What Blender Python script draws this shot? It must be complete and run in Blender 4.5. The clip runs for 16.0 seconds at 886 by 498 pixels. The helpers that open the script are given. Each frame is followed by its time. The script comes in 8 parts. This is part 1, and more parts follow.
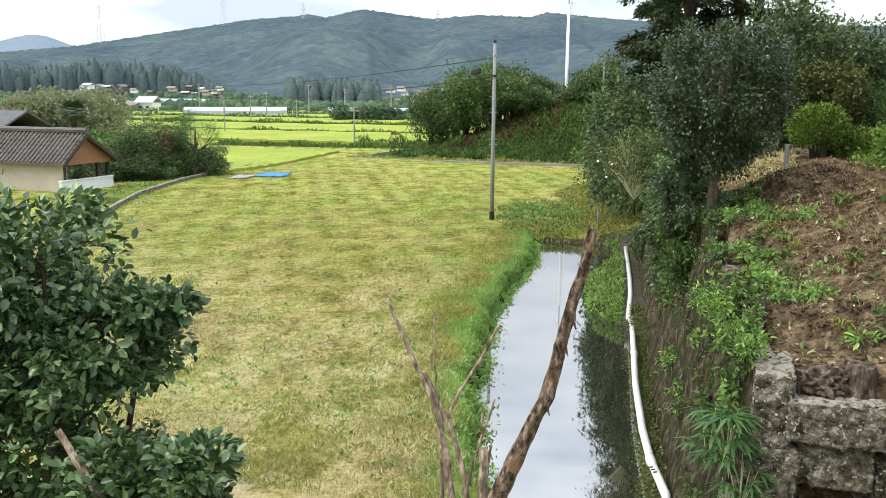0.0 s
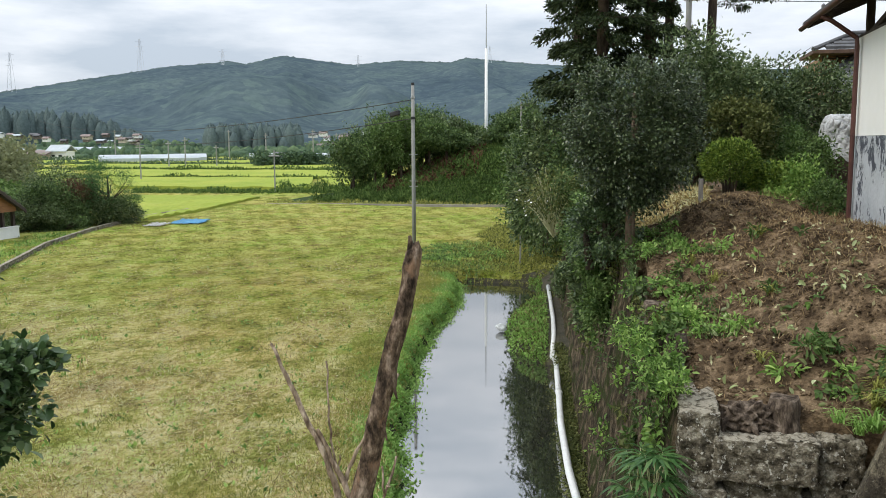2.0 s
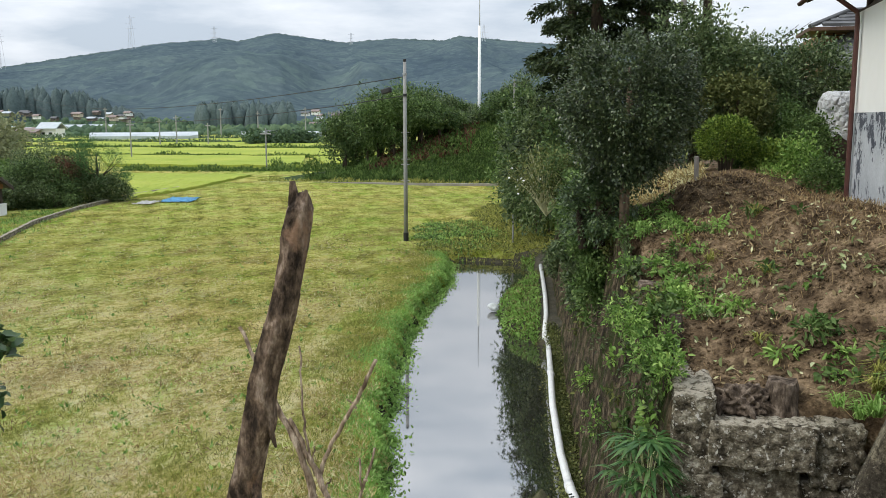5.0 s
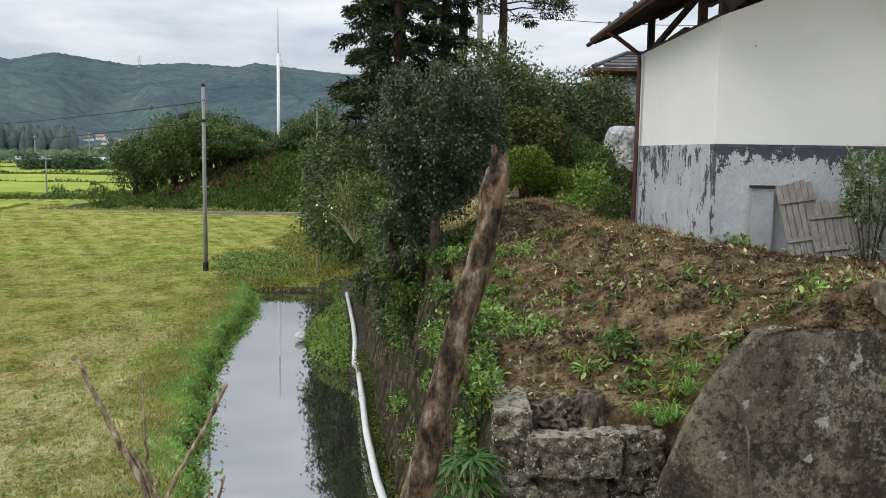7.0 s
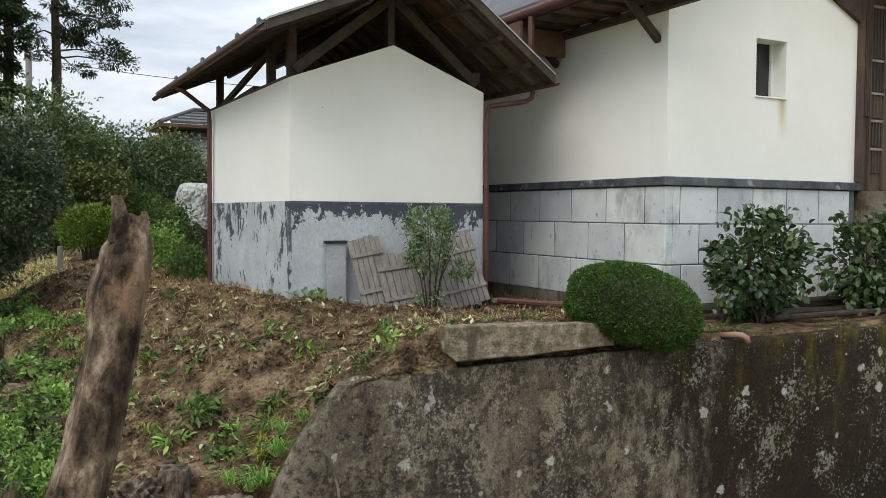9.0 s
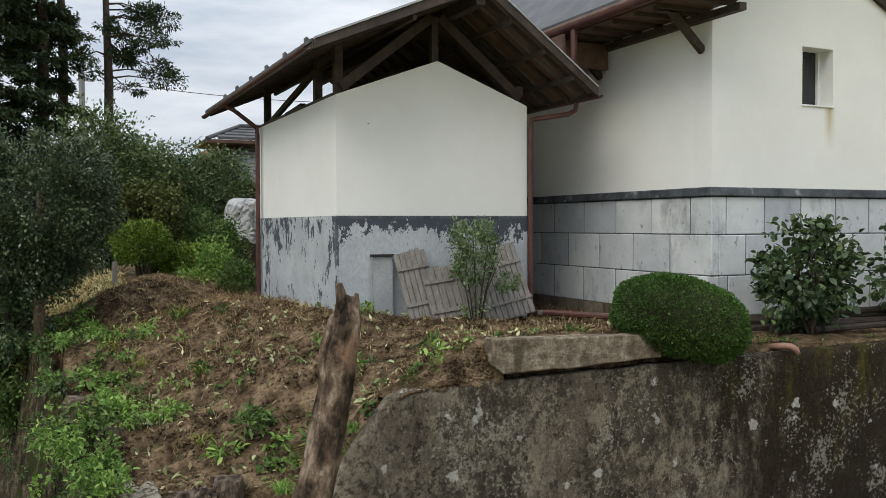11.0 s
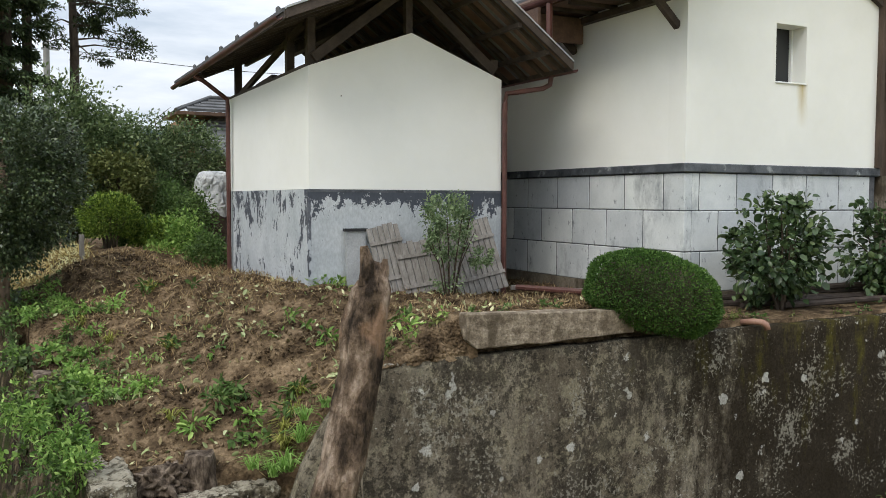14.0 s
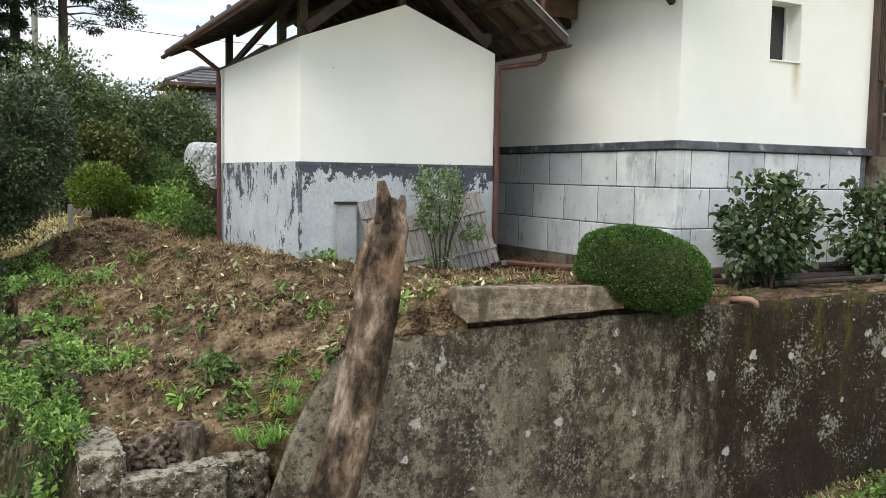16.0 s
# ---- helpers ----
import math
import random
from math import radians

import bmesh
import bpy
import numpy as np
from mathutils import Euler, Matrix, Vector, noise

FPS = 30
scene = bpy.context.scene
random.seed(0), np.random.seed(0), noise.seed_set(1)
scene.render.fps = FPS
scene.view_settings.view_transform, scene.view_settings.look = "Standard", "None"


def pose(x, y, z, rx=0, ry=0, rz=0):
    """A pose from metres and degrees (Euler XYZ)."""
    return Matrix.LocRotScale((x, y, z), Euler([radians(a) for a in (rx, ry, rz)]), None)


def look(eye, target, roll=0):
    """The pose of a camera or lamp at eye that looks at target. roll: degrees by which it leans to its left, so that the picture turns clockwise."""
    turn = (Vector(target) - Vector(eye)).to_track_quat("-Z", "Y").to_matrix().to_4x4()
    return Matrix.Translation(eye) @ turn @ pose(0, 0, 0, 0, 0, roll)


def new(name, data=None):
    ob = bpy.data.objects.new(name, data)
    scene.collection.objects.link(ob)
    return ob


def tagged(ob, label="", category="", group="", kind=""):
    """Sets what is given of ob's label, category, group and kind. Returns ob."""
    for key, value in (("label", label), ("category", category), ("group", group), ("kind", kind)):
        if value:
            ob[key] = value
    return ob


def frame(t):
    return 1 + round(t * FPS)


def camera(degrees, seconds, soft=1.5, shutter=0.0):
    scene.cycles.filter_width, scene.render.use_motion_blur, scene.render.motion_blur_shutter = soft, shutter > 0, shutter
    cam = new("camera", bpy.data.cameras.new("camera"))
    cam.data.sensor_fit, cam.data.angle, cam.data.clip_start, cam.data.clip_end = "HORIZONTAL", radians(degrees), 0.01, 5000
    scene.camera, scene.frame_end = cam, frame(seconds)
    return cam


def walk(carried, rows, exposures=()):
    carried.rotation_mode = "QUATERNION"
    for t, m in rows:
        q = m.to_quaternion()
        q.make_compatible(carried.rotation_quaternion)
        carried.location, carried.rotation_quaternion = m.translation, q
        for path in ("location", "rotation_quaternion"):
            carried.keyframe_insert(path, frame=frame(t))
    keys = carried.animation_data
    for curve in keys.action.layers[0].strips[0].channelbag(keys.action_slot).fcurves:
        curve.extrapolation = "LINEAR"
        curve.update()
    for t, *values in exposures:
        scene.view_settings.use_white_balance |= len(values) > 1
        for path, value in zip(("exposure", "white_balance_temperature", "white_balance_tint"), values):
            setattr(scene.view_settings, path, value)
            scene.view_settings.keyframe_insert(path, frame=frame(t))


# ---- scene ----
cam = camera(53.99, 16.0, 0.8)
PATH = [
    (0, (0.685, -0.635, 4.648), (0.0626, 1.2343, 4.3052), 0.51),
    (0.5, (0.696, -0.623, 4.658), (0.1606, 1.2781, 4.3464), -0.21),
    (1, (0.699, -0.567, 4.633), (0.1980, 1.3537, 4.3883), -0.52),
    (1.5, (0.720, -0.422, 4.591), (0.2610, 1.5088, 4.3460), -0.29),
    (2, (0.706, -0.244, 4.571), (0.2426, 1.6861, 4.3265), -0.29),
    (2.5, (0.697, -0.093, 4.541), (0.2199, 1.8340, 4.2950), -0.56),
    (3, (0.687, -0.006, 4.530), (0.2206, 1.9244, 4.2959), -0.58),
    (3.5, (0.683, 0.006, 4.534), (0.2281, 1.9391, 4.2958), 0.07),
    (5.8, (0.690, 0.027, 4.524), (0.2582, 1.9543, 4.2065), -0.39),
    (6, (0.693, 0.011, 4.525), (0.2865, 1.9433, 4.2055), -0.28),
    (6.5, (0.637, -0.021, 4.527), (0.3808, 1.9442, 4.2606), 0.68),
    (7, (0.497, -0.054, 4.495), (0.5045, 1.9340, 4.2722), 0.86),
    (7.5, (0.433, -0.047, 4.500), (0.7136, 1.9169, 4.2454), 0.62),
    (8, (0.433, 0.035, 4.501), (1.0527, 1.9270, 4.3137), -0.32),
    (8.5, (0.443, 0.098, 4.502), (1.3231, 1.8914, 4.4012), -0.33),
    (9, (0.495, 0.171, 4.495), (1.4265, 1.9388, 4.4135), 0.42),
    (9.2, (0.499, 0.205, 4.493), (1.4036, 1.9876, 4.4212), 0.67),
    (11.3, (0.420, 0.091, 4.522), (1.2636, 1.9030, 4.4660), -0.18),
    (11.5, (0.425, 0.098, 4.520), (1.2882, 1.9002, 4.4346), -0.03),
    (12, (0.444, 0.155, 4.507), (1.3387, 1.9394, 4.3927), -0.08),
    (12.5, (0.449, 0.185, 4.504), (1.3556, 1.9644, 4.3955), 0.07),
    (13, (0.446, 0.194, 4.506), (1.3485, 1.9759, 4.3996), 0.36),
    (13.5, (0.431, 0.160, 4.510), (1.3331, 1.9423, 4.4019), 0.29),
    (14, (0.428, 0.160, 4.513), (1.3298, 1.9410, 4.3994), 0.21),
    (14.5, (0.415, 0.135, 4.509), (1.3321, 1.9067, 4.3676), 0.32),
    (15, (0.412, 0.129, 4.505), (1.3353, 1.8954, 4.3366), 0.58),
    (15.5, (0.413, 0.139, 4.503), (1.3294, 1.9090, 4.3318), 0.79),
    (16, (0.426, 0.175, 4.501), (1.3463, 1.9423, 4.3310), 0.95),
]
EXPOSURES = [(0.0, 0.52), (0.5, 0.48), (1.0, 0.08), (3.5, 0.05), (6.0, 0.12), (6.5, 0.15), (7.0, -0.1), (7.5, 0.3), (8.0, 0.45), (8.5, -0.32), (9.0, 0.0), (11.5, -0.24), (12.0, 0.05), (14.5, 0.08), (16.0, 0.35)]
walk(cam, [(t, look(e, g, r)) for t, e, g, r in PATH], EXPOSURES)

# ---- world and light: a bright overcast day ----
world = bpy.data.worlds.new("world")
scene.world = world
world.use_nodes = True
wn, wl = world.node_tree.nodes, world.node_tree.links
wn.clear()
w_out = wn.new("ShaderNodeOutputWorld")
w_bg = wn.new("ShaderNodeBackground")
w_sky = wn.new("ShaderNodeTexSky")
w_sky.sky_type = 'NISHITA'
w_sky.sun_disc = False
w_sky.sun_elevation = radians(48)
w_sky.sun_rotation = radians(236)
w_tc = wn.new("ShaderNodeTexCoord")
w_map = wn.new("ShaderNodeMapping")
w_map.inputs["Scale"].default_value = (1.6, 1.6, 7.0)
w_noise = wn.new("ShaderNodeTexNoise")
w_noise.inputs["Scale"].default_value = 2.6
w_noise.inputs["Detail"].default_value = 7.0
w_noise.inputs["Roughness"].default_value = 0.55
w_ramp = wn.new("ShaderNodeValToRGB")
w_ramp.color_ramp.elements[0].position = 0.36
w_ramp.color_ramp.elements[0].color = (5.2, 5.95, 6.9, 1)
w_ramp.color_ramp.elements[1].position = 0.66
w_ramp.color_ramp.elements[1].color = (8.8, 9.2, 9.8, 1)
w_sep = wn.new("ShaderNodeSeparateXYZ")
w_up = wn.new("ShaderNodeMapRange")
w_up.inputs["From Min"].default_value = 0.0
w_up.inputs["From Max"].default_value = 1.0
w_up.inputs["To Min"].default_value = 1.0
w_up.inputs["To Max"].default_value = 2.12
w_mul = wn.new("ShaderNodeVectorMath")
w_mul.operation = 'SCALE'
w_mix = wn.new("ShaderNodeMixRGB")
w_mix.inputs["Fac"].default_value = 0.93
wl.new(w_tc.outputs["Generated"], w_map.inputs["Vector"])
wl.new(w_map.outputs["Vector"], w_noise.inputs["Vector"])
wl.new(w_noise.outputs["Fac"], w_ramp.inputs["Fac"])
wl.new(w_tc.outputs["Generated"], w_sep.inputs["Vector"])
wl.new(w_sep.outputs["Z"], w_up.inputs["Value"])
wl.new(w_ramp.outputs["Color"], w_mul.inputs[0])
wl.new(w_up.outputs["Result"], w_mul.inputs["Scale"])
wl.new(w_sky.outputs["Color"], w_mix.inputs["Color1"])
wl.new(w_mul.outputs["Vector"], w_mix.inputs["Color2"])
wl.new(w_mix.outputs["Color"], w_bg.inputs["Color"])
w_bg.inputs["Strength"].default_value = 0.10
wl.new(w_bg.outputs["Background"], w_out.inputs["Surface"])

sun_data = bpy.data.lights.new("sun", 'SUN')
sun_data.energy = 1.9
sun_data.angle = radians(30)
sun_data.color = (1.0, 0.95, 0.86)
sun = new("sun", sun_data)
sun.matrix_world = look((-19, -8, 27), (2, 6, 0))

# ---- materials ----
def nodes_of(name):
    m = bpy.data.materials.new(name)
    m.use_nodes = True
    nt = m.node_tree
    return m, nt.nodes, nt.links, nt.nodes["Principled BSDF"]


def noise_node(n, l, scale, detail=6.0, rough=0.6, stretch=(1, 1, 1)):
    tc = n.new("ShaderNodeTexCoord")
    mp = n.new("ShaderNodeMapping")
    mp.inputs["Scale"].default_value = stretch
    tx = n.new("ShaderNodeTexNoise")
    tx.inputs["Scale"].default_value = scale
    tx.inputs["Detail"].default_value = detail
    tx.inputs["Roughness"].default_value = rough
    l.new(tc.outputs["Object"], mp.inputs["Vector"])
    l.new(mp.outputs["Vector"], tx.inputs["Vector"])
    return tx


def ramp_node(n, l, src, stops):
    r = n.new("ShaderNodeValToRGB")
    e = r.color_ramp.elements
    while len(e) < len(stops):
        e.new(0.5)
    for k, (p, c) in zip(e, stops):
        k.position, k.color = p, (*c, 1)
    l.new(src, r.inputs["Fac"])
    return r


def mix_node(n, l, fac, a, b, kind='MIX'):
    m = n.new("ShaderNodeMixRGB")
    m.blend_type = kind
    for s, v in (("Fac", fac), ("Color1", a), ("Color2", b)):
        if isinstance(v, (int, float)):
            m.inputs[s].default_value = v
        elif isinstance(v, tuple):
            m.inputs[s].default_value = (*v, 1)
        else:
            l.new(v, m.inputs[s])
    return m


def bump_node(n, l, b, src, strength, dist=0.01):
    k = n.new("ShaderNodeBump")
    k.inputs["Strength"].default_value = strength
    k.inputs["Distance"].default_value = dist
    l.new(src, k.inputs["Height"])
    l.new(k.outputs["Normal"], b.inputs["Normal"])


def surf(name, stops, scale=6.0, rough=0.85, stretch=(1, 1, 1), grain=60.0, grain_amt=0.35, bump=0.4, dist=0.01,
         metallic=0.0, blot=None, blot_scale=1.2, blot_at=(0.52, 0.62), blot_stretch=(1, 1, 1)):
    """Two scales of variation, with stains of a shape of their own where blot gives their colour."""
    m, n, l, b = nodes_of(name)
    big = noise_node(n, l, scale, 8, 0.65, stretch)
    fine = noise_node(n, l, grain, 4, 0.6, stretch)
    col = ramp_node(n, l, big.outputs["Fac"], stops)
    dark = mix_node(n, l, grain_amt, col.outputs["Color"], fine.outputs["Fac"], 'OVERLAY')
    out = dark.outputs["Color"]
    if blot:
        st = noise_node(n, l, blot_scale, 9, 0.62, blot_stretch)
        mask = ramp_node(n, l, st.outputs["Fac"], [(blot_at[0], (0, 0, 0)), (blot_at[1], (1, 1, 1))])
        out = mix_node(n, l, mask.outputs["Color"], out, blot).outputs["Color"]
    l.new(out, b.inputs["Base Color"])
    b.inputs["Roughness"].default_value = rough
    b.inputs["Metallic"].default_value = metallic
    b.inputs["Specular IOR Level"].default_value = 0.12 if rough >= 0.85 else 0.4
    add = n.new("ShaderNodeMath")
    add.operation = 'ADD'
    l.new(big.outputs["Fac"], add.inputs[0])
    l.new(fine.outputs["Fac"], add.inputs[1])
    bump_node(n, l, b, add.outputs[0], bump, dist)
    return m


def leaf_mat(name, dark, mid, light, rough=0.45, glow=0.25):
    """Leaves that differ one from another; a part of the light passes through them."""
    dark, mid, light = (tuple(min(0.8, v * 1.4) for v in c) for c in (dark, mid, light))
    m, n, l, b = nodes_of(name)
    geo = n.new("ShaderNodeNewGeometry")
    col = ramp_node(n, l, geo.outputs["Random Per Island"], [(0.0, dark), (0.55, mid), (1.0, light)])
    patch = noise_node(n, l, 0.9, 3)
    shade = ramp_node(n, l, patch.outputs["Fac"], [(0.3, (0.72, 0.75, 0.7)), (0.7, (1.2, 1.15, 1.05))])
    both = mix_node(n, l, 1.0, col.outputs["Color"], shade.outputs["Color"], 'MULTIPLY')
    l.new(both.outputs["Color"], b.inputs["Base Color"])
    b.inputs["Roughness"].default_value = rough
    b.inputs["Specular IOR Level"].default_value = (0.5 if rough < 0.4 else 0.28) if rough < 0.5 else 0.15
    tr = n.new("ShaderNodeBsdfTranslucent")
    l.new(both.outputs["Color"], tr.inputs["Color"])
    mx = n.new("ShaderNodeMixShader")
    mx.inputs["Fac"].default_value = glow
    l.new(b.outputs["BSDF"], mx.inputs[1])
    l.new(tr.outputs["BSDF"], mx.inputs[2])
    l.new(mx.outputs["Shader"], n["Material Output"].inputs["Surface"])
    return m


M_SOIL = surf("soil", [(0.36, (0.038, 0.025, 0.014)), (0.5, (0.114, 0.078, 0.045)), (0.64, (0.255, 0.183, 0.112))], 5.0, 0.95,
              grain=34, grain_amt=0.85, bump=1.0, dist=0.035)
M_PLASTER = surf("white plaster", [(0.3, (0.76, 0.76, 0.72)), (0.7, (0.83, 0.83, 0.80))], 0.8, 0.8, grain=120, grain_amt=0.08, bump=0.12, dist=0.004)
M_BAND = surf("dark band paint", [(0.35, (0.035, 0.04, 0.048)), (0.65, (0.11, 0.12, 0.135))], 5, 0.7, blot=(0.30, 0.32, 0.33), blot_at=(0.6, 0.68), blot_scale=4)
def block_material():
    """Chalky painted stone; each block has a tone of its own, with dark run-off stains."""
    m, n, l, b = nodes_of("painted stone blocks")
    big = noise_node(n, l, 1.8, 8, 0.65)
    base = ramp_node(n, l, big.outputs["Fac"], [(0.3, (0.50, 0.525, 0.535)), (0.7, (0.69, 0.705, 0.705))])
    info = n.new("ShaderNodeObjectInfo")
    tone = ramp_node(n, l, info.outputs["Random"], [(0.0, (0.74, 0.76, 0.80)), (1.0, (1.08, 1.08, 1.06))])
    c1 = mix_node(n, l, 1.0, base.outputs["Color"], tone.outputs["Color"], 'MULTIPLY')
    st = noise_node(n, l, 1.7, 10, 0.7, (1, 1, 0.45))
    mk = ramp_node(n, l, st.outputs["Fac"], [(0.55, (0, 0, 0)), (0.70, (0.7, 0.7, 0.7))])
    c2 = mix_node(n, l, mk.outputs["Color"], c1.outputs["Color"], (0.12, 0.135, 0.155))
    fl = noise_node(n, l, 9, 10, 0.72, (1, 1, 0.6))
    fk = ramp_node(n, l, fl.outputs["Fac"], [(0.60, (0, 0, 0)), (0.63, (0.75, 0.75, 0.75))])
    c3 = mix_node(n, l, fk.outputs["Color"], c2.outputs["Color"], (0.16, 0.175, 0.19))
    fine = noise_node(n, l, 60, 4, 0.6)
    c4 = mix_node(n, l, 0.2, c3.outputs["Color"], fine.outputs["Fac"], 'OVERLAY')
    l.new(c4.outputs["Color"], b.inputs["Base Color"])
    b.inputs["Roughness"].default_value = 0.8
    bump_node(n, l, b, fl.outputs["Fac"], 0.3, 0.006)
    return m


M_BLOCK = block_material()
M_JOINT = surf("dark joint", [(0.3, (0.06, 0.063, 0.068)), (0.7, (0.13, 0.135, 0.145))], 8, 0.9)
M_SLAB = surf("pale concrete", [(0.3, (0.085, 0.071, 0.053)), (0.5, (0.155, 0.132, 0.102)), (0.7, (0.26, 0.23, 0.185))], 3, 0.9, grain=40, grain_amt=0.5, bump=0.5,
              blot=(0.06, 0.048, 0.033), blot_scale=2.4, blot_at=(0.52, 0.64), blot_stretch=(1.5, 1, 0.7))
M_ROCK = surf("lichen covered rock", [(0.37, (0.038, 0.032, 0.022)), (0.46, (0.115, 0.098, 0.070)), (0.55, (0.225, 0.198, 0.148)), (0.65, (0.43, 0.40, 0.32))], 10.0, 0.95,
              grain=60, grain_amt=0.95, bump=1.0, dist=0.03, blot=(0.52, 0.50, 0.44), blot_scale=26, blot_at=(0.585, 0.615))


def crusted(m):
    """Pale lichen crust settled on the upper faces of a stone, broken up by a noise of its own."""
    n, l = m.node_tree.nodes, m.node_tree.links
    b = n["Principled BSDF"]
    geo, sp = n.new("ShaderNodeNewGeometry"), n.new("ShaderNodeSeparateXYZ")
    l.new(geo.outputs["Normal"], sp.inputs["Vector"])
    up = n.new("ShaderNodeMapRange")
    up.inputs["From Min"].default_value, up.inputs["From Max"].default_value = 0.35, 0.85
    up.inputs["To Min"].default_value, up.inputs["To Max"].default_value = -0.20, 0.045
    l.new(sp.outputs["Z"], up.inputs["Value"])
    tx = noise_node(n, l, 13, 9, 0.74)
    add = n.new("ShaderNodeMath")
    l.new(tx.outputs["Fac"], add.inputs[0])
    l.new(up.outputs["Result"], add.inputs[1])
    k = ramp_node(n, l, add.outputs[0], [(0.50, (0, 0, 0)), (0.56, (0.85, 0.85, 0.85))])
    was = b.inputs["Base Color"].links[0].from_socket
    mx = mix_node(n, l, k.outputs["Color"], was, (0.43, 0.39, 0.31))
    l.new(mx.outputs["Color"], b.inputs["Base Color"])


crusted(M_ROCK)
M_OLDWALL = surf("mossy bank wall", [(0.36, (0.016, 0.013, 0.008)), (0.48, (0.060, 0.046, 0.029)), (0.58, (0.13, 0.100, 0.064)), (0.68, (0.21, 0.175, 0.118))], 6, 0.95,
                 stretch=(1, 1, 0.85), grain=45, grain_amt=0.8, bump=1.0, dist=0.05, blot=(0.035, 0.045, 0.012), blot_scale=3.5, blot_at=(0.5, 0.58))
M_WOODDK = surf("dark roof timber", [(0.3, (0.022, 0.016, 0.013)), (0.7, (0.075, 0.055, 0.043))], 5, 0.75, stretch=(1, 1, 1), grain=60, bump=0.3)
M_SHEATH = surf("roof boarding", [(0.3, (0.06, 0.035, 0.026)), (0.7, (0.16, 0.095, 0.065))], 4, 0.8, grain=50, bump=0.3)
M_WOODGR = surf("silver grey boards", [(0.3, (0.15, 0.135, 0.12)), (0.7, (0.32, 0.30, 0.28))], 3, 0.9, stretch=(6, 6, 0.7), grain=40, bump=0.5)
M_TILE = surf("roof tile", [(0.3, (0.05, 0.05, 0.053)), (0.7, (0.12, 0.12, 0.123))], 3, 0.55, grain=30, bump=0.3)
M_TILEBR = surf("brown roof tile", [(0.3, (0.06, 0.05, 0.044)), (0.7, (0.135, 0.115, 0.10))], 2, 0.6, grain=30, bump=0.3)
M_GUTTER = surf("reddish brown gutter", [(0.3, (0.06, 0.022, 0.018)), (0.7, (0.12, 0.05, 0.04))], 6, 0.45, bump=0.1)
M_DRAIN = surf("faded orange pipe", [(0.3, (0.23, 0.12, 0.085)), (0.7, (0.36, 0.22, 0.16))], 8, 0.6, bump=0.2)
M_BARK = surf("dead bark", [(0.37, (0.026, 0.019, 0.014)), (0.46, (0.088, 0.062, 0.044)), (0.54, (0.165, 0.118, 0.085)), (0.63, (0.31, 0.24, 0.185))], 140, 0.9,
              stretch=(1, 1, 0.5), grain=420, grain_amt=0.75, bump=1.0, dist=0.003, blot=(0.23, 0.145, 0.095), blot_scale=48, blot_at=(0.56, 0.63), blot_stretch=(1, 1, 0.55))
M_TWIG = surf("dry twig", [(0.36, (0.085, 0.058, 0.038)), (0.5, (0.25, 0.185, 0.13)), (0.64, (0.54, 0.44, 0.33))], 40, 0.9, stretch=(1, 1, 0.3), grain=90, bump=0.6, dist=0.006)
M_TRUNK = surf("tree bark", [(0.3, (0.03, 0.024, 0.019)), (0.7, (0.11, 0.085, 0.064))], 8, 0.95, stretch=(1, 1, 0.4), grain=40, bump=0.8, dist=0.02)
M_POLE = surf("grey pole concrete", [(0.3, (0.21, 0.21, 0.20)), (0.7, (0.31, 0.31, 0.30))], 2, 0.8, bump=0.2)
M_METAL = surf("dull steel", [(0.3, (0.30, 0.31, 0.32)), (0.7, (0.46, 0.47, 0.48))], 3, 0.5, metallic=0.4, bump=0.1)
M_FARSTEEL = surf("far pylon steel", [(0.3, (0.52, 0.54, 0.56)), (0.7, (0.60, 0.62, 0.64))], 3, 0.7, bump=0.05)
M_BLACK = surf("black rubber", [(0.3, (0.01, 0.01, 0.011)), (0.7, (0.025, 0.025, 0.027))], 5, 0.6, bump=0.1)
M_PVC = surf("white plastic pipe", [(0.3, (0.60, 0.61, 0.60)), (0.7, (0.74, 0.75, 0.74))], 4, 0.4, bump=0.08, blot=(0.42, 0.41, 0.36), blot_scale=3, blot_at=(0.6, 0.7))
M_WHITE = surf("white paint", [(0.3, (0.70, 0.71, 0.70)), (0.7, (0.80, 0.81, 0.80))], 3, 0.5, bump=0.05)
M_BEIGE = surf("beige stucco", [(0.3, (0.42, 0.37, 0.29)), (0.7, (0.52, 0.47, 0.38))], 1.5, 0.9, bump=0.2)
M_CEDAR = surf("orange brown siding", [(0.3, (0.22, 0.10, 0.05)), (0.7, (0.36, 0.18, 0.09))], 3, 0.7, stretch=(1, 1, 5), grain=30, bump=0.3)
M_BROWN = surf("brown weathered lattice", [(0.3, (0.035, 0.024, 0.018)), (0.7, (0.11, 0.075, 0.055))], 4, 0.8, stretch=(1, 1, 0.3), bump=0.3)
M_BLUE = surf("blue tarpaulin", [(0.3, (0.13, 0.40, 0.66)), (0.7, (0.20, 0.50, 0.75))], 2, 0.5, bump=0.3)
M_SHEET = surf("white sheet", [(0.3, (0.6, 0.6, 0.58)), (0.7, (0.75, 0.75, 0.73))], 2, 0.6, bump=0.3)
M_MUD = surf("wet bank mud", [(0.3, (0.02, 0.02, 0.01)), (0.7, (0.07, 0.06, 0.035))], 3, 0.8, bump=0.6, dist=0.03)
M_TURF = surf("rank dark turf", [(0.3, (0.025, 0.045, 0.014)), (0.7, (0.065, 0.10, 0.030))], 1.2, 0.95, grain=14, grain_amt=0.5, bump=0.8, dist=0.1)
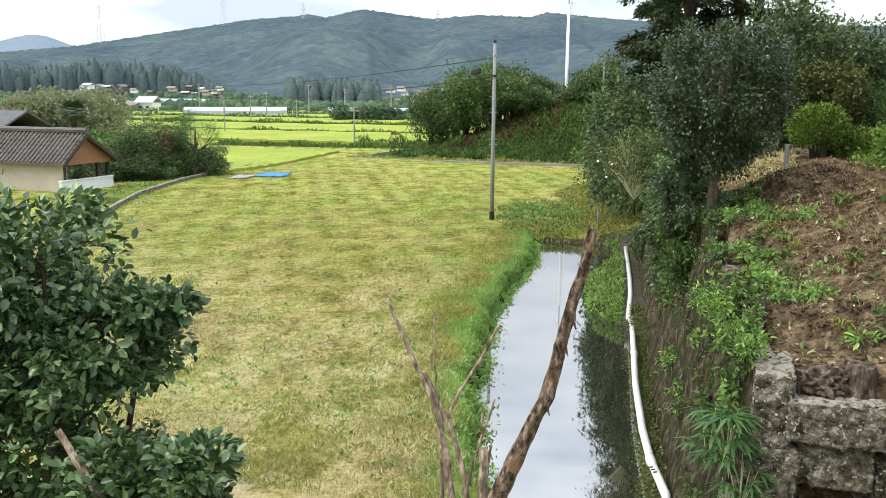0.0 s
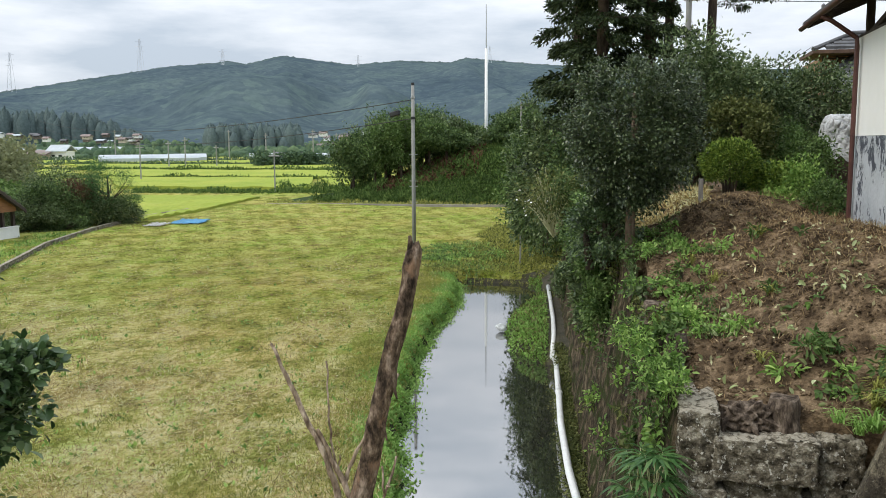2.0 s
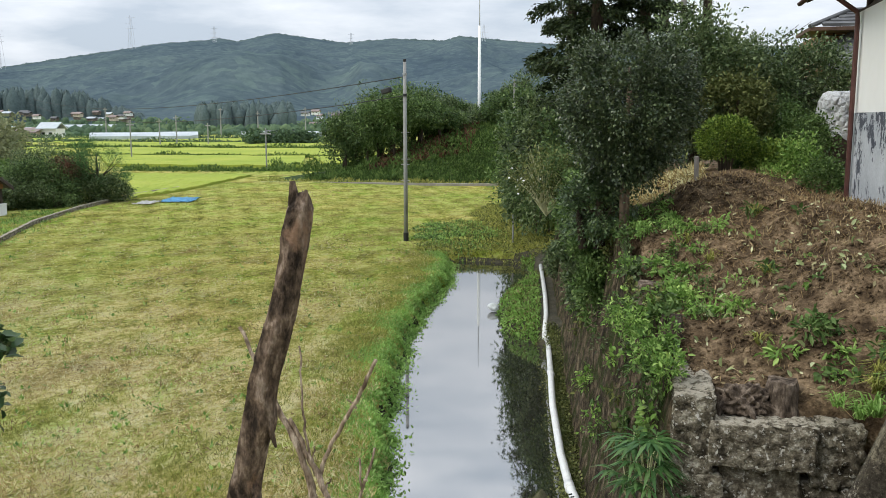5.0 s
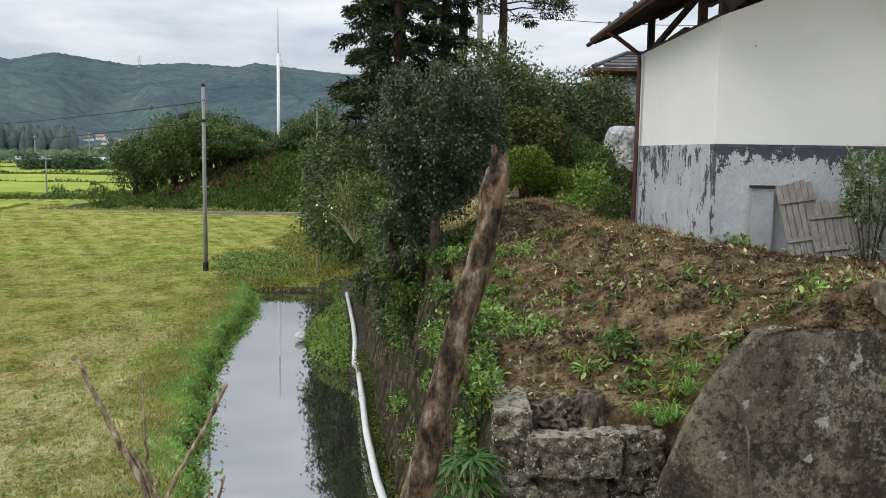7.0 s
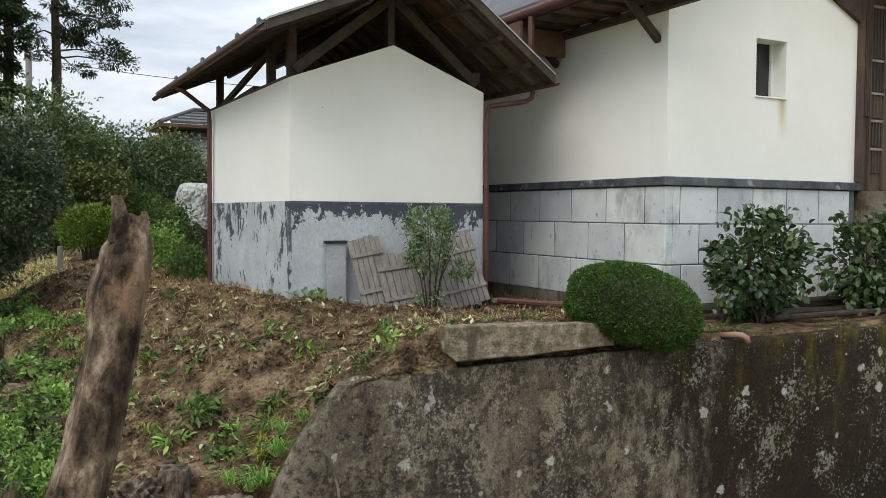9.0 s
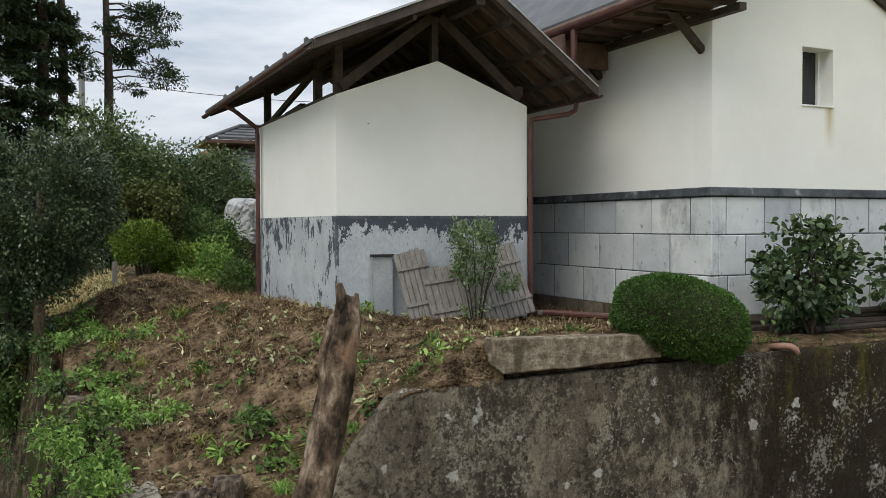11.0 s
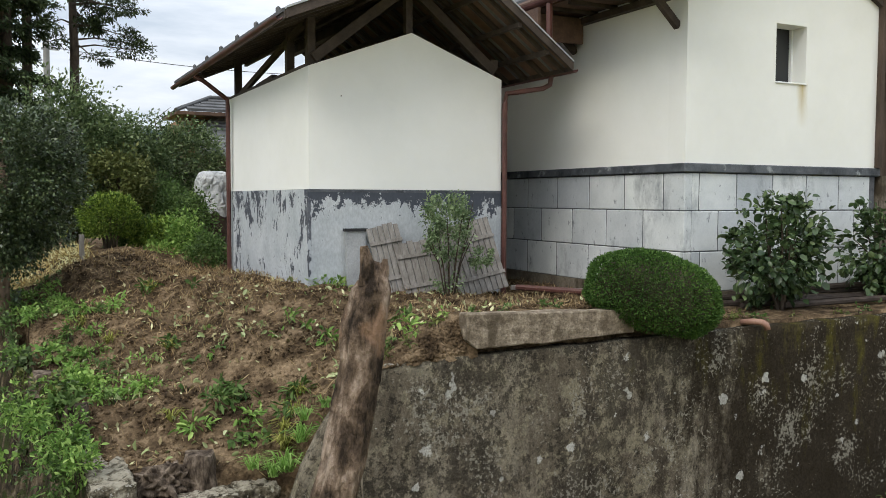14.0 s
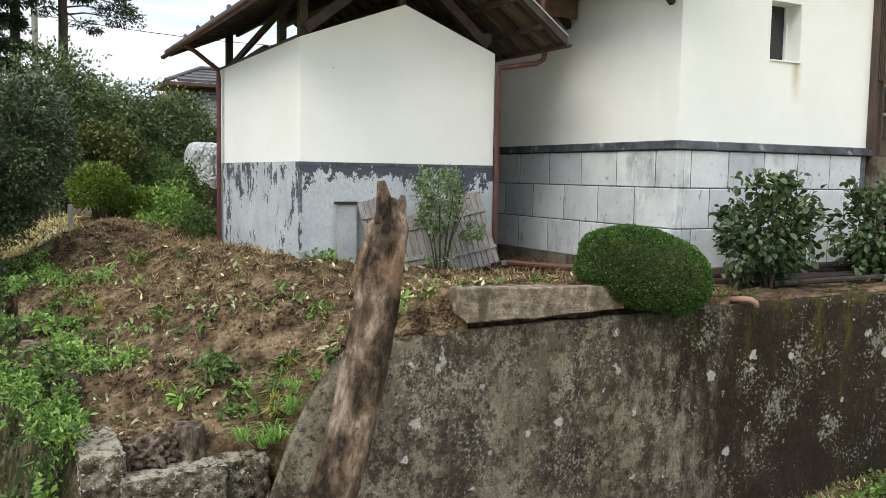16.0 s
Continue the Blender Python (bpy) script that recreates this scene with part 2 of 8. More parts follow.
M_ROAD = surf("farm road gravel", [(0.3, (0.20, 0.18, 0.15)), (0.7, (0.32, 0.30, 0.26))], 1, 0.95, bump=0.3)
M_RICE = surf("ripening rice", [(0.3, (0.22, 0.29, 0.045)), (0.5, (0.28, 0.335, 0.055)), (0.7, (0.35, 0.37, 0.075))], 0.12, 0.9, grain=5, grain_amt=0.35, bump=0.6, dist=0.1)
M_VINYL = surf("greenhouse film", [(0.3, (0.34, 0.38, 0.41)), (0.7, (0.50, 0.54, 0.57))], 0.2, 0.5, bump=0.05)
M_FARROOF = surf("far roofs", [(0.3, (0.16, 0.13, 0.12)), (0.7, (0.28, 0.22, 0.20))], 0.3, 0.7, bump=0.05)
M_CRACK = surf("pale leaf", [(0.3, (0.34, 0.36, 0.18)), (0.7, (0.55, 0.52, 0.34))], 9, 0.8, bump=0.1)

L_CAMELLIA = leaf_mat("dark glossy leaves", (0.014, 0.026, 0.011), (0.037, 0.059, 0.024), (0.112, 0.142, 0.072), 0.33, 0.16)
L_EVERGREEN = leaf_mat("glossy shrub leaves", (0.022, 0.048, 0.015), (0.062, 0.110, 0.040), (0.175, 0.245, 0.112), 0.32, 0.22)
L_DARK = leaf_mat("dark tree leaves", (0.027, 0.048, 0.019), (0.070, 0.104, 0.042), (0.17, 0.215, 0.105), 0.45, 0.27)
L_HILL = leaf_mat("woodland leaves", (0.024, 0.046, 0.018), (0.058, 0.096, 0.034), (0.12, 0.168, 0.062), 0.55, 0.25)
L_MID = leaf_mat("mid green leaves", (0.030, 0.058, 0.017), (0.072, 0.122, 0.036), (0.155, 0.22, 0.082), 0.5, 0.27)
L_LIME = leaf_mat("bright green leaves", (0.062, 0.122, 0.028), (0.15, 0.255, 0.062), (0.30, 0.41, 0.135), 0.5, 0.35)
L_OLIVE = leaf_mat("olive leaves", (0.042, 0.055, 0.017), (0.095, 0.11, 0.036), (0.175, 0.185, 0.075), 0.6, 0.25)
L_RED = leaf_mat("reddish leaves", (0.04, 0.022, 0.014), (0.09, 0.045, 0.03), (0.15, 0.075, 0.05), 0.6, 0.2)
L_TOPIARY = leaf_mat("clipped yellow green leaves", (0.028, 0.056, 0.012), (0.092, 0.148, 0.026), (0.225, 0.29, 0.060), 0.5, 0.3)
L_BOX = leaf_mat("clipped box leaves", (0.018, 0.042, 0.011), (0.050, 0.104, 0.023), (0.100, 0.172, 0.043), 0.6, 0.26)
L_BAMBOO = leaf_mat("dwarf bamboo leaves", (0.015, 0.042, 0.013), (0.04, 0.095, 0.028), (0.10, 0.17, 0.06), 0.4, 0.25)
L_SHRUB = leaf_mat("large dull leaves", (0.018, 0.036, 0.014), (0.042, 0.074, 0.029), (0.11, 0.155, 0.066), 0.38, 0.22)
L_GREY = leaf_mat("grey green leaves", (0.075, 0.118, 0.058), (0.15, 0.21, 0.113), (0.27, 0.335, 0.20), 0.5, 0.35)
L_LITTER = leaf_mat("fallen leaves", (0.13, 0.09, 0.05), (0.30, 0.29, 0.17), (0.50, 0.51, 0.34), 0.8, 0.1)
L_STRAW = leaf_mat("mown straw", (0.16, 0.12, 0.055), (0.42, 0.34, 0.17), (0.66, 0.58, 0.38), 0.9, 0.3)
L_DRY = leaf_mat("brown dry grass", (0.12, 0.078, 0.043), (0.24, 0.17, 0.095), (0.38, 0.30, 0.185), 0.9, 0.2)
L_MARGIN = leaf_mat("lush margin grass", (0.11, 0.20, 0.046), (0.19, 0.325, 0.086), (0.29, 0.42, 0.15), 0.6, 0.45)
L_GRASS = leaf_mat("fresh grass", (0.13, 0.145, 0.036), (0.23, 0.24, 0.064), (0.34, 0.335, 0.115), 0.7, 0.4)
# far cedars and valley trees: distance haze is painted into these leaf colours
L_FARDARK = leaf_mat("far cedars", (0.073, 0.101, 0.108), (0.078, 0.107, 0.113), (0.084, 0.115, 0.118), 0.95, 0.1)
L_VALLEY = leaf_mat("valley trees", (0.045, 0.078, 0.052), (0.068, 0.108, 0.064), (0.10, 0.145, 0.078), 0.9, 0.15)
L_CONIFER = leaf_mat("conifer needles", (0.011, 0.019, 0.009), (0.026, 0.040, 0.017), (0.058, 0.078, 0.034), 0.6, 0.18)


def math_node(n, l, op, a, b=0.0, c=0.0):
    k = n.new("ShaderNodeMath")
    k.operation = op
    for i, v in enumerate((a, b, c)):
        if isinstance(v, (int, float)):
            k.inputs[i].default_value = v
        else:
            l.new(v, k.inputs[i])
    return k.outputs[0]


def grey_ramp(n, l, src, lo, hi, top=1.0):
    return ramp_node(n, l, src, [(lo, (0, 0, 0)), (hi, (top, top, top))]).outputs["Color"]


def concrete_material():
    """Old concrete: olive lichen crust over grey, dark run-off streaks, white lichen spots, black moss at the damp end."""
    m, n, l, b = nodes_of("weathered concrete")
    tc = n.new("ShaderNodeTexCoord")
    sx = n.new("ShaderNodeSeparateXYZ")
    l.new(tc.outputs["Object"], sx.inputs["Vector"])
    big = noise_node(n, l, 0.85, 6, 0.6).outputs["Fac"]
    mid = noise_node(n, l, 5.5, 12, 0.78, (1, 1, 0.8)).outputs["Fac"]
    fine = noise_node(n, l, 30, 8, 0.78).outputs["Fac"]
    base = ramp_node(n, l, noise_node(n, l, 2.2, 10, 0.7, (1, 1, 0.6)).outputs["Fac"], [(0.36, (0.066, 0.054, 0.039)), (0.5, (0.136, 0.115, 0.085)), (0.63, (0.235, 0.206, 0.156))])
    crust = math_node(n, l, 'MULTIPLY_ADD', big, 0.55, mid)
    c1 = mix_node(n, l, grey_ramp(n, l, crust, 0.805, 0.82, 0.75), base.outputs["Color"], (0.235, 0.208, 0.146))
    pits = math_node(n, l, 'MULTIPLY_ADD', noise_node(n, l, 14, 10, 0.8).outputs["Fac"], 1.0, math_node(n, l, 'MULTIPLY', noise_node(n, l, 1.3, 5).outputs["Fac"], 0.5))
    c2 = mix_node(n, l, grey_ramp(n, l, pits, 0.785, 0.83, 0.7), c1.outputs["Color"], (0.014, 0.013, 0.010))
    chip = math_node(n, l, 'MULTIPLY_ADD', noise_node(n, l, 10, 13, 0.84, (1, 1, 0.85)).outputs["Fac"], 1.0, math_node(n, l, 'MULTIPLY', noise_node(n, l, 0.9, 5).outputs["Fac"], 0.8))
    c2 = mix_node(n, l, grey_ramp(n, l, chip, 0.915, 0.945, 0.72), c2.outputs["Color"], (0.034, 0.029, 0.022))
    flecks = math_node(n, l, 'MULTIPLY_ADD', noise_node(n, l, 17, 12, 0.82).outputs["Fac"], 1.0, math_node(n, l, 'MULTIPLY', noise_node(n, l, 0.75, 5).outputs["Fac"], 1.0))
    c2 = mix_node(n, l, grey_ramp(n, l, flecks, 1.05, 1.07, 0.55), c2.outputs["Color"], (0.29, 0.27, 0.21))
    # pale lichen in broken sheets
    sheetm = math_node(n, l, 'MULTIPLY_ADD', noise_node(n, l, 8.5, 13, 0.8).outputs["Fac"], 1.1, math_node(n, l, 'MULTIPLY', noise_node(n, l, 1.15, 3, 0.5).outputs["Fac"], 0.9))
    sheetc = ramp_node(n, l, fine, [(0.38, (0.13, 0.115, 0.085)), (0.5, (0.215, 0.20, 0.155)), (0.62, (0.31, 0.295, 0.24))])
    c2 = mix_node(n, l, grey_ramp(n, l, sheetm, 1.09, 1.12, 0.75), c2.outputs["Color"], sheetc.outputs["Color"])
    # vertical run-off
    streak = noise_node(n, l, 2.6, 9, 0.72, (2.0, 1, 0.13)).outputs["Fac"]
    st = ramp_node(n, l, streak, [(0.36, (0.42, 0.40, 0.38)), (0.52, (1.0, 1.0, 1.0)), (0.70, (1.22, 1.2, 1.12))])
    c3 = mix_node(n, l, 0.55, c2.outputs["Color"], st.outputs["Color"], 'MULTIPLY')
    # black-brown moss, thicker towards the damp end
    mr = n.new("ShaderNodeMapRange")
    mr.inputs["From Min"].default_value, mr.inputs["From Max"].default_value = 5.2, 7.6
    mr.inputs["To Min"].default_value, mr.inputs["To Max"].default_value = -0.16, 0.19
    l.new(sx.outputs["X"], mr.inputs["Value"])
    damp = math_node(n, l, 'ADD', noise_node(n, l, 2.4, 12, 0.76, (1.2, 1, 0.5)).outputs["Fac"], mr.outputs["Result"])
    c4 = mix_node(n, l, grey_ramp(n, l, damp, 0.45, 0.58, 0.92), c3.outputs["Color"], (0.024, 0.018, 0.011))
    # yellow-green moss high on the damp end
    gz = n.new("ShaderNodeMapRange")
    gz.inputs["From Min"].default_value, gz.inputs["From Max"].default_value = 1.6, 3.2
    gz.inputs["To Min"].default_value, gz.inputs["To Max"].default_value = -0.10, 0.05
    l.new(sx.outputs["Z"], gz.inputs["Value"])
    gm = math_node(n, l, 'ADD', math_node(n, l, 'ADD', noise_node(n, l, 1.7, 9, 0.72, (1.8, 1, 0.5)).outputs["Fac"], gz.outputs["Result"]), math_node(n, l, 'MULTIPLY', mr.outputs["Result"], 0.45))
    c5 = mix_node(n, l, grey_ramp(n, l, gm, 0.60, 0.72, 0.7), c4.outputs["Color"], (0.085, 0.075, 0.012))
    # small pale crusts and round white spots
    dots = math_node(n, l, 'MULTIPLY_ADD', noise_node(n, l, 30, 5, 0.7).outputs["Fac"], 1.0, math_node(n, l, 'MULTIPLY', noise_node(n, l, 1.9, 4, 0.6).outputs["Fac"], 0.7))
    c6 = mix_node(n, l, grey_ramp(n, l, dots, 0.962, 1.0, 0.72), c5.outputs["Color"], (0.30, 0.28, 0.23))
    spots = noise_node(n, l, 4.2, 3, 0.55).outputs["Fac"]
    c7 = mix_node(n, l, grey_ramp(n, l, math_node(n, l, 'MULTIPLY_ADD', fine, 0.10, spots), 0.752, 0.768, 0.9), c6.outputs["Color"], (0.36, 0.35, 0.315))
    # a few round white rosettes
    vo = n.new("ShaderNodeTexVoronoi")
    vo.inputs["Scale"].default_value = 3.4
    l.new(tc.outputs["Object"], vo.inputs["Vector"])
    vc = n.new("ShaderNodeSeparateColor")
    l.new(vo.outputs["Color"], vc.inputs["Color"])
    ring = math_node(n, l, 'MULTIPLY_ADD', math_node(n, l, 'SUBTRACT', noise_node(n, l, 16, 5, 0.7).outputs["Fac"], 0.5), 0.55, vo.outputs["Distance"])
    ring = math_node(n, l, 'SUBTRACT', math_node(n, l, 'MULTIPLY', vc.outputs["Red"], 0.27), ring)
    c7 = mix_node(n, l, grey_ramp(n, l, ring, 0.055, 0.075, 0.85), c7.outputs["Color"], (0.46, 0.45, 0.41))
    speck = ramp_node(n, l, noise_node(n, l, 38, 8, 0.75).outputs["Fac"], [(0.38, (0.12, 0.12, 0.12)), (0.5, (0.5, 0.5, 0.5)), (0.62, (0.9, 0.9, 0.88))])
    c8 = mix_node(n, l, 0.42, c7.outputs["Color"], speck.outputs["Color"], 'OVERLAY')
    l.new(c8.outputs["Color"], b.inputs["Base Color"])
    b.inputs["Roughness"].default_value = 0.95
    b.inputs["Specular IOR Level"].default_value = 0.1
    bump_node(n, l, b, math_node(n, l, 'ADD', fine, mid), 0.9, 0.02)
    return m


def peel_material(name, top_lift, bias):
    """Grey paint flaking off a dark coat that still stands along the top edge."""
    m, n, l, b = nodes_of(name)
    base = ramp_node(n, l, noise_node(n, l, 1.8, 9, 0.66).outputs["Fac"], [(0.3, (0.34, 0.37, 0.395)), (0.7, (0.51, 0.535, 0.555))])
    tc = n.new("ShaderNodeTexCoord")
    sx = n.new("ShaderNodeSeparateXYZ")
    l.new(tc.outputs["Object"], sx.inputs["Vector"])
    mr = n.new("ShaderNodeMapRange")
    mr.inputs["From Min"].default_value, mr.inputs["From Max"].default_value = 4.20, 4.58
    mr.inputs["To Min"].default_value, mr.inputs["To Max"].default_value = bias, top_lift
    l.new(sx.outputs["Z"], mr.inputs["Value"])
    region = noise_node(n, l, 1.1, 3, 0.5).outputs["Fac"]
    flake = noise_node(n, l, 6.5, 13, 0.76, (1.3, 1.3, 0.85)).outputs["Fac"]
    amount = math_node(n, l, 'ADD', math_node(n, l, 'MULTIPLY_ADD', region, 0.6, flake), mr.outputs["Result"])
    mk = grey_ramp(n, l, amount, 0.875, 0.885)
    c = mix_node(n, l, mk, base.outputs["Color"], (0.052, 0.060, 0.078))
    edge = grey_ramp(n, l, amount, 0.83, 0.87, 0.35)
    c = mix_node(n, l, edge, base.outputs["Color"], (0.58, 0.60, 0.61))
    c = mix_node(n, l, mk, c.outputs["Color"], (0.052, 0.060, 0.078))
    fine = noise_node(n, l, 45, 5, 0.6, (1, 1, 0.5)).outputs["Fac"]
    g = mix_node(n, l, 0.35, c.outputs["Color"], fine, 'OVERLAY')
    l.new(g.outputs["Color"], b.inputs["Base Color"])
    b.inputs["Roughness"].default_value = 0.75
    bump_node(n, l, b, mk, 0.3, 0.004)
    return m


def stained_plaster():
    """White plaster with one yellow run-off stain under a sill."""
    m, n, l, b = nodes_of("stained white plaster")
    base = ramp_node(n, l, noise_node(n, l, 0.8, 8, 0.65).outputs["Fac"], [(0.3, (0.74, 0.74, 0.70)), (0.7, (0.82, 0.82, 0.79))])
    tc = n.new("ShaderNodeTexCoord")
    sx = n.new("ShaderNodeSeparateXYZ")
    l.new(tc.outputs["Object"], sx.inputs["Vector"])
    wob = noise_node(n, l, 5, 6, 0.6, (1, 1, 0.4)).outputs["Fac"]
    off = math_node(n, l, 'ABSOLUTE', math_node(n, l, 'SUBTRACT', math_node(n, l, 'MULTIPLY_ADD', wob, 0.16, sx.outputs["X"]), 9.55))
    across = n.new("ShaderNodeMapRange")
    across.inputs["From Min"].default_value, across.inputs["From Max"].default_value = 0.0, 0.10
    across.inputs["To Min"].default_value, across.inputs["To Max"].default_value = 1.0, 0.0
    l.new(off, across.inputs["Value"])
    down = n.new("ShaderNodeMapRange")
    down.inputs["From Min"].default_value, down.inputs["From Max"].default_value = 5.42, 5.97
    l.new(sx.outputs["Z"], down.inputs["Value"])
    below = math_node(n, l, 'LESS_THAN', sx.outputs["Z"], 5.99)
    f = math_node(n, l, 'MULTIPLY', math_node(n, l, 'MULTIPLY', across.outputs["Result"], down.outputs["Result"]), math_node(n, l, 'MULTIPLY', below, 0.95))
    c = mix_node(n, l, f, base.outputs["Color"], (0.46, 0.36, 0.15))
    l.new(c.outputs["Color"], b.inputs["Base Color"])
    b.inputs["Roughness"].default_value = 0.82
    bump_node(n, l, b, noise_node(n, l, 90, 4, 0.6).outputs["Fac"], 0.12, 0.004)
    return m


M_STAINED = stained_plaster()
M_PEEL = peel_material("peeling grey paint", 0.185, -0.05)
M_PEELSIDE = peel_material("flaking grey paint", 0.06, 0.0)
M_CONC = concrete_material()


# the mown field: bands of straw and fresh green
def field_material():
    m, n, l, b = nodes_of("mown grass field")
    tc = n.new("ShaderNodeTexCoord")
    mp = n.new("ShaderNodeMapping")
    mp.inputs["Rotation"].default_value = (0, 0, radians(-28))
    l.new(tc.outputs["Object"], mp.inputs["Vector"])
    rows_ = n.new("ShaderNodeTexWave")
    rows_.inputs["Scale"].default_value = 0.27
    rows_.inputs["Distortion"].default_value = 1.4
    rows_.inputs["Detail"].default_value = 4.0
    rows_.inputs["Detail Scale"].default_value = 1.6
    l.new(mp.outputs["Vector"], rows_.inputs["Vector"])
    big = noise_node(n, l, 0.14, 5, 0.6).outputs["Fac"]
    mid = noise_node(n, l, 0.9, 9, 0.72, (1.0, 0.7, 1)).outputs["Fac"]
    small = noise_node(n, l, 6.0, 8, 0.78, (1.0, 0.7, 1)).outputs["Fac"]
    fine = noise_node(n, l, 32, 6, 0.8).outputs["Fac"]
    mow = math_node(n, l, 'MULTIPLY_ADD', rows_.outputs["Fac"], 0.055, math_node(n, l, 'MULTIPLY', mid, 0.95))
    mow = math_node(n, l, 'MULTIPLY_ADD', small, 1.05, math_node(n, l, 'SUBTRACT', mow, 0.335))
    base = ramp_node(n, l, mow, [(0.46, (0.120, 0.095, 0.038)), (0.56, (0.26, 0.25, 0.070)), (0.64, (0.46, 0.42, 0.145)), (0.72, (0.70, 0.61, 0.29)), (0.83, (0.88, 0.78, 0.51))])
    hue = ramp_node(n, l, big, [(0.36, (0.86, 1.03, 0.72)), (0.50, (1.05, 1.03, 0.95)), (0.64, (1.22, 1.04, 1.06))])
    both = mix_node(n, l, 0.85, base.outputs["Color"], hue.outputs["Color"], 'MULTIPLY')
    red = noise_node(n, l, 0.45, 9, 0.74, (1.0, 0.55, 1)).outputs["Fac"]
    soil = mix_node(n, l, grey_ramp(n, l, red, 0.53, 0.66, 0.75), both.outputs["Color"], (0.33, 0.22, 0.12))
    straw = noise_node(n, l, 1.4, 9, 0.76, (1.0, 0.6, 1)).outputs["Fac"]
    pale = mix_node(n, l, grey_ramp(n, l, straw, 0.54, 0.64, 0.75), soil.outputs["Color"], (0.70, 0.62, 0.42))
    regrowth = noise_node(n, l, 0.75, 9, 0.72, (1.0, 0.6, 1)).outputs["Fac"]
    leafy = mix_node(n, l, 1.0, pale.outputs["Color"], (0.62, 0.86, 0.42), 'MULTIPLY')
    pale = mix_node(n, l, grey_ramp(n, l, regrowth, 0.52, 0.60, 0.8), pale.outputs["Color"], leafy.outputs["Color"])
    # the older cut of the far half has greened over again
    sy = n.new("ShaderNodeSeparateXYZ")
    l.new(tc.outputs["Object"], sy.inputs["Vector"])
    age = n.new("ShaderNodeMapRange")
    age.inputs["From Min"].default_value, age.inputs["From Max"].default_value = 17.0, 30.0
    l.new(math_node(n, l, 'MULTIPLY_ADD', big, 12.0, sy.outputs["Y"]), age.inputs["Value"])
    green = mix_node(n, l, 1.0, pale.outputs["Color"], (0.60, 0.69, 0.37), 'MULTIPLY')
    pale = mix_node(n, l, age.outputs["Result"], pale.outputs["Color"], green.outputs["Color"])
    grain = mix_node(n, l, 0.85, pale.outputs["Color"], fine, 'OVERLAY')
    l.new(grain.outputs["Color"], b.inputs["Base Color"])
    b.inputs["Roughness"].default_value = 0.95
    b.inputs["Specular IOR Level"].default_value = 0.1
    bump_node(n, l, b, math_node(n, l, 'MULTIPLY_ADD', small, 1.6, fine), 1.0, 0.10)
    return m


def water_material():
    m, n, l, b = nodes_of("still canal water")
    b.inputs["Base Color"].default_value = (0.030, 0.030, 0.024, 1)
    b.inputs["Roughness"].default_value = 0.03
    b.inputs["IOR"].default_value = 5.4
    b.inputs["Specular IOR Level"].default_value = 0.5
    rip = noise_node(n, l, 3.0, 3, 0.5)
    bump_node(n, l, b, rip.outputs["Fac"], 0.010, 0.01)
    return m


def glass_material():
    m, n, l, b = nodes_of("window glass")
    b.inputs["Base Color"].default_value = (0.02, 0.022, 0.024, 1)
    b.inputs["Roughness"].default_value = 0.08
    return m


def film_material():
    m, n, l, b = nodes_of("clear plastic sheet")
    b.inputs["Base Color"].default_value = (0.86, 0.88, 0.89, 1)
    b.inputs["Roughness"].default_value = 0.25
    vo = n.new("ShaderNodeTexVoronoi")
    vo.feature = 'DISTANCE_TO_EDGE'
    vo.inputs["Scale"].default_value = 7.0
    bump_node(n, l, b, math_node(n, l, 'MULTIPLY_ADD', vo.outputs["Distance"], 1.5, noise_node(n, l, 9, 5, 0.6).outputs["Fac"]), 1.0, 0.05)
    tr = n.new("ShaderNodeBsdfTransparent")
    mx = n.new("ShaderNodeMixShader")
    mx.inputs["Fac"].default_value = 0.35
    l.new(b.outputs["BSDF"], mx.inputs[1])
    l.new(tr.outputs["BSDF"], mx.inputs[2])
    l.new(mx.outputs["Shader"], n["Material Output"].inputs["Surface"])
    return m


M_FIELD, M_WATER, M_GLASS, M_FILM = field_material(), water_material(), glass_material(), film_material()

# ---- mesh helpers ----
R = np.random.default_rng(7)


def thing(name, base, label, category, group="", kind=""):
    ob = new(name)
    ob.empty_display_size = 0.2
    ob.matrix_world = Matrix.Translation(base)
    return tagged(ob, label, category, group, kind)


def rooted(ob, parent):
    ob.parent = parent
    ob.matrix_parent_inverse = Matrix.Translation(-parent.matrix_basis.translation) if parent.parent is None else Matrix.Identity(4)
    return ob


def part(name, bm, material, parent, label="", smooth=False):
    """One mesh in world coordinates, under a thing or under a part; parent None leaves it at top level."""
    me = bpy.data.meshes.new(name)
    bm.to_mesh(me)
    bm.free()
    me.materials.append(material)
    if smooth:
        me.polygons.foreach_set("use_smooth", [True] * len(me.polygons))
    ob = new(name, me)
    if parent is not None:
        rooted(ob, parent)
    return tagged(ob, label)


def arrays(name, verts, faces, material, parent=None, smooth=False):
    me = bpy.data.meshes.new(name)
    v = np.asarray(verts, np.float32)
    f = np.asarray(faces, np.int32)
    me.vertices.add(len(v))
    me.vertices.foreach_set("co", v.ravel())
    k = f.shape[1]
    me.loops.add(f.size)
    me.loops.foreach_set("vertex_index", f.ravel())
    me.polygons.add(len(f))
    me.polygons.foreach_set("loop_start", np.arange(0, f.size, k, dtype=np.int32))
    if smooth:
        me.polygons.foreach_set("use_smooth", np.ones(len(f), bool))
    me.update(calc_edges=True)
    me.materials.append(material)
    ob = new(name, me)
    if parent is not None:
        rooted(ob, parent)
    return ob


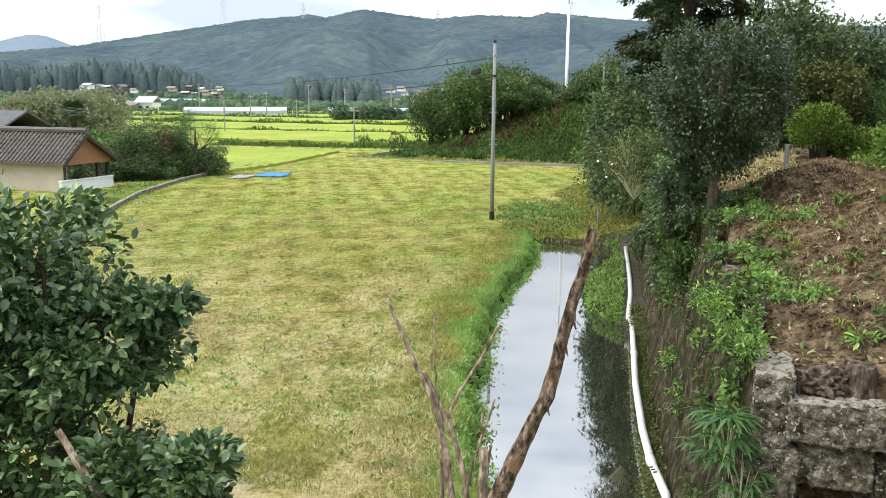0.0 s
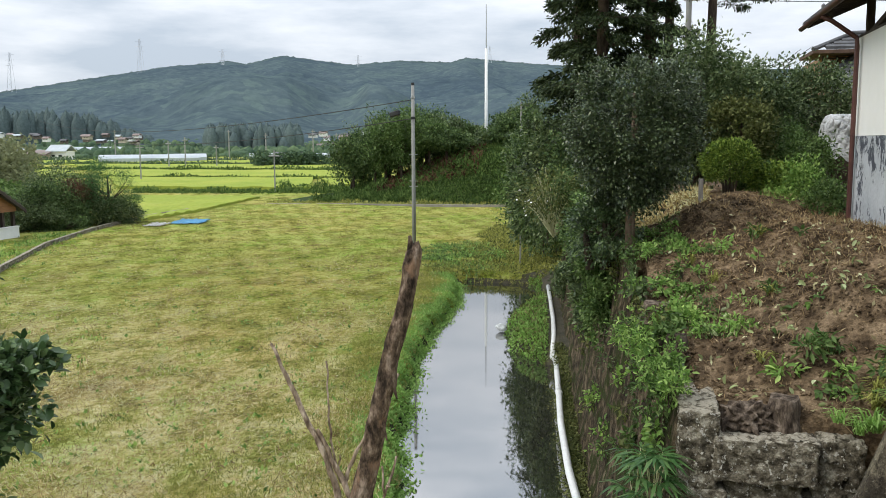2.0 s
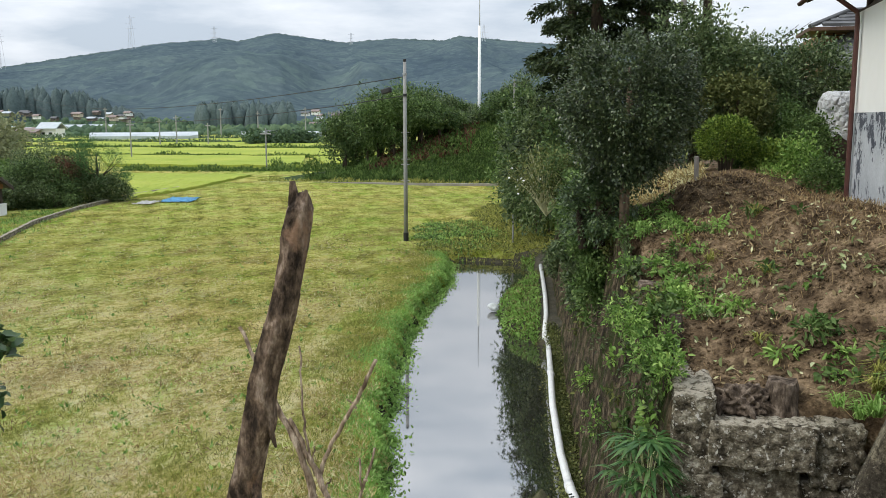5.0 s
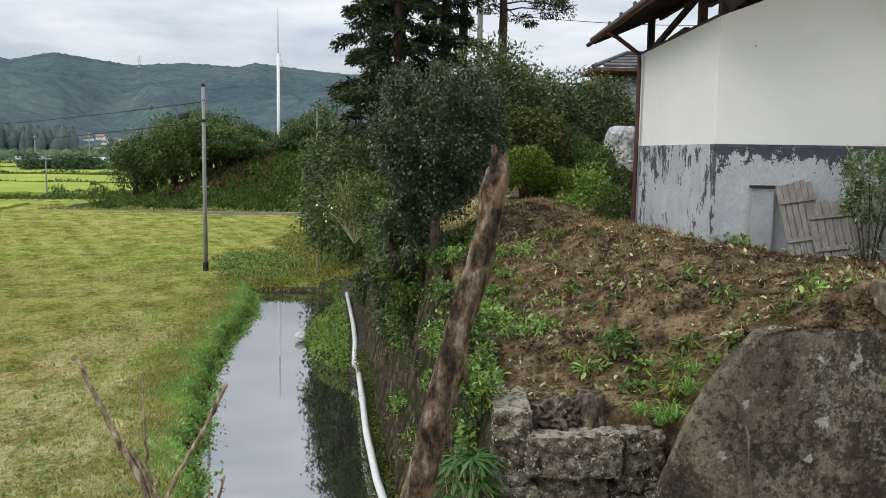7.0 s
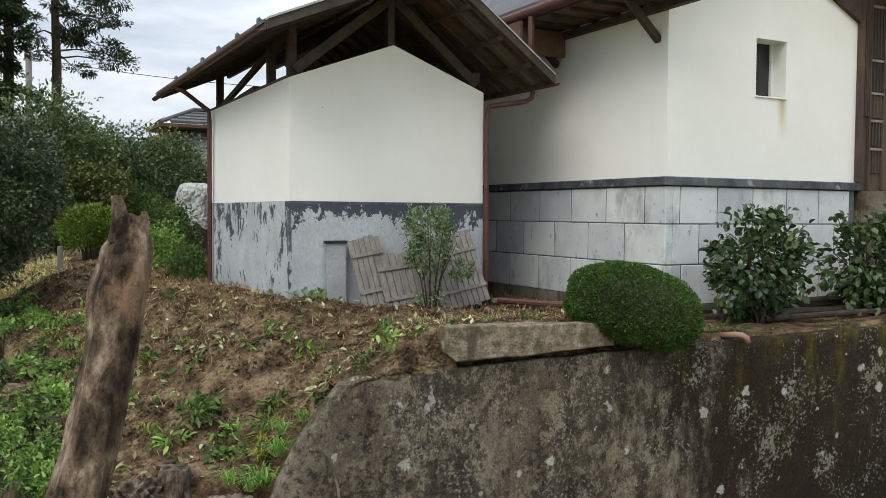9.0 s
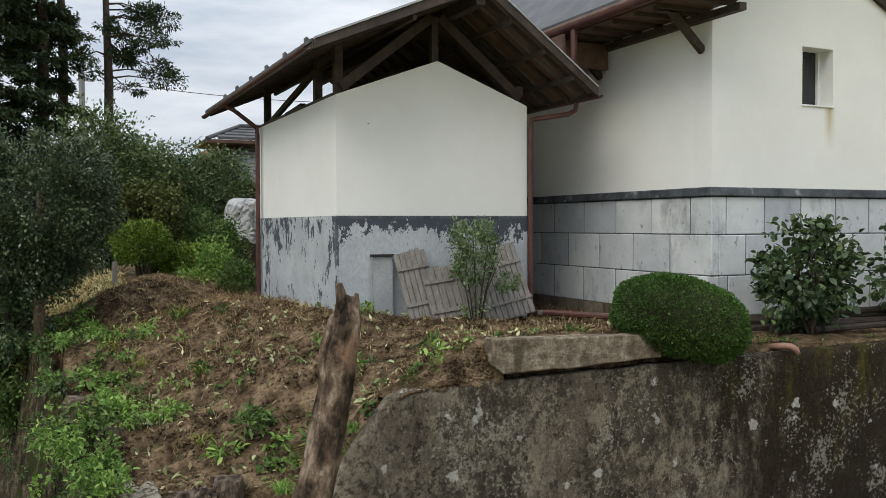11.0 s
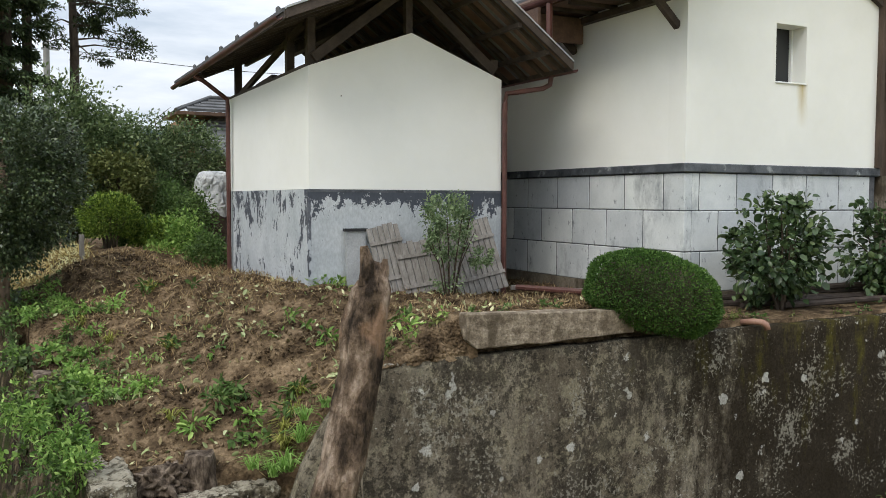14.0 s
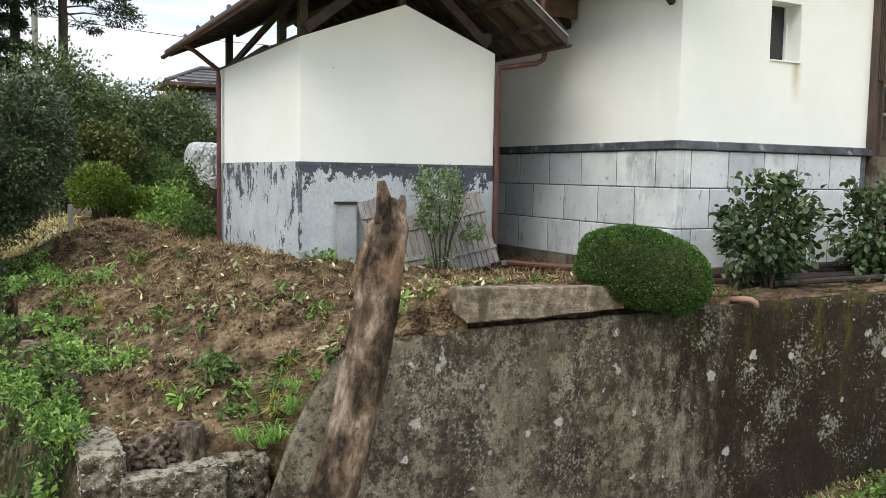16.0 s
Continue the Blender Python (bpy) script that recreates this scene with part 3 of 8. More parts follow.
def box(bm, x0, x1, y0, y1, z0, z1, bevel=0.0, m=None):
    r = bmesh.ops.create_cube(bm, size=1.0)
    vs = r["verts"]
    mm = Matrix.Translation(((x0 + x1) / 2, (y0 + y1) / 2, (z0 + z1) / 2)) @ Matrix.Diagonal((abs(x1 - x0), abs(y1 - y0), abs(z1 - z0), 1))
    bmesh.ops.transform(bm, matrix=(m @ mm) if m is not None else mm, verts=vs)
    if bevel:
        es = {e for v in vs for e in v.link_edges}
        bmesh.ops.bevel(bm, geom=list(es), offset=bevel, segments=1, affect='EDGES')
    return bm


def boxed(x0, x1, y0, y1, z0, z1, bevel=0.0, m=None):
    return box(bmesh.new(), x0, x1, y0, y1, z0, z1, bevel, m)


def beam(a, b, w, h, bevel=0.004):
    """A squared timber from a to b."""
    a, b = Vector(a), Vector(b)
    q = (b - a).to_track_quat("Y", "Z").to_matrix().to_4x4()
    L = (b - a).length
    return boxed(-w / 2, w / 2, 0, L, -h / 2, h / 2, bevel, Matrix.Translation(a) @ q)


def prism(poly, axis, lo, hi):
    """A flat outline carried from lo to hi along an axis; the outline's two numbers are the two other axes in order."""
    bm = bmesh.new()
    def at(p, k):
        q = list(p)
        q.insert(axis, k)
        return bm.verts.new(q)
    a = [at(p, lo) for p in poly]
    b = [at(p, hi) for p in poly]
    bm.faces.new(a)
    bm.faces.new(b[::-1])
    n = len(poly)
    for i in range(n):
        bm.faces.new((a[i], b[i], b[(i + 1) % n], a[(i + 1) % n]))
    bmesh.ops.recalc_face_normals(bm, faces=bm.faces)
    return bm


def tube(bm, pts, radii, segs=8, wob=0.0, seed=0):
    """A round, tapered limb along points."""
    rr = random.Random(seed)
    pts = [Vector(p) for p in pts]
    rings = []
    up = Vector((0.13, 0.29, 0.95))
    for i, p in enumerate(pts):
        d = (pts[min(i + 1, len(pts) - 1)] - pts[max(i - 1, 0)]).normalized()
        s = d.cross(up)
        s = s.normalized() if s.length > 1e-3 else Vector((1, 0, 0))
        t = d.cross(s).normalized()
        r = radii[i] if isinstance(radii, (list, tuple)) else radii
        rings.append([bm.verts.new(p + (s * math.cos(a) + t * math.sin(a)) * r * (1 + rr.uniform(-wob, wob)))
                      for a in (2 * math.pi * k / segs for k in range(segs))])
    for u, w in zip(rings, rings[1:]):
        for k in range(segs):
            bm.faces.new((u[k], u[(k + 1) % segs], w[(k + 1) % segs], w[k]))
    bm.faces.new(rings[0][::-1])
    bm.faces.new(rings[-1])
    return bm


def tubed(pts, radii, segs=8, wob=0.0, seed=0):
    return tube(bmesh.new(), pts, radii, segs, wob, seed)


def leaves(centres, size, width=0.5, droop=0.2, out=None, spread=0.9, fold=0.25, rng=R, full=False):
    """A folded leaf at each centre, four-cornered or, if full, with a rounded outline. out: the way each leaf leans."""
    c = np.asarray(centres, float)
    n = len(c)
    d = rng.normal(size=(n, 3)) * spread
    if out is not None:
        d += out
    d[:, 2] -= droop
    d /= np.linalg.norm(d, axis=1, keepdims=True) + 1e-9
    nrm = rng.normal(size=(n, 3)) * 0.6 + (0, 0, 1.0)
    s = np.cross(d, nrm)
    s /= np.linalg.norm(s, axis=1, keepdims=True) + 1e-9
    up = np.cross(s, d)
    L = (size * rng.uniform(0.65, 1.35, n))[:, None]
    w = L * width * 0.5
    if full:
        sag = up * L * fold
        rib = c + d * L * 0.5 - sag * 0.15
        lo, hi = c + d * L * 0.24, c + d * L * 0.66
        v = np.stack([c, lo + s * w * 0.82 + sag * 0.3, hi + s * w * 0.95 + sag * 0.3, c + d * L - sag * 0.5, hi - s * w * 0.95 + sag * 0.3, lo - s * w * 0.82 + sag * 0.3, rib], 1).reshape(-1, 3)
        i = np.arange(n)[:, None] * 7
        return v, np.concatenate([i + (6, k, (k + 1) % 6) for k in range(6)], 1).reshape(-1, 3)
    mid = c + d * L * 0.45 - up * L * fold * 0.5
    v = np.stack([c, mid + s * w + up * L * fold * 0.5, c + d * L, mid - s * w + up * L * fold * 0.5], 1).reshape(-1, 3)
    i = np.arange(n)[:, None] * 4
    f = np.concatenate([i + (0, 1, 2), i + (0, 2, 3)], 1).reshape(-1, 3)
    return v, f


def crown_points(centre, radii, n, clumps=40, tight=0.22, rng=R, hollow=0.55, flat=0.0, taper=0.0):
    """Leaf places gathered in clumps over an uneven ellipsoid, with gaps between."""
    c = rng.normal(size=(clumps, 3))
    c /= np.linalg.norm(c, axis=1, keepdims=True)
    c *= rng.uniform(hollow, 1.0, (clumps, 1))
    if flat:
        c[:, 2] = np.maximum(c[:, 2], -flat)
    size = rng.uniform(0.6, 1.4, clumps)
    k = rng.integers(0, clumps, n)
    p = c[k] + np.clip(rng.normal(size=(n, 3)), -1.7, 1.7) * (tight * size[k])[:, None]
    p[:, :2] *= 1 - taper * np.clip(-p[:, 2:] * 1.1, 0, 1)
    out = p / (np.linalg.norm(p, axis=1, keepdims=True) + 1e-9)
    return p * np.asarray(radii) + np.asarray(centre), out


def foliage(name, centre, radii, n, size, material, parent, clumps=40, tight=0.22, width=0.5, droop=0.2, hollow=0.55, flat=0.0, spread=0.9, rng=R, full=False, taper=0.0):
    p, out = crown_points(centre, radii, n, clumps, tight, rng, hollow, flat, taper)
    return arrays(name, *leaves(p, size, width, droop, out, spread, rng=rng, full=full), material, parent)


def tree(base, top, radii, n, size, material, label, name="tree", clumps=45, limbs=7, girth=0.09, centre=None, tight=0.2, width=0.5, group="", lean=(0, 0), stems=1, category="tree", bark=None, hollow=0.55, taper=0.0):
    """A tapered trunk with limbs and a crown of many leaves in uneven clumps."""
    x, y, z = base
    ob = thing(name, base, label, category, group)
    cz = top - radii[2] * 0.95
    c = centre or (x + lean[0], y + lean[1], cz)
    for k in range(stems):
        ox = 0 if k == 0 else R.uniform(-0.25, 0.25)
        foot = (x + ox, y + (0 if k == 0 else R.uniform(-0.15, 0.15)), z - 0.15)
        bm = tubed([foot, (x + ox * 1.2 + R.uniform(-.05, .05), y, z + (cz - z) * 0.5), (c[0] + ox * 1.4, c[1], cz), (c[0], c[1], cz + radii[2] * 0.5)],
                   [girth * 1.25, girth, girth * 0.7, girth * 0.25], 9, 0.12, k)
        part("trunk", bm, bark or M_TRUNK, ob, smooth=True)
    for k in range(limbs):
        a = 2 * math.pi * k / limbs + R.uniform(-0.4, 0.4)
        h = R.uniform(-0.3, 0.35)
        tip = Vector((c[0] + math.cos(a) * radii[0] * 0.8, c[1] + math.sin(a) * radii[1] * 0.8, cz + radii[2] * (h + 0.25)))
        root = Vector((c[0], c[1], cz - radii[2] * R.uniform(0.2, 0.7)))
        part("limb", tubed([root, root.lerp(tip, 0.5) + Vector((0, 0, -0.05 * radii[2])), tip], [girth * 0.5, girth * 0.3, girth * 0.08], 6, 0.1, k), M_TRUNK, ob)
    foliage("crown", (c[0], c[1], cz), radii, n, size, material, ob, clumps, tight, width, hollow=hollow, taper=taper)
    return ob

# ---- the lie of the land ----
def wall_foot(y):
    """x of the foot of the old bank wall along the canal."""
    return 0.50 - 0.14 * (y - 7.0)


CANAL_Y = (3.0, 8.0, 10.0, 11.14, 13.2, 17.3, 20.0, 22.4, 24.5, 26.8, 28.0, 30.0)
CANAL_X = (0.2, -1.55, -2.30, -2.72, -3.30, -4.20, -4.62, -4.83, -4.92, -5.25, -5.65, -6.05)


def canal_left(y):
    """x of the water's edge on the field side."""
    return np.interp(y, CANAL_Y, CANAL_X) + 0.06 * np.sin(y * 2.3) + 0.05 * np.sin(y * 5.1 + 1) + 0.04 * np.sin(y * 11.7 + 2)


BANK = np.array([
    (1.25, 7.3, 2.12), (1.9, 7.3, 2.10), (1.35, 7.7, 2.28), (1.75, 7.8, 2.32), (2.35, 7.1, 2.35), (2.95, 6.75, 3.02), (3.4, 6.7, 3.22), (3.70, 6.66, 3.40), (4.0, 6.66, 3.55), (4.4, 6.66, 3.56), (4.8, 6.66, 3.55), (5.4, 6.66, 3.49), (6.3, 6.7, 3.27),
    (8, 6.7, 3.27), (12, 7, 3.28), (3.6, 9.9, 3.50), (4.9, 9.9, 3.38), (6.2, 9.9, 3.28), (7.5, 9.2, 3.28), (7.4, 12, 3.28),
    (5.2, 8.2, 3.36), (2.8, 8.8, 3.22), (1.9, 8.2, 2.72), (1.1, 9.2, 2.60), (0.8, 10.4, 2.72), (0.5, 12.2, 2.98), (1.75, 13.0, 3.68),
    (3.2, 13.0, 3.38), (2.7, 11.4, 3.52), (1.6, 11.0, 3.20), (0.7, 14.2, 3.2), (2.0, 15.0, 3.72), (3.4, 16.5, 3.6), (-0.3, 17, 3.1), (3, 21, 3.5)])


def bank_height(x, y):
    d = (x[..., None] - BANK[:, 0]) ** 2 + (y[..., None] - BANK[:, 1]) ** 2
    w = 1.0 / (d + 0.12) ** 1.9
    return (w * BANK[:, 2]).sum(-1) / w.sum(-1)


def ramp01(v, a, b):
    t = np.clip((v - a) / (b - a), 0, 1)
    return t * t * (3 - 2 * t)


ISLE_Y = (17.5, 18.3, 18.95, 20.2, 22.1, 23.4, 24.6, 27, 29.5, 32)
ISLE_X = (0.2, -1.4, -2.2, -2.75, -3.06, -3.0, -2.65, -2.75, -3.3, -4.4)


def land(x, y):
    """Height of the ground: the field, the canal's trench, the banks."""
    x, y = np.asarray(x, float), np.asarray(y, float)
    z = np.zeros(np.broadcast(x, y).shape)
    z = z + 0.16 * ramp01(-x, 14, 24)
    xl, xf = canal_left(y), wall_foot(y)
    trench = ramp01(x, xl - 0.28, xl + 0.42) * ramp01(-y, -29.9, -28.6)
    isle = np.interp(y, ISLE_Y, ISLE_X)
    isle = isle + 0.10 * np.sin(y * 3.1) + 0.07 * np.sin(y * 7.3)
    trench = trench * (1 - ramp01(x, isle - 0.25, isle + 0.5) * ramp01(y, 17.6, 18.4))
    z = z - 1.0 * trench
    z = z - 0.10 * ramp01(x, isle - 0.2, isle + 0.1) * ramp01(y, 16.8, 18.5) * (x < wall_foot(y) + 0.3) * ramp01(-y, -33, -29) + 0.26 * ramp01(x, isle, isle + 0.9) * ramp01(y, 16.8, 18.5) * (x < wall_foot(y) + 0.6) * ramp01(-y, -33, -29)
    # the high bank beyond the old wall and behind the concrete wall
    far_edge = np.where(y < 27, xf + 0.62, wall_foot(27) + 0.62 - 0.10 * (y - 27))
    wide = np.where(y < 24, 0.12, 0.12 + 0.25 * (y - 24))
    wide = np.minimum(wide, 6.0)
    up = ramp01(x, far_edge - wide * 0.3, far_edge + wide) * ramp01(y, 7.3, 7.42)
    up2 = ramp01(x, 2.45, 2.9) * ramp01(y, 6.50, 6.60)
    hb = bank_height(np.minimum(x, 14.0), np.clip(y, 6.7, 21.0))
    up = np.maximum(up, up2)
    z = z * (1 - up) + hb * up
    # lower ground before the concrete wall
    low = (1 - ramp01(y, 6.5, 6.6)) * ramp01(x, 0.3, 1.2)
    apron = -0.6 + 1.75 * ramp01(x, 1.5, 9.0) + 0.25 * ramp01(x, 9, 14)
    z = np.where((y < 6.62) & (x > 0.2), z * (1 - low) + apron * low, z)
    # the bank under the path where the walker stands
    near = 1 - ramp01(y, 0.9, 6.2)
    stand = 3.0 - 1.3 * ramp01(x, 4, 9)
    z = z * (1 - near) + np.maximum(z, stand) * near
    # wooded rise beyond the farm road
    rise = ramp01(y, 59.8 - 0.05 * (x + 10), 67.5) * ramp01(x, -26, -10)
    z = np.where(rise > 0.001, np.maximum(z, 4.3 * rise), z)
    return z


def relief(x, y, z):
    """Small lumps of the ground, larger on the turned soil of the bank."""
    x, y, z = (np.asarray(v, float) for v in (x, y, z))
    r = np.array([noise.noise(Vector((a * 1.7, b * 1.7, 0))) + 0.5 * noise.noise(Vector((a * 5.1, b * 5.1, 3))) for a, b in zip(x.ravel(), y.ravel())]).reshape(x.shape)
    return z + r * np.where((z > 1.9) & (y < 16), 0.075, 0.016) * (np.abs(x) < 60)


def ground_sheet():
    xs = np.concatenate([-np.geomspace(4200, 32, 26), np.arange(-31, -7, 0.6), np.arange(-7, 9, 0.16), np.arange(9, 16, 0.6), np.geomspace(16.5, 3000, 24)])
    ys = np.concatenate([[-900, -300, -100, -40, -15, -6], np.arange(-3, 6, 0.4), np.arange(6, 30, 0.16), np.arange(30, 80, 1.0), np.geomspace(81, 4200, 34)])
    X, Y = np.meshgrid(xs, ys)
    Z = land(X, Y)
    Z = relief(X, Y, Z)
    n, k = X.shape
    idx = np.arange(n * k).reshape(n, k)
    f = np.stack([idx[:-1, :-1], idx[:-1, 1:], idx[1:, 1:], idx[1:, :-1]], -1).reshape(-1, 4)
    ob = arrays("ground", np.stack([X, Y, Z], -1).reshape(-1, 3), f, M_FIELD, smooth=True)
    ob.data.materials.append(M_SOIL)
    ob.data.materials.append(M_MUD)
    ob.data.materials.append(M_TURF)
    cz = Z.ravel()[f].mean(1)
    cx, cy = X.ravel()[f].mean(1), Y.ravel()[f].mean(1)
    slot = np.where((cz > 1.2) & (cy > 6) & (cy < 24) & (cx > -4), 1, 0)
    slot = np.where((cy > 6.6) & (cy < 24) & (cx > wall_foot(cy) + 0.2), 1, slot)
    slot = np.where((cz < -0.27) & (cy < 30), 2, slot)
    slot = np.where((cy > 17) & (cy < 30) & (cx > np.interp(cy, ISLE_Y, ISLE_X) - 0.3) & (cx < wall_foot(cy) + 0.3), 2, slot)
    edge_ = 3.6 + 0.5 * np.sin(cx * 1.3) + 0.35 * np.sin(cx * 3.7 + 1)
    slot = np.where((cx > 0.6 + 0.3 * np.sin(cy * 2.1)) & (cy < 6.6) & (cy > edge_), 1, slot)
    slot = np.where((cy > 59.5) & (cy < 90) & (cx > -27) & (cz > 0.05), 3, slot)
    ob.data.polygons.foreach_set("material_index", slot.astype(np.int32))
    return tagged(ob, "mown field, canal bed and bare brown soil bank as one ground", "ground", kind="structure")


ground_sheet()

WATER_Z = -0.34
ww = bmesh.new()
row = []
for yy in np.arange(3.0, 29.6, 0.5):
    row.append((ww.verts.new((float(canal_left(np.array(yy))) - 0.6, yy, WATER_Z)), ww.verts.new((float(wall_foot(yy)) + 0.15, yy, WATER_Z))))
for a, b in zip(row, row[1:]):
    ww.faces.new((a[0], a[1], b[1], b[0]))
tagged(part("water", ww, M_WATER, None), "still grey canal water mirroring the sky", "water", kind="structure")


# ---- old bank wall along the canal, and the rough stone block at its corner ----
def old_wall():
    ys = np.arange(7.0, 27.0, 0.14)
    hs = np.linspace(0, 1, 22)
    V = []
    for y in ys:
        top = float(land(np.array(wall_foot(y) + 0.95), np.array(y))) + 0.02
        for h in hs:
            x = wall_foot(y) + 0.60 * h ** 1.15
            z = -0.9 + (top + 0.9) * h
            b = noise.noise(Vector((y * 1.1, z * 0.7, 5))) * 0.09 + noise.noise(Vector((y * 4, z * 2.5, 9))) * 0.045 + noise.noise(Vector((y * 11, z * 6, 2))) * 0.02
            V.append((x + b, y, z))
    k = len(hs)
    f = [(i * k + j, (i + 1) * k + j, (i + 1) * k + j + 1, i * k + j + 1) for i in range(len(ys) - 1) for j in range(k - 1)]
    ob = arrays("wall_canal", V, f, M_OLDWALL, smooth=True)
    return tagged(ob, "old mossy bank wall stained brown along the canal", "retaining wall", kind="structure")


old_wall()


def rough_block(name, x0, x1, y0, y1, z0, z1, material, amp=0.03, cuts=7, parent=None, seed=0):
    """A squared stone with broken, pitted faces and worn edges."""
    bm = bmesh.new()
    box(bm, x0, x1, y0, y1, z0, z1)
    bmesh.ops.subdivide_edges(bm, edges=bm.edges[:], cuts=cuts, use_grid_fill=True)
    c = Vector(((x0 + x1) / 2, (y0 + y1) / 2, (z0 + z1) / 2))
    h = Vector(((x1 - x0) / 2, (y1 - y0) / 2, (z1 - z0) / 2))
    for v in bm.verts:
        d = v.co - c
        near = sorted(h[k] - abs(d[k]) for k in range(3))
        worn = max(0.0, 1 - (near[0] + near[1]) / 0.09) ** 2
        q = Vector((seed * 3.1, seed * 1.7, 0))
        n = noise.noise_vector(v.co * 2.2 + q) * amp * 0.45 + noise.noise_vector(v.co * 8 + q) * amp * 0.42 + noise.noise_vector(v.co * 22 + q) * amp * 0.38 + noise.noise_vector(v.co * 50 + q) * amp * 0.2
        v.co += n - d.normalized() * worn * 0.012
    return part(name, bm, material, parent, smooth=True)


corner = thing("stone_corner", (1.55, 7.3, 2.2), "lichen-covered stone corner of the canal bank wall", "stone wall")
rough_block("stone_block", 1.26, 2.09, 7.10, 7.38, 1.73, 2.11, M_ROCK, 0.040, 34, corner, 1)
rough_block("stone_block", 0.97, 1.30, 7.14, 8.25, 1.62, 2.31, M_ROCK, 0.046, 32, corner, 2)
rough_block("stone_block", 1.36, 2.00, 7.20, 7.60, 1.30, 1.71, M_ROCK, 0.035, 24, corner, 3)
rough_block("stone_block", 2.07, 2.46, 7.18, 7.62, 1.58, 2.12, M_ROCK, 0.060, 24, corner, 7)
rough_block("stone_block", 1.99, 2.50, 7.22, 7.72, 1.22, 1.60, M_ROCK, 0.055, 20, corner, 8)
rough_block("stone_block", 0.86, 1.38, 7.12, 7.9, 1.10, 1.64, M_ROCK, 0.050, 24, corner, 10)
rough_block("stone_block", 0.76, 1.85, 7.10, 7.9, 0.70, 1.12, M_ROCK, 0.055, 22, corner, 4)
rough_block("stone_block", 1.84, 2.50, 7.22, 7.9, 0.70, 1.24, M_ROCK, 0.055, 20, corner, 9)
rough_block("stone_block", 0.64, 2.5, 7.08, 7.9, 0.0, 0.72, M_ROCK, 0.06, 20, corner, 5)
rough_block("stone_block", 0.46, 2.5, 7.06, 8.0, -0.8, 0.02, M_ROCK, 0.06, 18, corner, 6)


# ---- concrete retaining wall below the storehouse ----
def concrete_wall():
    top = [(1.75, 0.4), (1.95, 1.15), (2.28, 1.95), (2.45, 2.42), (2.62, 2.74), (2.95, 3.14), (3.1, 3.19), (3.5, 3.2), (3.95, 3.2), (5.5, 3.22), (8, 3.24), (16, 3.3)]
    xs = np.unique(np.concatenate([np.arange(1.75, 10.5, 0.07), np.arange(10.5, 16, 0.5)]))
    zt = np.interp(xs, [p[0] for p in top], [p[1] for p in top])
    hs = np.linspace(0, 1, 44)
    V = []
    for x, t in zip(xs, zt):
        t = t + 0.02 * noise.noise(Vector((x * 3, 0, 0)))
        for h in hs:
            z = -0.8 + (t + 0.8) * h
            b = 0.02 * noise.noise(Vector((x * 1.2, z * 1.2, 4))) + 0.010 * noise.noise(Vector((x * 6, z * 6, 8)))
            V.append((x, 6.5 - 0.06 * (1 - h) + b, z))
        V.append((x, 6.62, t + 0.005))
        V.append((x, 6.74, t - 0.3))
    k = len(hs) + 2
    f = [(i * k + j, (i + 1) * k + j, (i + 1) * k + j + 1, i * k + j + 1) for i in range(len(xs) - 1) for j in range(k - 1)]
    ob = arrays("wall_concrete", V, f, M_CONC, smooth=True)
    return tagged(ob, "dark weathered concrete retaining wall with lichen spots", "retaining wall", kind="structure")


concrete_wall()
crack = bmesh.new()
pts = [(2.69, 2.80), (2.74, 2.70), (2.84, 2.57), (2.87, 2.47), (2.91, 2.35), (2.93, 2.1), (2.96, 1.85), (2.98, 1.6), (3.0, 1.2)]
tube(crack, [(x, 6.488 - 0.05 * (3.2 - z) / 4, z) for x, z in pts], 0.009, 5, 0.6, 3)
tagged(part("ridge_seam", crack, M_SLAB, None), "pale raised mortar seam across a concrete wall", "mortar seam", kind="structure")

slab = boxed(3.85, 5.60, 6.45, 6.63, 3.27, 3.54, 0.010)
bmesh.ops.subdivide_edges(slab, edges=[e for e in slab.edges if e.calc_length() > 0.05], cuts=11, use_grid_fill=True)
for v in slab.verts:
    low = (3.54 - v.co.z) / 0.27
    v.co.x += 0.09 * max(0.0, low - 0.75) / 0.25 * max(0.0, 1 - (v.co.x - 3.85) / 0.3)
    v.co.z += (0.014 - 0.030 * (v.co.x - 4.1)) * (1 - low) + 0.03 * max(0.0, v.co.x - 4.6) * low
    v.co += noise.noise_vector(v.co * 4) * 0.010 + noise.noise_vector(v.co * 17) * 0.009
M_KERB = surf("brown stained concrete", [(0.34, (0.115, 0.090, 0.064)), (0.5, (0.205, 0.166, 0.122)), (0.66, (0.34, 0.287, 0.218))], 9, 0.95, grain=45, grain_amt=0.9, bump=1.0,
              blot=(0.095, 0.075, 0.052), blot_scale=2.6, blot_at=(0.54, 0.64), blot_stretch=(1.5, 1, 0.7))
tagged(part("concrete_slab", slab, M_KERB, None), "loose weathered concrete kerb slab lying on a retaining wall", "concrete slab")


M_PEELDARK = surf("dark undercoat", [(0.35, (0.05, 0.056, 0.07)), (0.6, (0.12, 0.13, 0.15))], 6, 0.8, blot=(0.40, 0.43, 0.46), blot_scale=7, blot_at=(0.5, 0.53), blot_stretch=(1, 1, 0.5))


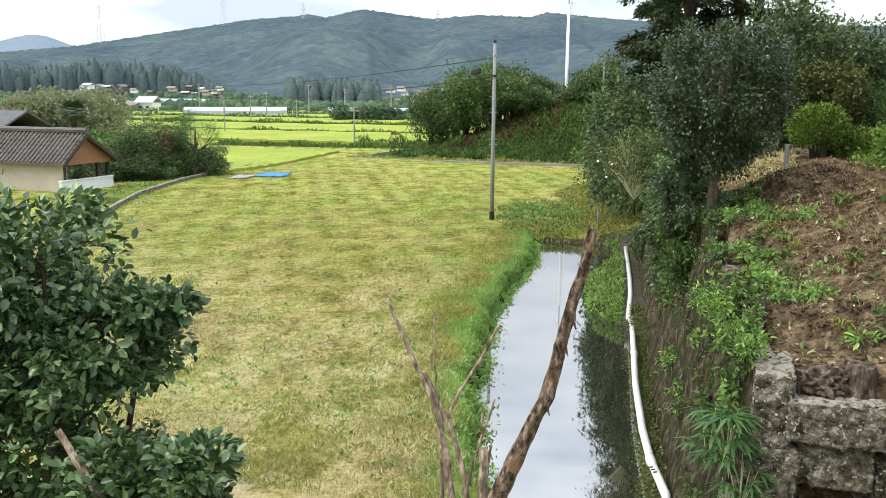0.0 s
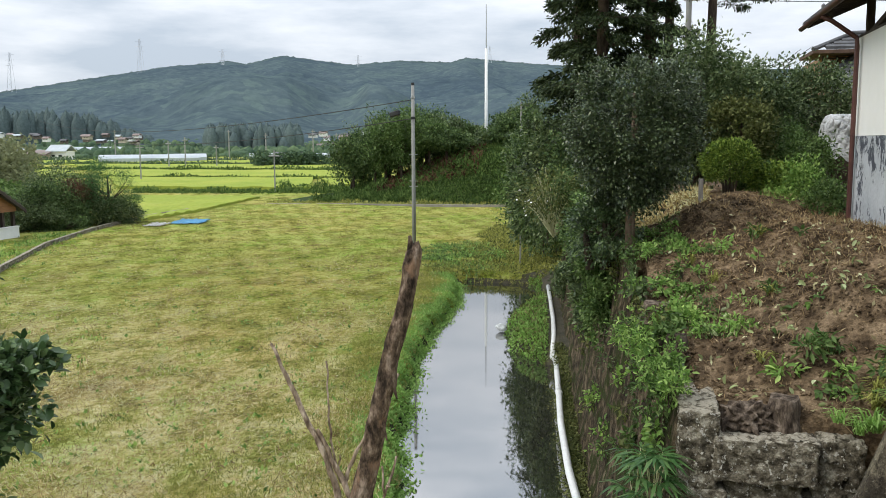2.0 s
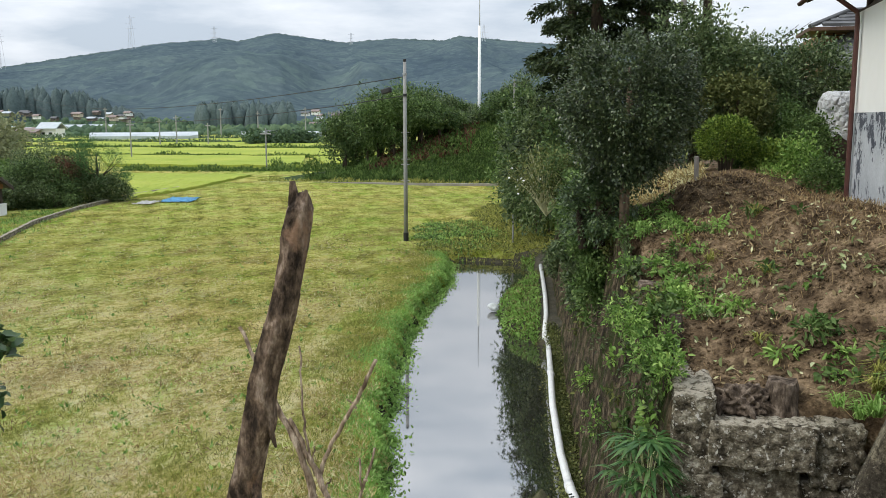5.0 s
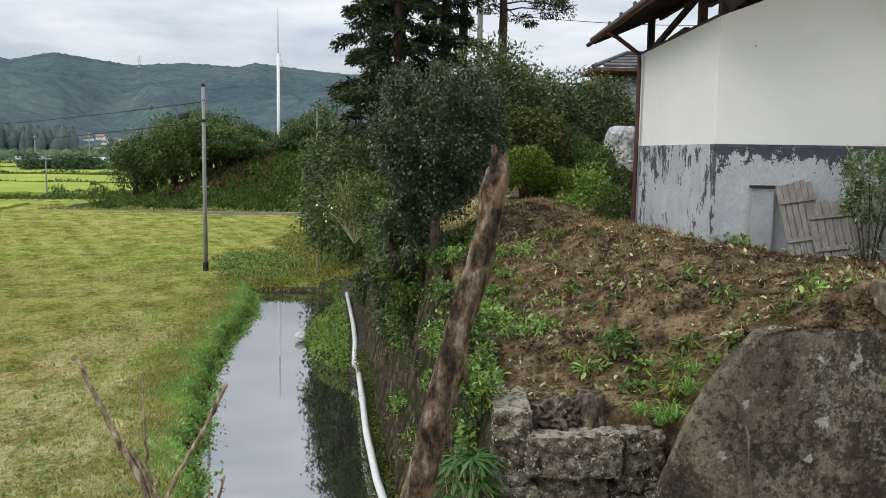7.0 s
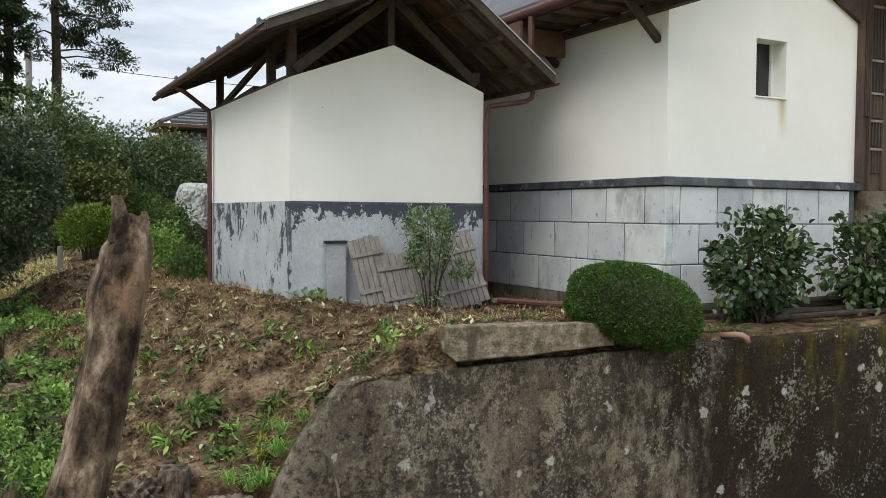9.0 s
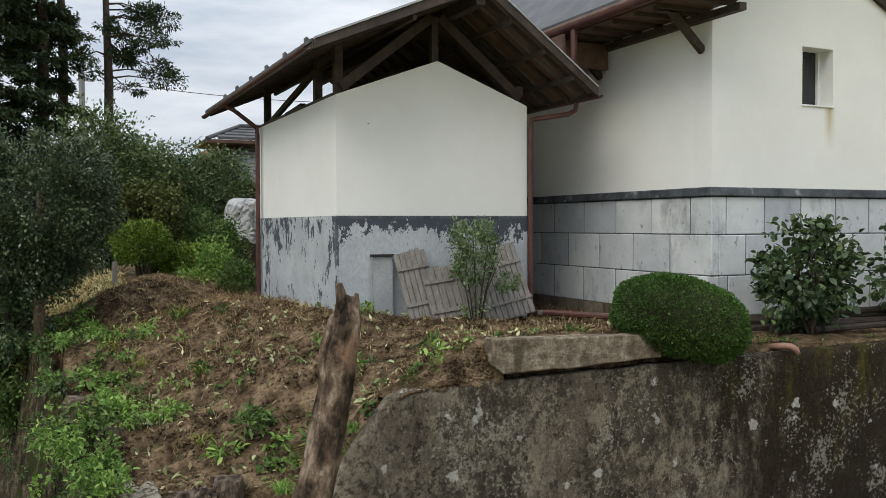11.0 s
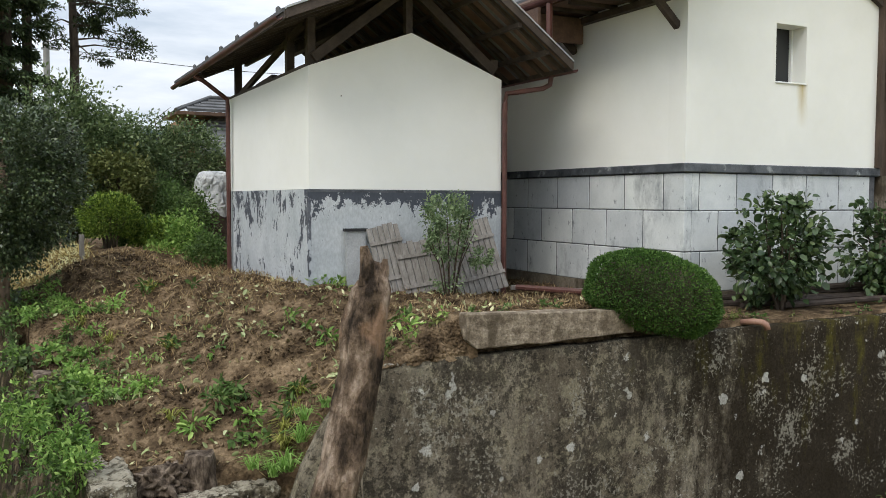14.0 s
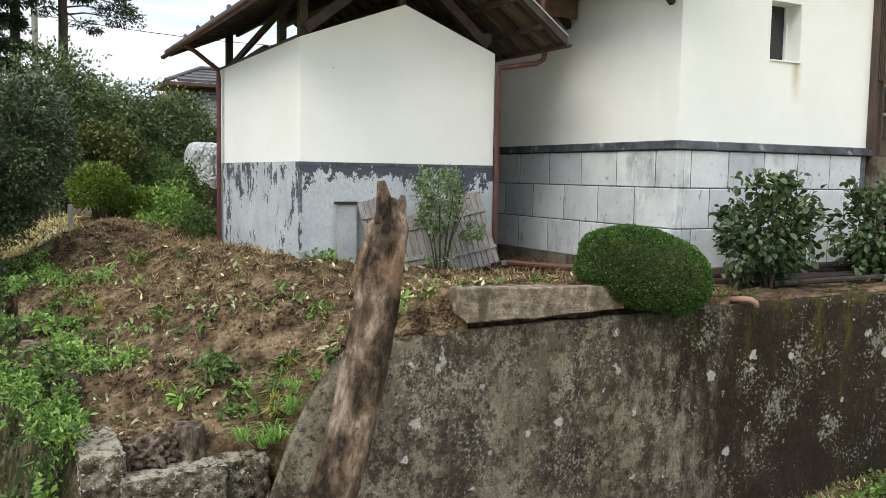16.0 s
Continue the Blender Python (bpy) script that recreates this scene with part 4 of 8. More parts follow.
# ---- the white shed with the open gable ----
SX0, SX1, SY0, SY1 = 3.63, 6.23, 9.96, 13.92
PL, EAVE, PEAK, MID = 4.63, 6.06, 6.55, 4.95
shed = thing("shed", (4.9, 12, 3.3), "white plastered shed with peeling grey plinth and open timber gable", "shed")
part("wall", prism([(SX0, PL), (SX1, PL), (SX1, EAVE), (MID, PEAK), (SX0, EAVE)], 1, SY0, SY0 + 0.14), M_PLASTER, shed, "white plaster gable wall")
part("wall", prism([(SY0 + 0.14, PL), (SY1, PL), (SY1, EAVE), (SY0 + 0.14, EAVE)], 0, SX0, SX0 + 0.14), M_PLASTER, shed, "white plaster side wall")
part("wall", prism([(SY0 + 0.14, 3.0), (SY1, 3.0), (SY1, EAVE), (SY0 + 0.14, EAVE)], 0, SX1 - 0.14, SX1), M_PLASTER, shed)
part("wall", prism([(SX0, 3.0), (SX1, 3.0), (SX1, EAVE), (SX0, EAVE)], 1, SY1, SY1 + 0.14), M_PLASTER, shed)
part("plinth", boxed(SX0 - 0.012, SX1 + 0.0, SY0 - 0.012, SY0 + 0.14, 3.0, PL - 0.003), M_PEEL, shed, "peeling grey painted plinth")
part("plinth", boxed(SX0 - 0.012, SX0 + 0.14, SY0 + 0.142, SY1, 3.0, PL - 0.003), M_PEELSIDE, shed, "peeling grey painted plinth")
part("top_band", boxed(SX0 - 0.016, SX1 + 0.002, SY0 - 0.016, SY0 - 0.004, PL - 0.035, PL - 0.002), M_BAND, shed, "dark paint band")

# roof: boarding, rafters, barge boards and tiles; the slope over the passage is the steeper one
RY0, RY1, EX0, EX1, RX, RZ = 9.12, 15.6, 3.12, 6.74, 5.15, 7.30
EZ, EZR = 6.45, 6.15


def slope_z(x):
    return EZ + (RZ - EZ) * (x - EX0) / (RX - EX0) if x < RX else EZR + (RZ - EZR) * (EX1 - x) / (EX1 - RX)


for sgn, ex, ez, rolls in ((-1, EX0, EZ, 24), (1, EX1, EZR, 24)):
    part("boarding", prism([(ex, ez), (RX, RZ), (RX, RZ + 0.02), (ex, ez + 0.02)], 1, RY0, RY1), M_SHEATH, shed, "brown roof boarding")
    part("barge_board", prism([(ex, ez - 0.05), (RX, RZ - 0.06), (RX, RZ + 0.06), (ex, ez + 0.05)], 1, RY0 - 0.035, RY0 - 0.002), M_WOODDK, shed, "dark barge board")
    part("barge_cap", prism([(ex, ez + 0.052), (RX, RZ + 0.062), (RX, RZ + 0.085), (ex, ez + 0.075)], 1, RY0 - 0.05, RY0 + 0.05), M_METAL, shed, "grey metal verge strip")
    part("fascia", boxed(ex - 0.012, ex + 0.012, RY0, RY1, ez - 0.045, ez + 0.03), M_WOODDK, shed)
    for k in range(15):
        y = RY0 + 0.16 + k * 0.44
        part("rafter", beam((ex + 0.02 * -sgn, y, ez - 0.03), (RX, y, RZ - 0.03), 0.045, 0.055), M_WOODDK, shed)
    # courses of tiles, each a bowed roll down the slope
    for k in range(rolls):
        y = RY0 + 0.02 + k * 0.27
        bm = bmesh.new()
        a, b = Vector((ex, y + 0.13, ez + 0.035)), Vector((RX, y + 0.13, RZ + 0.045))
        tube(bm, [a, a.lerp(b, 0.33), a.lerp(b, 0.66), b], [0.045, 0.05, 0.05, 0.05], 8)
        part("roll_tile", bm, M_TILE, shed)
    part("tile_bed", prism([(ex + 0.03 * sgn, ez + 0.022), (RX, RZ + 0.022), (RX, RZ + 0.06), (ex + 0.03 * sgn, ez + 0.06)], 1, RY0 + 0.052, RY1), M_TILE, shed)
part("ridge_tile", tubed([(RX, RY0 - 0.06, RZ + 0.10), (RX, RY1, RZ + 0.10)], 0.11, 10), M_TILE, shed)
part("ridge_beam", beam((RX, RY0 + 0.05, RZ - 0.14), (RX, RY1, RZ - 0.14), 0.12, 0.16), M_WOODDK, shed)
part("king_post", beam((MID - 0.02, SY0 + 0.07, PEAK - 0.02), (MID - 0.02, SY0 + 0.07, RZ - 0.2), 0.09, 0.09), M_WOODDK, shed)
part("wall_plate", beam((SX1 - 0.08, SY0 + 0.05, 6.26), (SX1 - 0.08, RY1 - 0.2, 6.26), 0.11, 0.12), M_WOODDK, shed)
for px, dx in ((SX0 + 0.08, 0.75), (SX1 - 0.08, -0.75)):
    part("brace", beam((px, SY0 + 0.07, EAVE + 0.10), (MID - 0.05 * np.sign(dx), SY0 + 0.07, RZ - 0.2), 0.08, 0.12), M_WOODDK, shed, "diagonal gable brace")
for py in (10.1, 10.92, 13.6):
    part("post", beam((SX0 + 0.07, py, EAVE - 0.02), (SX0 + 0.07, py, 6.64), 0.10, 0.10), M_WOODDK, shed)
part("brace", beam((SX0 + 0.07, 13.5, EAVE + 0.02), (SX0 + 0.07, 10.3, 6.62), 0.06, 0.08), M_WOODDK, shed)
part("brace", beam((SX0 + 0.07, 12.4, EAVE + 0.03), (SX0 + 0.07, 11.6, EAVE + 0.07), 0.08, 0.07), M_WOODDK, shed)
part("top_rail", beam((SX0 + 0.07, SY0 + 0.2, EAVE + 0.02), (SX0 + 0.07, SY1 + 0.1, EAVE + 0.02), 0.12, 0.05), M_WOODDK, shed)
for xx in (5.55, 6.0, 6.4, 4.3):
    part("purlin", beam((xx, RY0 + 0.03, slope_z(xx) - 0.085), (xx, RY1 - 0.1, slope_z(xx) - 0.085), 0.055, 0.06), M_WOODDK, shed)


def gutter(parent, a, b, r=0.055):
    """A half-round gutter from a to b."""
    bm = bmesh.new()
    a, b = Vector(a), Vector(b)
    d = (b - a).normalized()
    s = d.cross(Vector((0, 0, 1))).normalized()
    n = 8
    rows = []
    for p in (a, b):
        o = [bm.verts.new(p + s * math.cos(math.pi * (1 + k / n)) * r + Vector((0, 0, 1)) * math.sin(math.pi * (1 + k / n)) * r) for k in range(n + 1)]
        i = [bm.verts.new(p + s * math.cos(math.pi * (1 + k / n)) * r * 0.86 + Vector((0, 0, 1)) * math.sin(math.pi * (1 + k / n)) * r * 0.86) for k in range(n + 1)]
        rows.append((o, i))
    (o0, i0), (o1, i1) = rows
    for k in range(n):
        bm.faces.new((o0[k], o0[k + 1], o1[k + 1], o1[k]))
        bm.faces.new((i0[k + 1], i0[k], i1[k], i1[k + 1]))
    bm.faces.new(o0 + i0[::-1])
    bm.faces.new(o1[::-1] + i1)
    for k in (0, n):
        bm.faces.new((o0[k], i0[k], i1[k], o1[k]))
    return part("gutter", bm, M_GUTTER, parent, "reddish brown gutter")


gutter(shed, (EX0 - 0.05, RY0 + 0.1, EZ - 0.01), (EX0 - 0.05, RY1, EZ - 0.04), 0.045)
gutter(shed, (EX1 + 0.05, RY0, EZR - 0.02), (EX1 + 0.05, RY1, EZR + 0.01), 0.045)
part("downpipe", tubed([(EX0 - 0.06, 13.75, EZ - 0.08), (3.2, 13.72, EZ - 0.15), (3.55, 13.70, EAVE - 0.02), (3.56, 13.70, EAVE - 0.15), (3.56, 13.70, 3.1)], 0.035, 8), M_GUTTER, shed, "brown rain pipe")
part("downpipe", tubed([(EX1 + 0.05, 9.65, EZR - 0.05), (EX1 + 0.04, 9.66, EZR - 0.15), (EX1 - 0.04, 9.7, EZR - 0.2), (6.4, 9.82, 5.90), (6.27, 9.9, 5.88), (6.25, 9.9, 5.75), (6.25, 9.9, 3.2)], 0.034, 8), M_GUTTER, shed, "brown rain pipe")
part("downpipe", tubed([(3.545, 9.0 + 4.7, EAVE), (3.545, 13.70, EAVE)], 0.03, 6), M_GUTTER, shed)
part("corner_strip", boxed(SX0 - 0.017, SX0 + 0.022, SY0 - 0.0165, SY0 + 0.03, 3.0, PL - 0.11), M_PEELDARK, shed, "dark bare corner strip")
for k in range(6):
    y = RY0 + 0.35 + k * 0.92
    part("snow_guard", boxed(EX0 + 0.0, EX0 + 0.05, y, y + 0.07, EZ + 0.06, EZ + 0.15, 0.02), M_TILE, shed, "raised tile knob")
part("vent_hole", boxed(4.026, 4.040, SY0 - 0.006, SY0 + 0.0, 5.726, 5.740), M_BLACK, shed)


# ---- the storehouse: white walls over a plinth of painted blocks ----
BX0, BX1, BY0, BY1, BT = 7.56, 10.92, 7.99, 15.0, 7.9
house = thing("storehouse", (9.2, 11, 3.3), "white plastered storehouse on a plinth of grey painted stone blocks", "storehouse")
WX0, WX1, WZ0, WZ1 = 8.99, 9.52, 5.99, 6.70
for x0, x1, z0, z1 in ((BX0, WX0, 4.95, BT), (WX1, BX1, 4.95, BT), (WX0, WX1, 4.95, WZ0), (WX0, WX1, WZ1, BT)):
    part("wall", boxed(x0, x1, BY0, BY0 + 0.30, z0, z1), M_STAINED, house, "white plaster front wall")
part("wall", boxed(BX0, BX0 + 0.24, BY0 + 0.30, BY1, 4.95, 7.5), M_PLASTER, house, "white plaster side wall")
part("wall", boxed(BX1 - 0.24, BX1, BY0 + 0.24, BY1, 3.2, 7.5), M_PLASTER, house)
part("wall", boxed(BX0, BX1, BY1, BY1 + 0.24, 3.2, 7.5), M_PLASTER, house)
part("wall", prism([(BX0, BT), (BX1, BT), (9.24, 9.0)], 1, BY0, BY0 + 0.24), M_PLASTER, house)
# added out of sight behind the shed, to keep light out of the passage
part("wall", boxed(6.24, BX0 - 0.002, 13.0, 13.1, 3.0, 7.0), M_BROWN, house, "unseen board wall added to darken a passage")
part("core", boxed(BX0 + 0.007, BX1 - 0.03, BY0 + 0.007, BY1, 3.42, 4.84), M_JOINT, house, "dark joint bed behind blocks")
part("footing", boxed(BX0 - 0.03, BX1 + 0.02, BY0 - 0.03, BY1, 3.0, 3.42), M_SLAB, house, "rough concrete footing")
band = boxed(BX0 - 0.035, BX1 + 0.03, BY0 - 0.035, BY1, 4.845, 4.95, 0.01)
part("top_band", band, M_BAND, house, "dark painted ledge above blocks")
win = part("window_reveal", boxed(WX0, WX1, BY0 + 0.25, BY0 + 0.29, WZ0, WZ1), M_GLASS, house, "dark glass pane in a deep opening")
for fx in (WX0 + 0.002, WX0 + 0.20, WX1 - 0.032):
    part("window_frame", boxed(fx, fx + 0.03, BY0 + 0.21, BY0 + 0.249, WZ0 + 0.002, WZ1 - 0.002), M_WHITE, win, "white sash bar")
part("window_sill", boxed(WX0 - 0.01, WX1 + 0.005, BY0 - 0.02, BY0 + 0.209, WZ0 - 0.022, WZ0 - 0.001, 0.005), M_WHITE, house, "white sill")
for k, zz in enumerate((6.15, 6.35, 6.52)):
    part("window_bar", boxed(WX0 + 0.033, WX0 + 0.198, BY0 + 0.232, BY0 + 0.249, zz, zz + 0.016), M_METAL, win)

# main roof: deep eaves on brackets
HZ, HR, HX = 7.12, 9.4, 9.24
for sgn, ex in ((-1, 6.78), (1, 11.7)):
    part("boarding", prism([(ex, HZ), (HX, HR), (HX, HR + 0.04), (ex, HZ + 0.04)], 1, 7.35, 15.6), M_SHEATH, house, "dark roof boarding")
    part("barge_board", prism([(ex, HZ - 0.1), (HX, HR - 0.1), (HX, HR + 0.1), (ex, HZ + 0.1)], 1, 7.30, 7.347), M_WOODDK, house, "dark barge board")
    part("tile_bed", prism([(ex - 0.05 * -sgn * -1, HZ + 0.045), (HX, HR + 0.045), (HX, HR + 0.12), (ex - 0.05 * -sgn * -1, HZ + 0.12)], 1, 7.28, 15.6), M_TILE, house)
    for k in range(17):
        y = 7.55 + k * 0.48
        part("rafter", beam((ex, y, HZ - 0.05), (HX, y, HR - 0.05), 0.06, 0.09), M_WOODDK, house)
part("soffit", boxed(6.80, 7.558, 7.40, 15.4, 7.015, 7.05), M_SHEATH, house, "dark boarded eave soffit")
for y in np.arange(7.6, 15.3, 0.42):
    part("soffit_joist", boxed(6.82, 7.556, y, y + 0.05, 6.965, 7.013), M_WOODDK, house)
part("closing_board", boxed(6.625, 6.665, 9.72, 15.2, 6.36, 6.985), M_SHEATH, house, "dark board closing a gap under the eave")
part("closing_board", boxed(6.667, 7.50, 9.95, 9.99, 6.62, 6.96), M_SHEATH, house, "dark board closing a gap under the eave")
part("eave_beam", boxed(7.46, 7.557, 7.45, 15.3, 6.88, 6.962), M_WOODDK, house)
gutter(house, (6.72, 7.4, HZ - 0.03), (6.72, 15.5, HZ - 0.06), 0.07)
part("downpipe", tubed([(6.72, 9.6, HZ - 0.1), (6.72, 9.6, 6.47)], 0.045, 8), M_GUTTER, house, "brown rain pipe")
for y in (8.15, 10.2):
    part("bracket", beam((7.56, y, 6.55), (6.95, y, HZ - 0.02), 0.07, 0.09), M_WOODDK, house, "slanting eave bracket")
    part("bracket_arm", beam((7.56, y, 6.98), (6.86, y, 6.98), 0.07, 0.06), M_WOODDK, house)

# plinth blocks, each a piece with its own edges
def blocks_left():
    rows_ = ((4.39, 4.84, (11.40, 10.61, 9.85, 9.10, 8.36), 12.2), (3.905, 4.39, (11.02, 10.24, 9.47, 8.73), 11.8), (3.42, 3.905, (11.4, 10.62, 9.86, 9.1, 8.4), 12.2))
    for z0, z1, cuts, start in rows_:
        edges = [start + 0.8 * k for k in range(3, 0, -1)] + [start] + list(cuts) + [BY0]
        for a, b in zip(edges, edges[1:]):
            y1, y0 = min(a, BY1), b
            if y1 - y0 < 0.05:
                continue
            corner_piece = b == BY0
            yield boxed(BX0, BX0 + 0.12, y0 + (0.0 if corner_piece else 0.008), y1 - 0.008, z0 + 0.006, z1 - 0.006, 0.007)
def blocks_front():
    for z0, z1, first in ((4.39, 4.84, 7.79), (3.905, 4.39, 8.10), (3.42, 3.905, 7.82)):
        edges = [BX0 + 0.122, first] + [first + 0.60 * k for k in range(1, 6)]
        for a, b in zip(edges, edges[1:]):
            if a >= BX1 - 0.05:
                break
            yield boxed(a + (0.0 if a < 7.7 else 0.006), min(b, BX1) - 0.006, BY0, BY0 + 0.12, z0 + 0.006, z1 - 0.006, 0.007)
for bm in blocks_left():
    part("stone_block", bm, M_BLOCK, house)
for bm in blocks_front():
    part("stone_block", bm, M_BLOCK, house)

# the brown slatted annex beside it
annex = thing("annex", (12.4, 8.5, 3.3), "brown weathered wooden annex with slatted wall and lattice windows", "annex")
part("wall", boxed(10.925, 14.5, 7.96, 8.1, 4.85, 8.2), M_BROWN, annex, "brown boarded wall")
part("footing", boxed(10.955, 14.5, 7.93, 8.12, 3.0, 4.845), M_SLAB, annex, "pale concrete footing")
for k in range(44):
    x = 11.36 + k * 0.075 if k > 3 else 10.935 + k * 0.034
    part("slat", boxed(x, x + 0.017 + 0.018 * (k > 3), 7.93, 7.958, 5.85 if k < 4 else 4.87, 8.2), M_BROWN, annex)
for z0, z1, mat, label in ((6.64, 7.30, M_BLACK, "dark lattice pane"), (6.19, 6.58, M_BLACK, "dark lattice pane"), (5.83, 6.14, M_BROWN, "brown board panel"),
                           (5.45, 5.77, M_BLACK, "dark lattice pane"), (5.09, 5.39, M_WOODDK, "dark board panel")):
    pane = part("window", boxed(11.09, 11.34, 7.945, 7.958, z0, z1), mat, annex, label)
    part("rail", boxed(11.075, 11.355, 7.925, 7.955, z1 + 0.004, z1 + 0.036), M_WOODGR, pane, "weathered pale rail")
    for x in (11.15, 11.215, 11.28):
        part("lattice_bar", boxed(x, x + 0.014, 7.932, 7.944, z0, z1), M_BROWN, pane)
for x in (11.065, 11.342):
    part("window_post", boxed(x, x + 0.022, 7.92, 7.957, 4.87, 7.4), M_BROWN, annex)
part("corner_post", boxed(10.86, 10.922, 7.915, 7.985, 4.955, 8.2), M_BROWN, annex)
part("barge_board", prism([(9.90, 7.54), (10.858, 7.075), (10.858, 8.0), (9.90, 8.5)], 1, 7.925, 7.986), M_WOODDK, annex, "dark barge board against a white wall")

# ---- dead stake close to the path ----
STEM_DROP = (0.0, 0.02, 0.045, 0.07, 0.10, 0.14, 0.18, 0.23, 0.29, 0.37, 1.60)
STEM_X = (0.5312, 0.5262, 0.5221, 0.5170, 0.5092, 0.5001, 0.4891, 0.4781, 0.4518, 0.4173, -0.06)
STEM_R = (0.0048, 0.0072, 0.0079, 0.0082, 0.0087, 0.0095, 0.0101, 0.0108, 0.0128, 0.0158, 0.040)


def stem_at(u):
    return Vector((float(np.interp(u, STEM_DROP, STEM_X)), 0.4025 + 0.001 * u, 4.505 - u)), float(np.interp(u, STEM_DROP, STEM_R)) * 0.80


def stake():
    ob = thing("dead_branch", (-0.06, 0.404, 2.9), "dead upright branch with cracked peeling brown bark", "branch")
    bm = bmesh.new()
    n, segs = 420, 36
    rings = []
    for i in range(n):
        u = 1.59 * (i / (n - 1)) ** 1.9 + 0.0115
        c, r0 = stem_at(u)
        c += Vector((0.0012 * math.sin(u * 41), 0.0015 * math.cos(u * 33), 0))
        ring = []
        for k in range(segs):
            a = 2 * math.pi * k / segs
            q = Vector((math.cos(a) * 1.6, math.sin(a) * 1.6, u * 55))
            plate = noise.noise(Vector((q.x * 1.3, q.y * 1.3, q.z * 0.55)))
            crackle = plate * 0.09 + (0.07 if plate > 0.12 else 0.0) + noise.noise(Vector((q.x * 4, q.y * 4, q.z * 1.3))) * 0.07 + noise.noise(Vector((q.x * 9, q.y * 9, q.z * 4))) * 0.035
            knot = 0.30 * math.exp(-((u - 0.030) / 0.007) ** 2) * max(0, math.cos(a - 3.0)) + 0.32 * math.exp(-((u - 0.125) / 0.008) ** 2) * max(0, math.cos(a)) + 0.28 * math.exp(-((u - 0.235) / 0.012) ** 2) * max(0, math.cos(a + 0.3)) + 0.22 * math.exp(-((u - 0.16) / 0.006) ** 2) * max(0, math.cos(a - 2.6))
            worn = min(1.0, 0.30 + 0.70 * ((u - 0.0115) / 0.0075) ** 0.6)
            ring.append(bm.verts.new(c + Vector((math.cos(a), math.sin(a), 0.0)) * r0 * worn * (1 + crackle + knot) + Vector((0, 0, 0.0022 * noise.noise(Vector((math.cos(a) * 1.7, math.sin(a) * 1.7, 5))) * (1.0 if u < 0.016 else 0.0)))))
        rings.append(ring)
    for u_, w in zip(rings, rings[1:]):
        for k in range(segs):
            bm.faces.new((u_[k], w[k], w[(k + 1) % segs], u_[(k + 1) % segs]))
    bm.faces.new(rings[0])
    part("stem", bm, M_BARK, ob, smooth=True)
    # ragged wood left standing at the broken top
    a = stem_at(0.0145)[0]
    part("splinter", tubed([a + Vector((-0.0022, 0, -0.003)), a + Vector((-0.0026, 0, 0.003)), a + Vector((-0.0032, 0, 0.0085))], [0.0030, 0.0024, 0.0012], 8, 0.25, 1), M_BARK, ob)
    part("splinter", tubed([a + Vector((0.0026, 0, -0.003)), a + Vector((0.0032, 0, 0.0015)), a + Vector((0.0036, 0, 0.0045))], [0.0022, 0.0015, 0.0007], 7, 0.25, 2), M_BARK, ob)
    # strips of bark that have come loose
    for k, u in enumerate((0.128, 0.163, 0.243)):
        c, r = stem_at(u)
        sd = 1
        p = c + Vector((sd * r * 0.85, -r * 0.4, 0))
        part("bark_flake", tubed([p + Vector((0, 0, 0.010)), p + Vector((sd * 0.002, -0.001, 0.0)), p + Vector((sd * 0.0045, -0.001, -0.008))], [0.0022, 0.0018, 0.0006], 6, 0.3, k), M_BARK, ob)
    return ob


stake()

# ---- leafless shrub below the path ----
def twig(parent, pts, r0, r1, seed, name="branch"):
    rr = random.Random(seed)
    out = []
    pts = [Vector(p) for p in pts]
    for a, b in zip(pts, pts[1:]):
        for k in range(4):
            out.append(a.lerp(b, k / 4) + Vector((rr.uniform(-1, 1), rr.uniform(-1, 1), rr.uniform(-1, 1))) * 0.0045)
    out.append(pts[-1])
    rad = [r0 + (r1 - r0) * i / (len(out) - 1) for i in range(len(out))]
    return part(name, tubed(out, rad, 8, 0.15, seed), M_TWIG, parent, smooth=True)


dead = thing("dead_shrub", (-0.35, 3.1, 1.7), "leafless shrub of dry forked brown branches", "shrub")
for seed, r0, r1, pts in (
        (1, 0.024, 0.0065, [(-0.35, 1.6), (-0.43, 2.3), (-0.487, 2.866), (-0.516, 3.031), (-0.546, 3.153), (-0.583, 3.274), (-0.674, 3.443), (-0.759, 3.612), (-0.821, 3.742)]),
        (2, 0.0055, 0.0038, [(-0.545, 3.15), (-0.581, 3.329), (-0.587, 3.465), (-0.594, 3.667)]),
        (3, 0.0085, 0.0075, [(-0.515, 3.15), (-0.477, 3.259), (-0.384, 3.419), (-0.319, 3.547), (-0.271, 3.644)]),
        (4, 0.020, 0.0075, [(-0.34, 1.6), (-0.39, 2.3), (-0.410, 2.787), (-0.414, 2.891), (-0.446, 3.013), (-0.504, 3.173), (-0.56, 3.27), (-0.62, 3.39)]),
        (5, 0.0085, 0.0045, [(-0.41, 2.84), (-0.39, 2.951), (-0.339, 3.139), (-0.295, 3.281)]),
        (6, 0.0050, 0.0040, [(-0.342, 3.13), (-0.346, 3.248)]),
        (7, 0.030, 0.020, [(-0.28, 1.6), (-0.324, 2.6), (-0.324, 2.9), (-0.324, 3.058)]),
        (8, 0.016, 0.0095, [(-0.40, 1.6), (-0.50, 2.2), (-0.542, 2.765), (-0.550, 3.026)]),
        (9, 0.010, 0.006, [(-0.324, 2.95), (-0.305, 3.02), (-0.300, 3.07)])):
    twig(dead, [(x, 3.05 + 0.03 * math.sin(seed * 2.1 + z), z) for x, z in pts], r0, r1, seed)
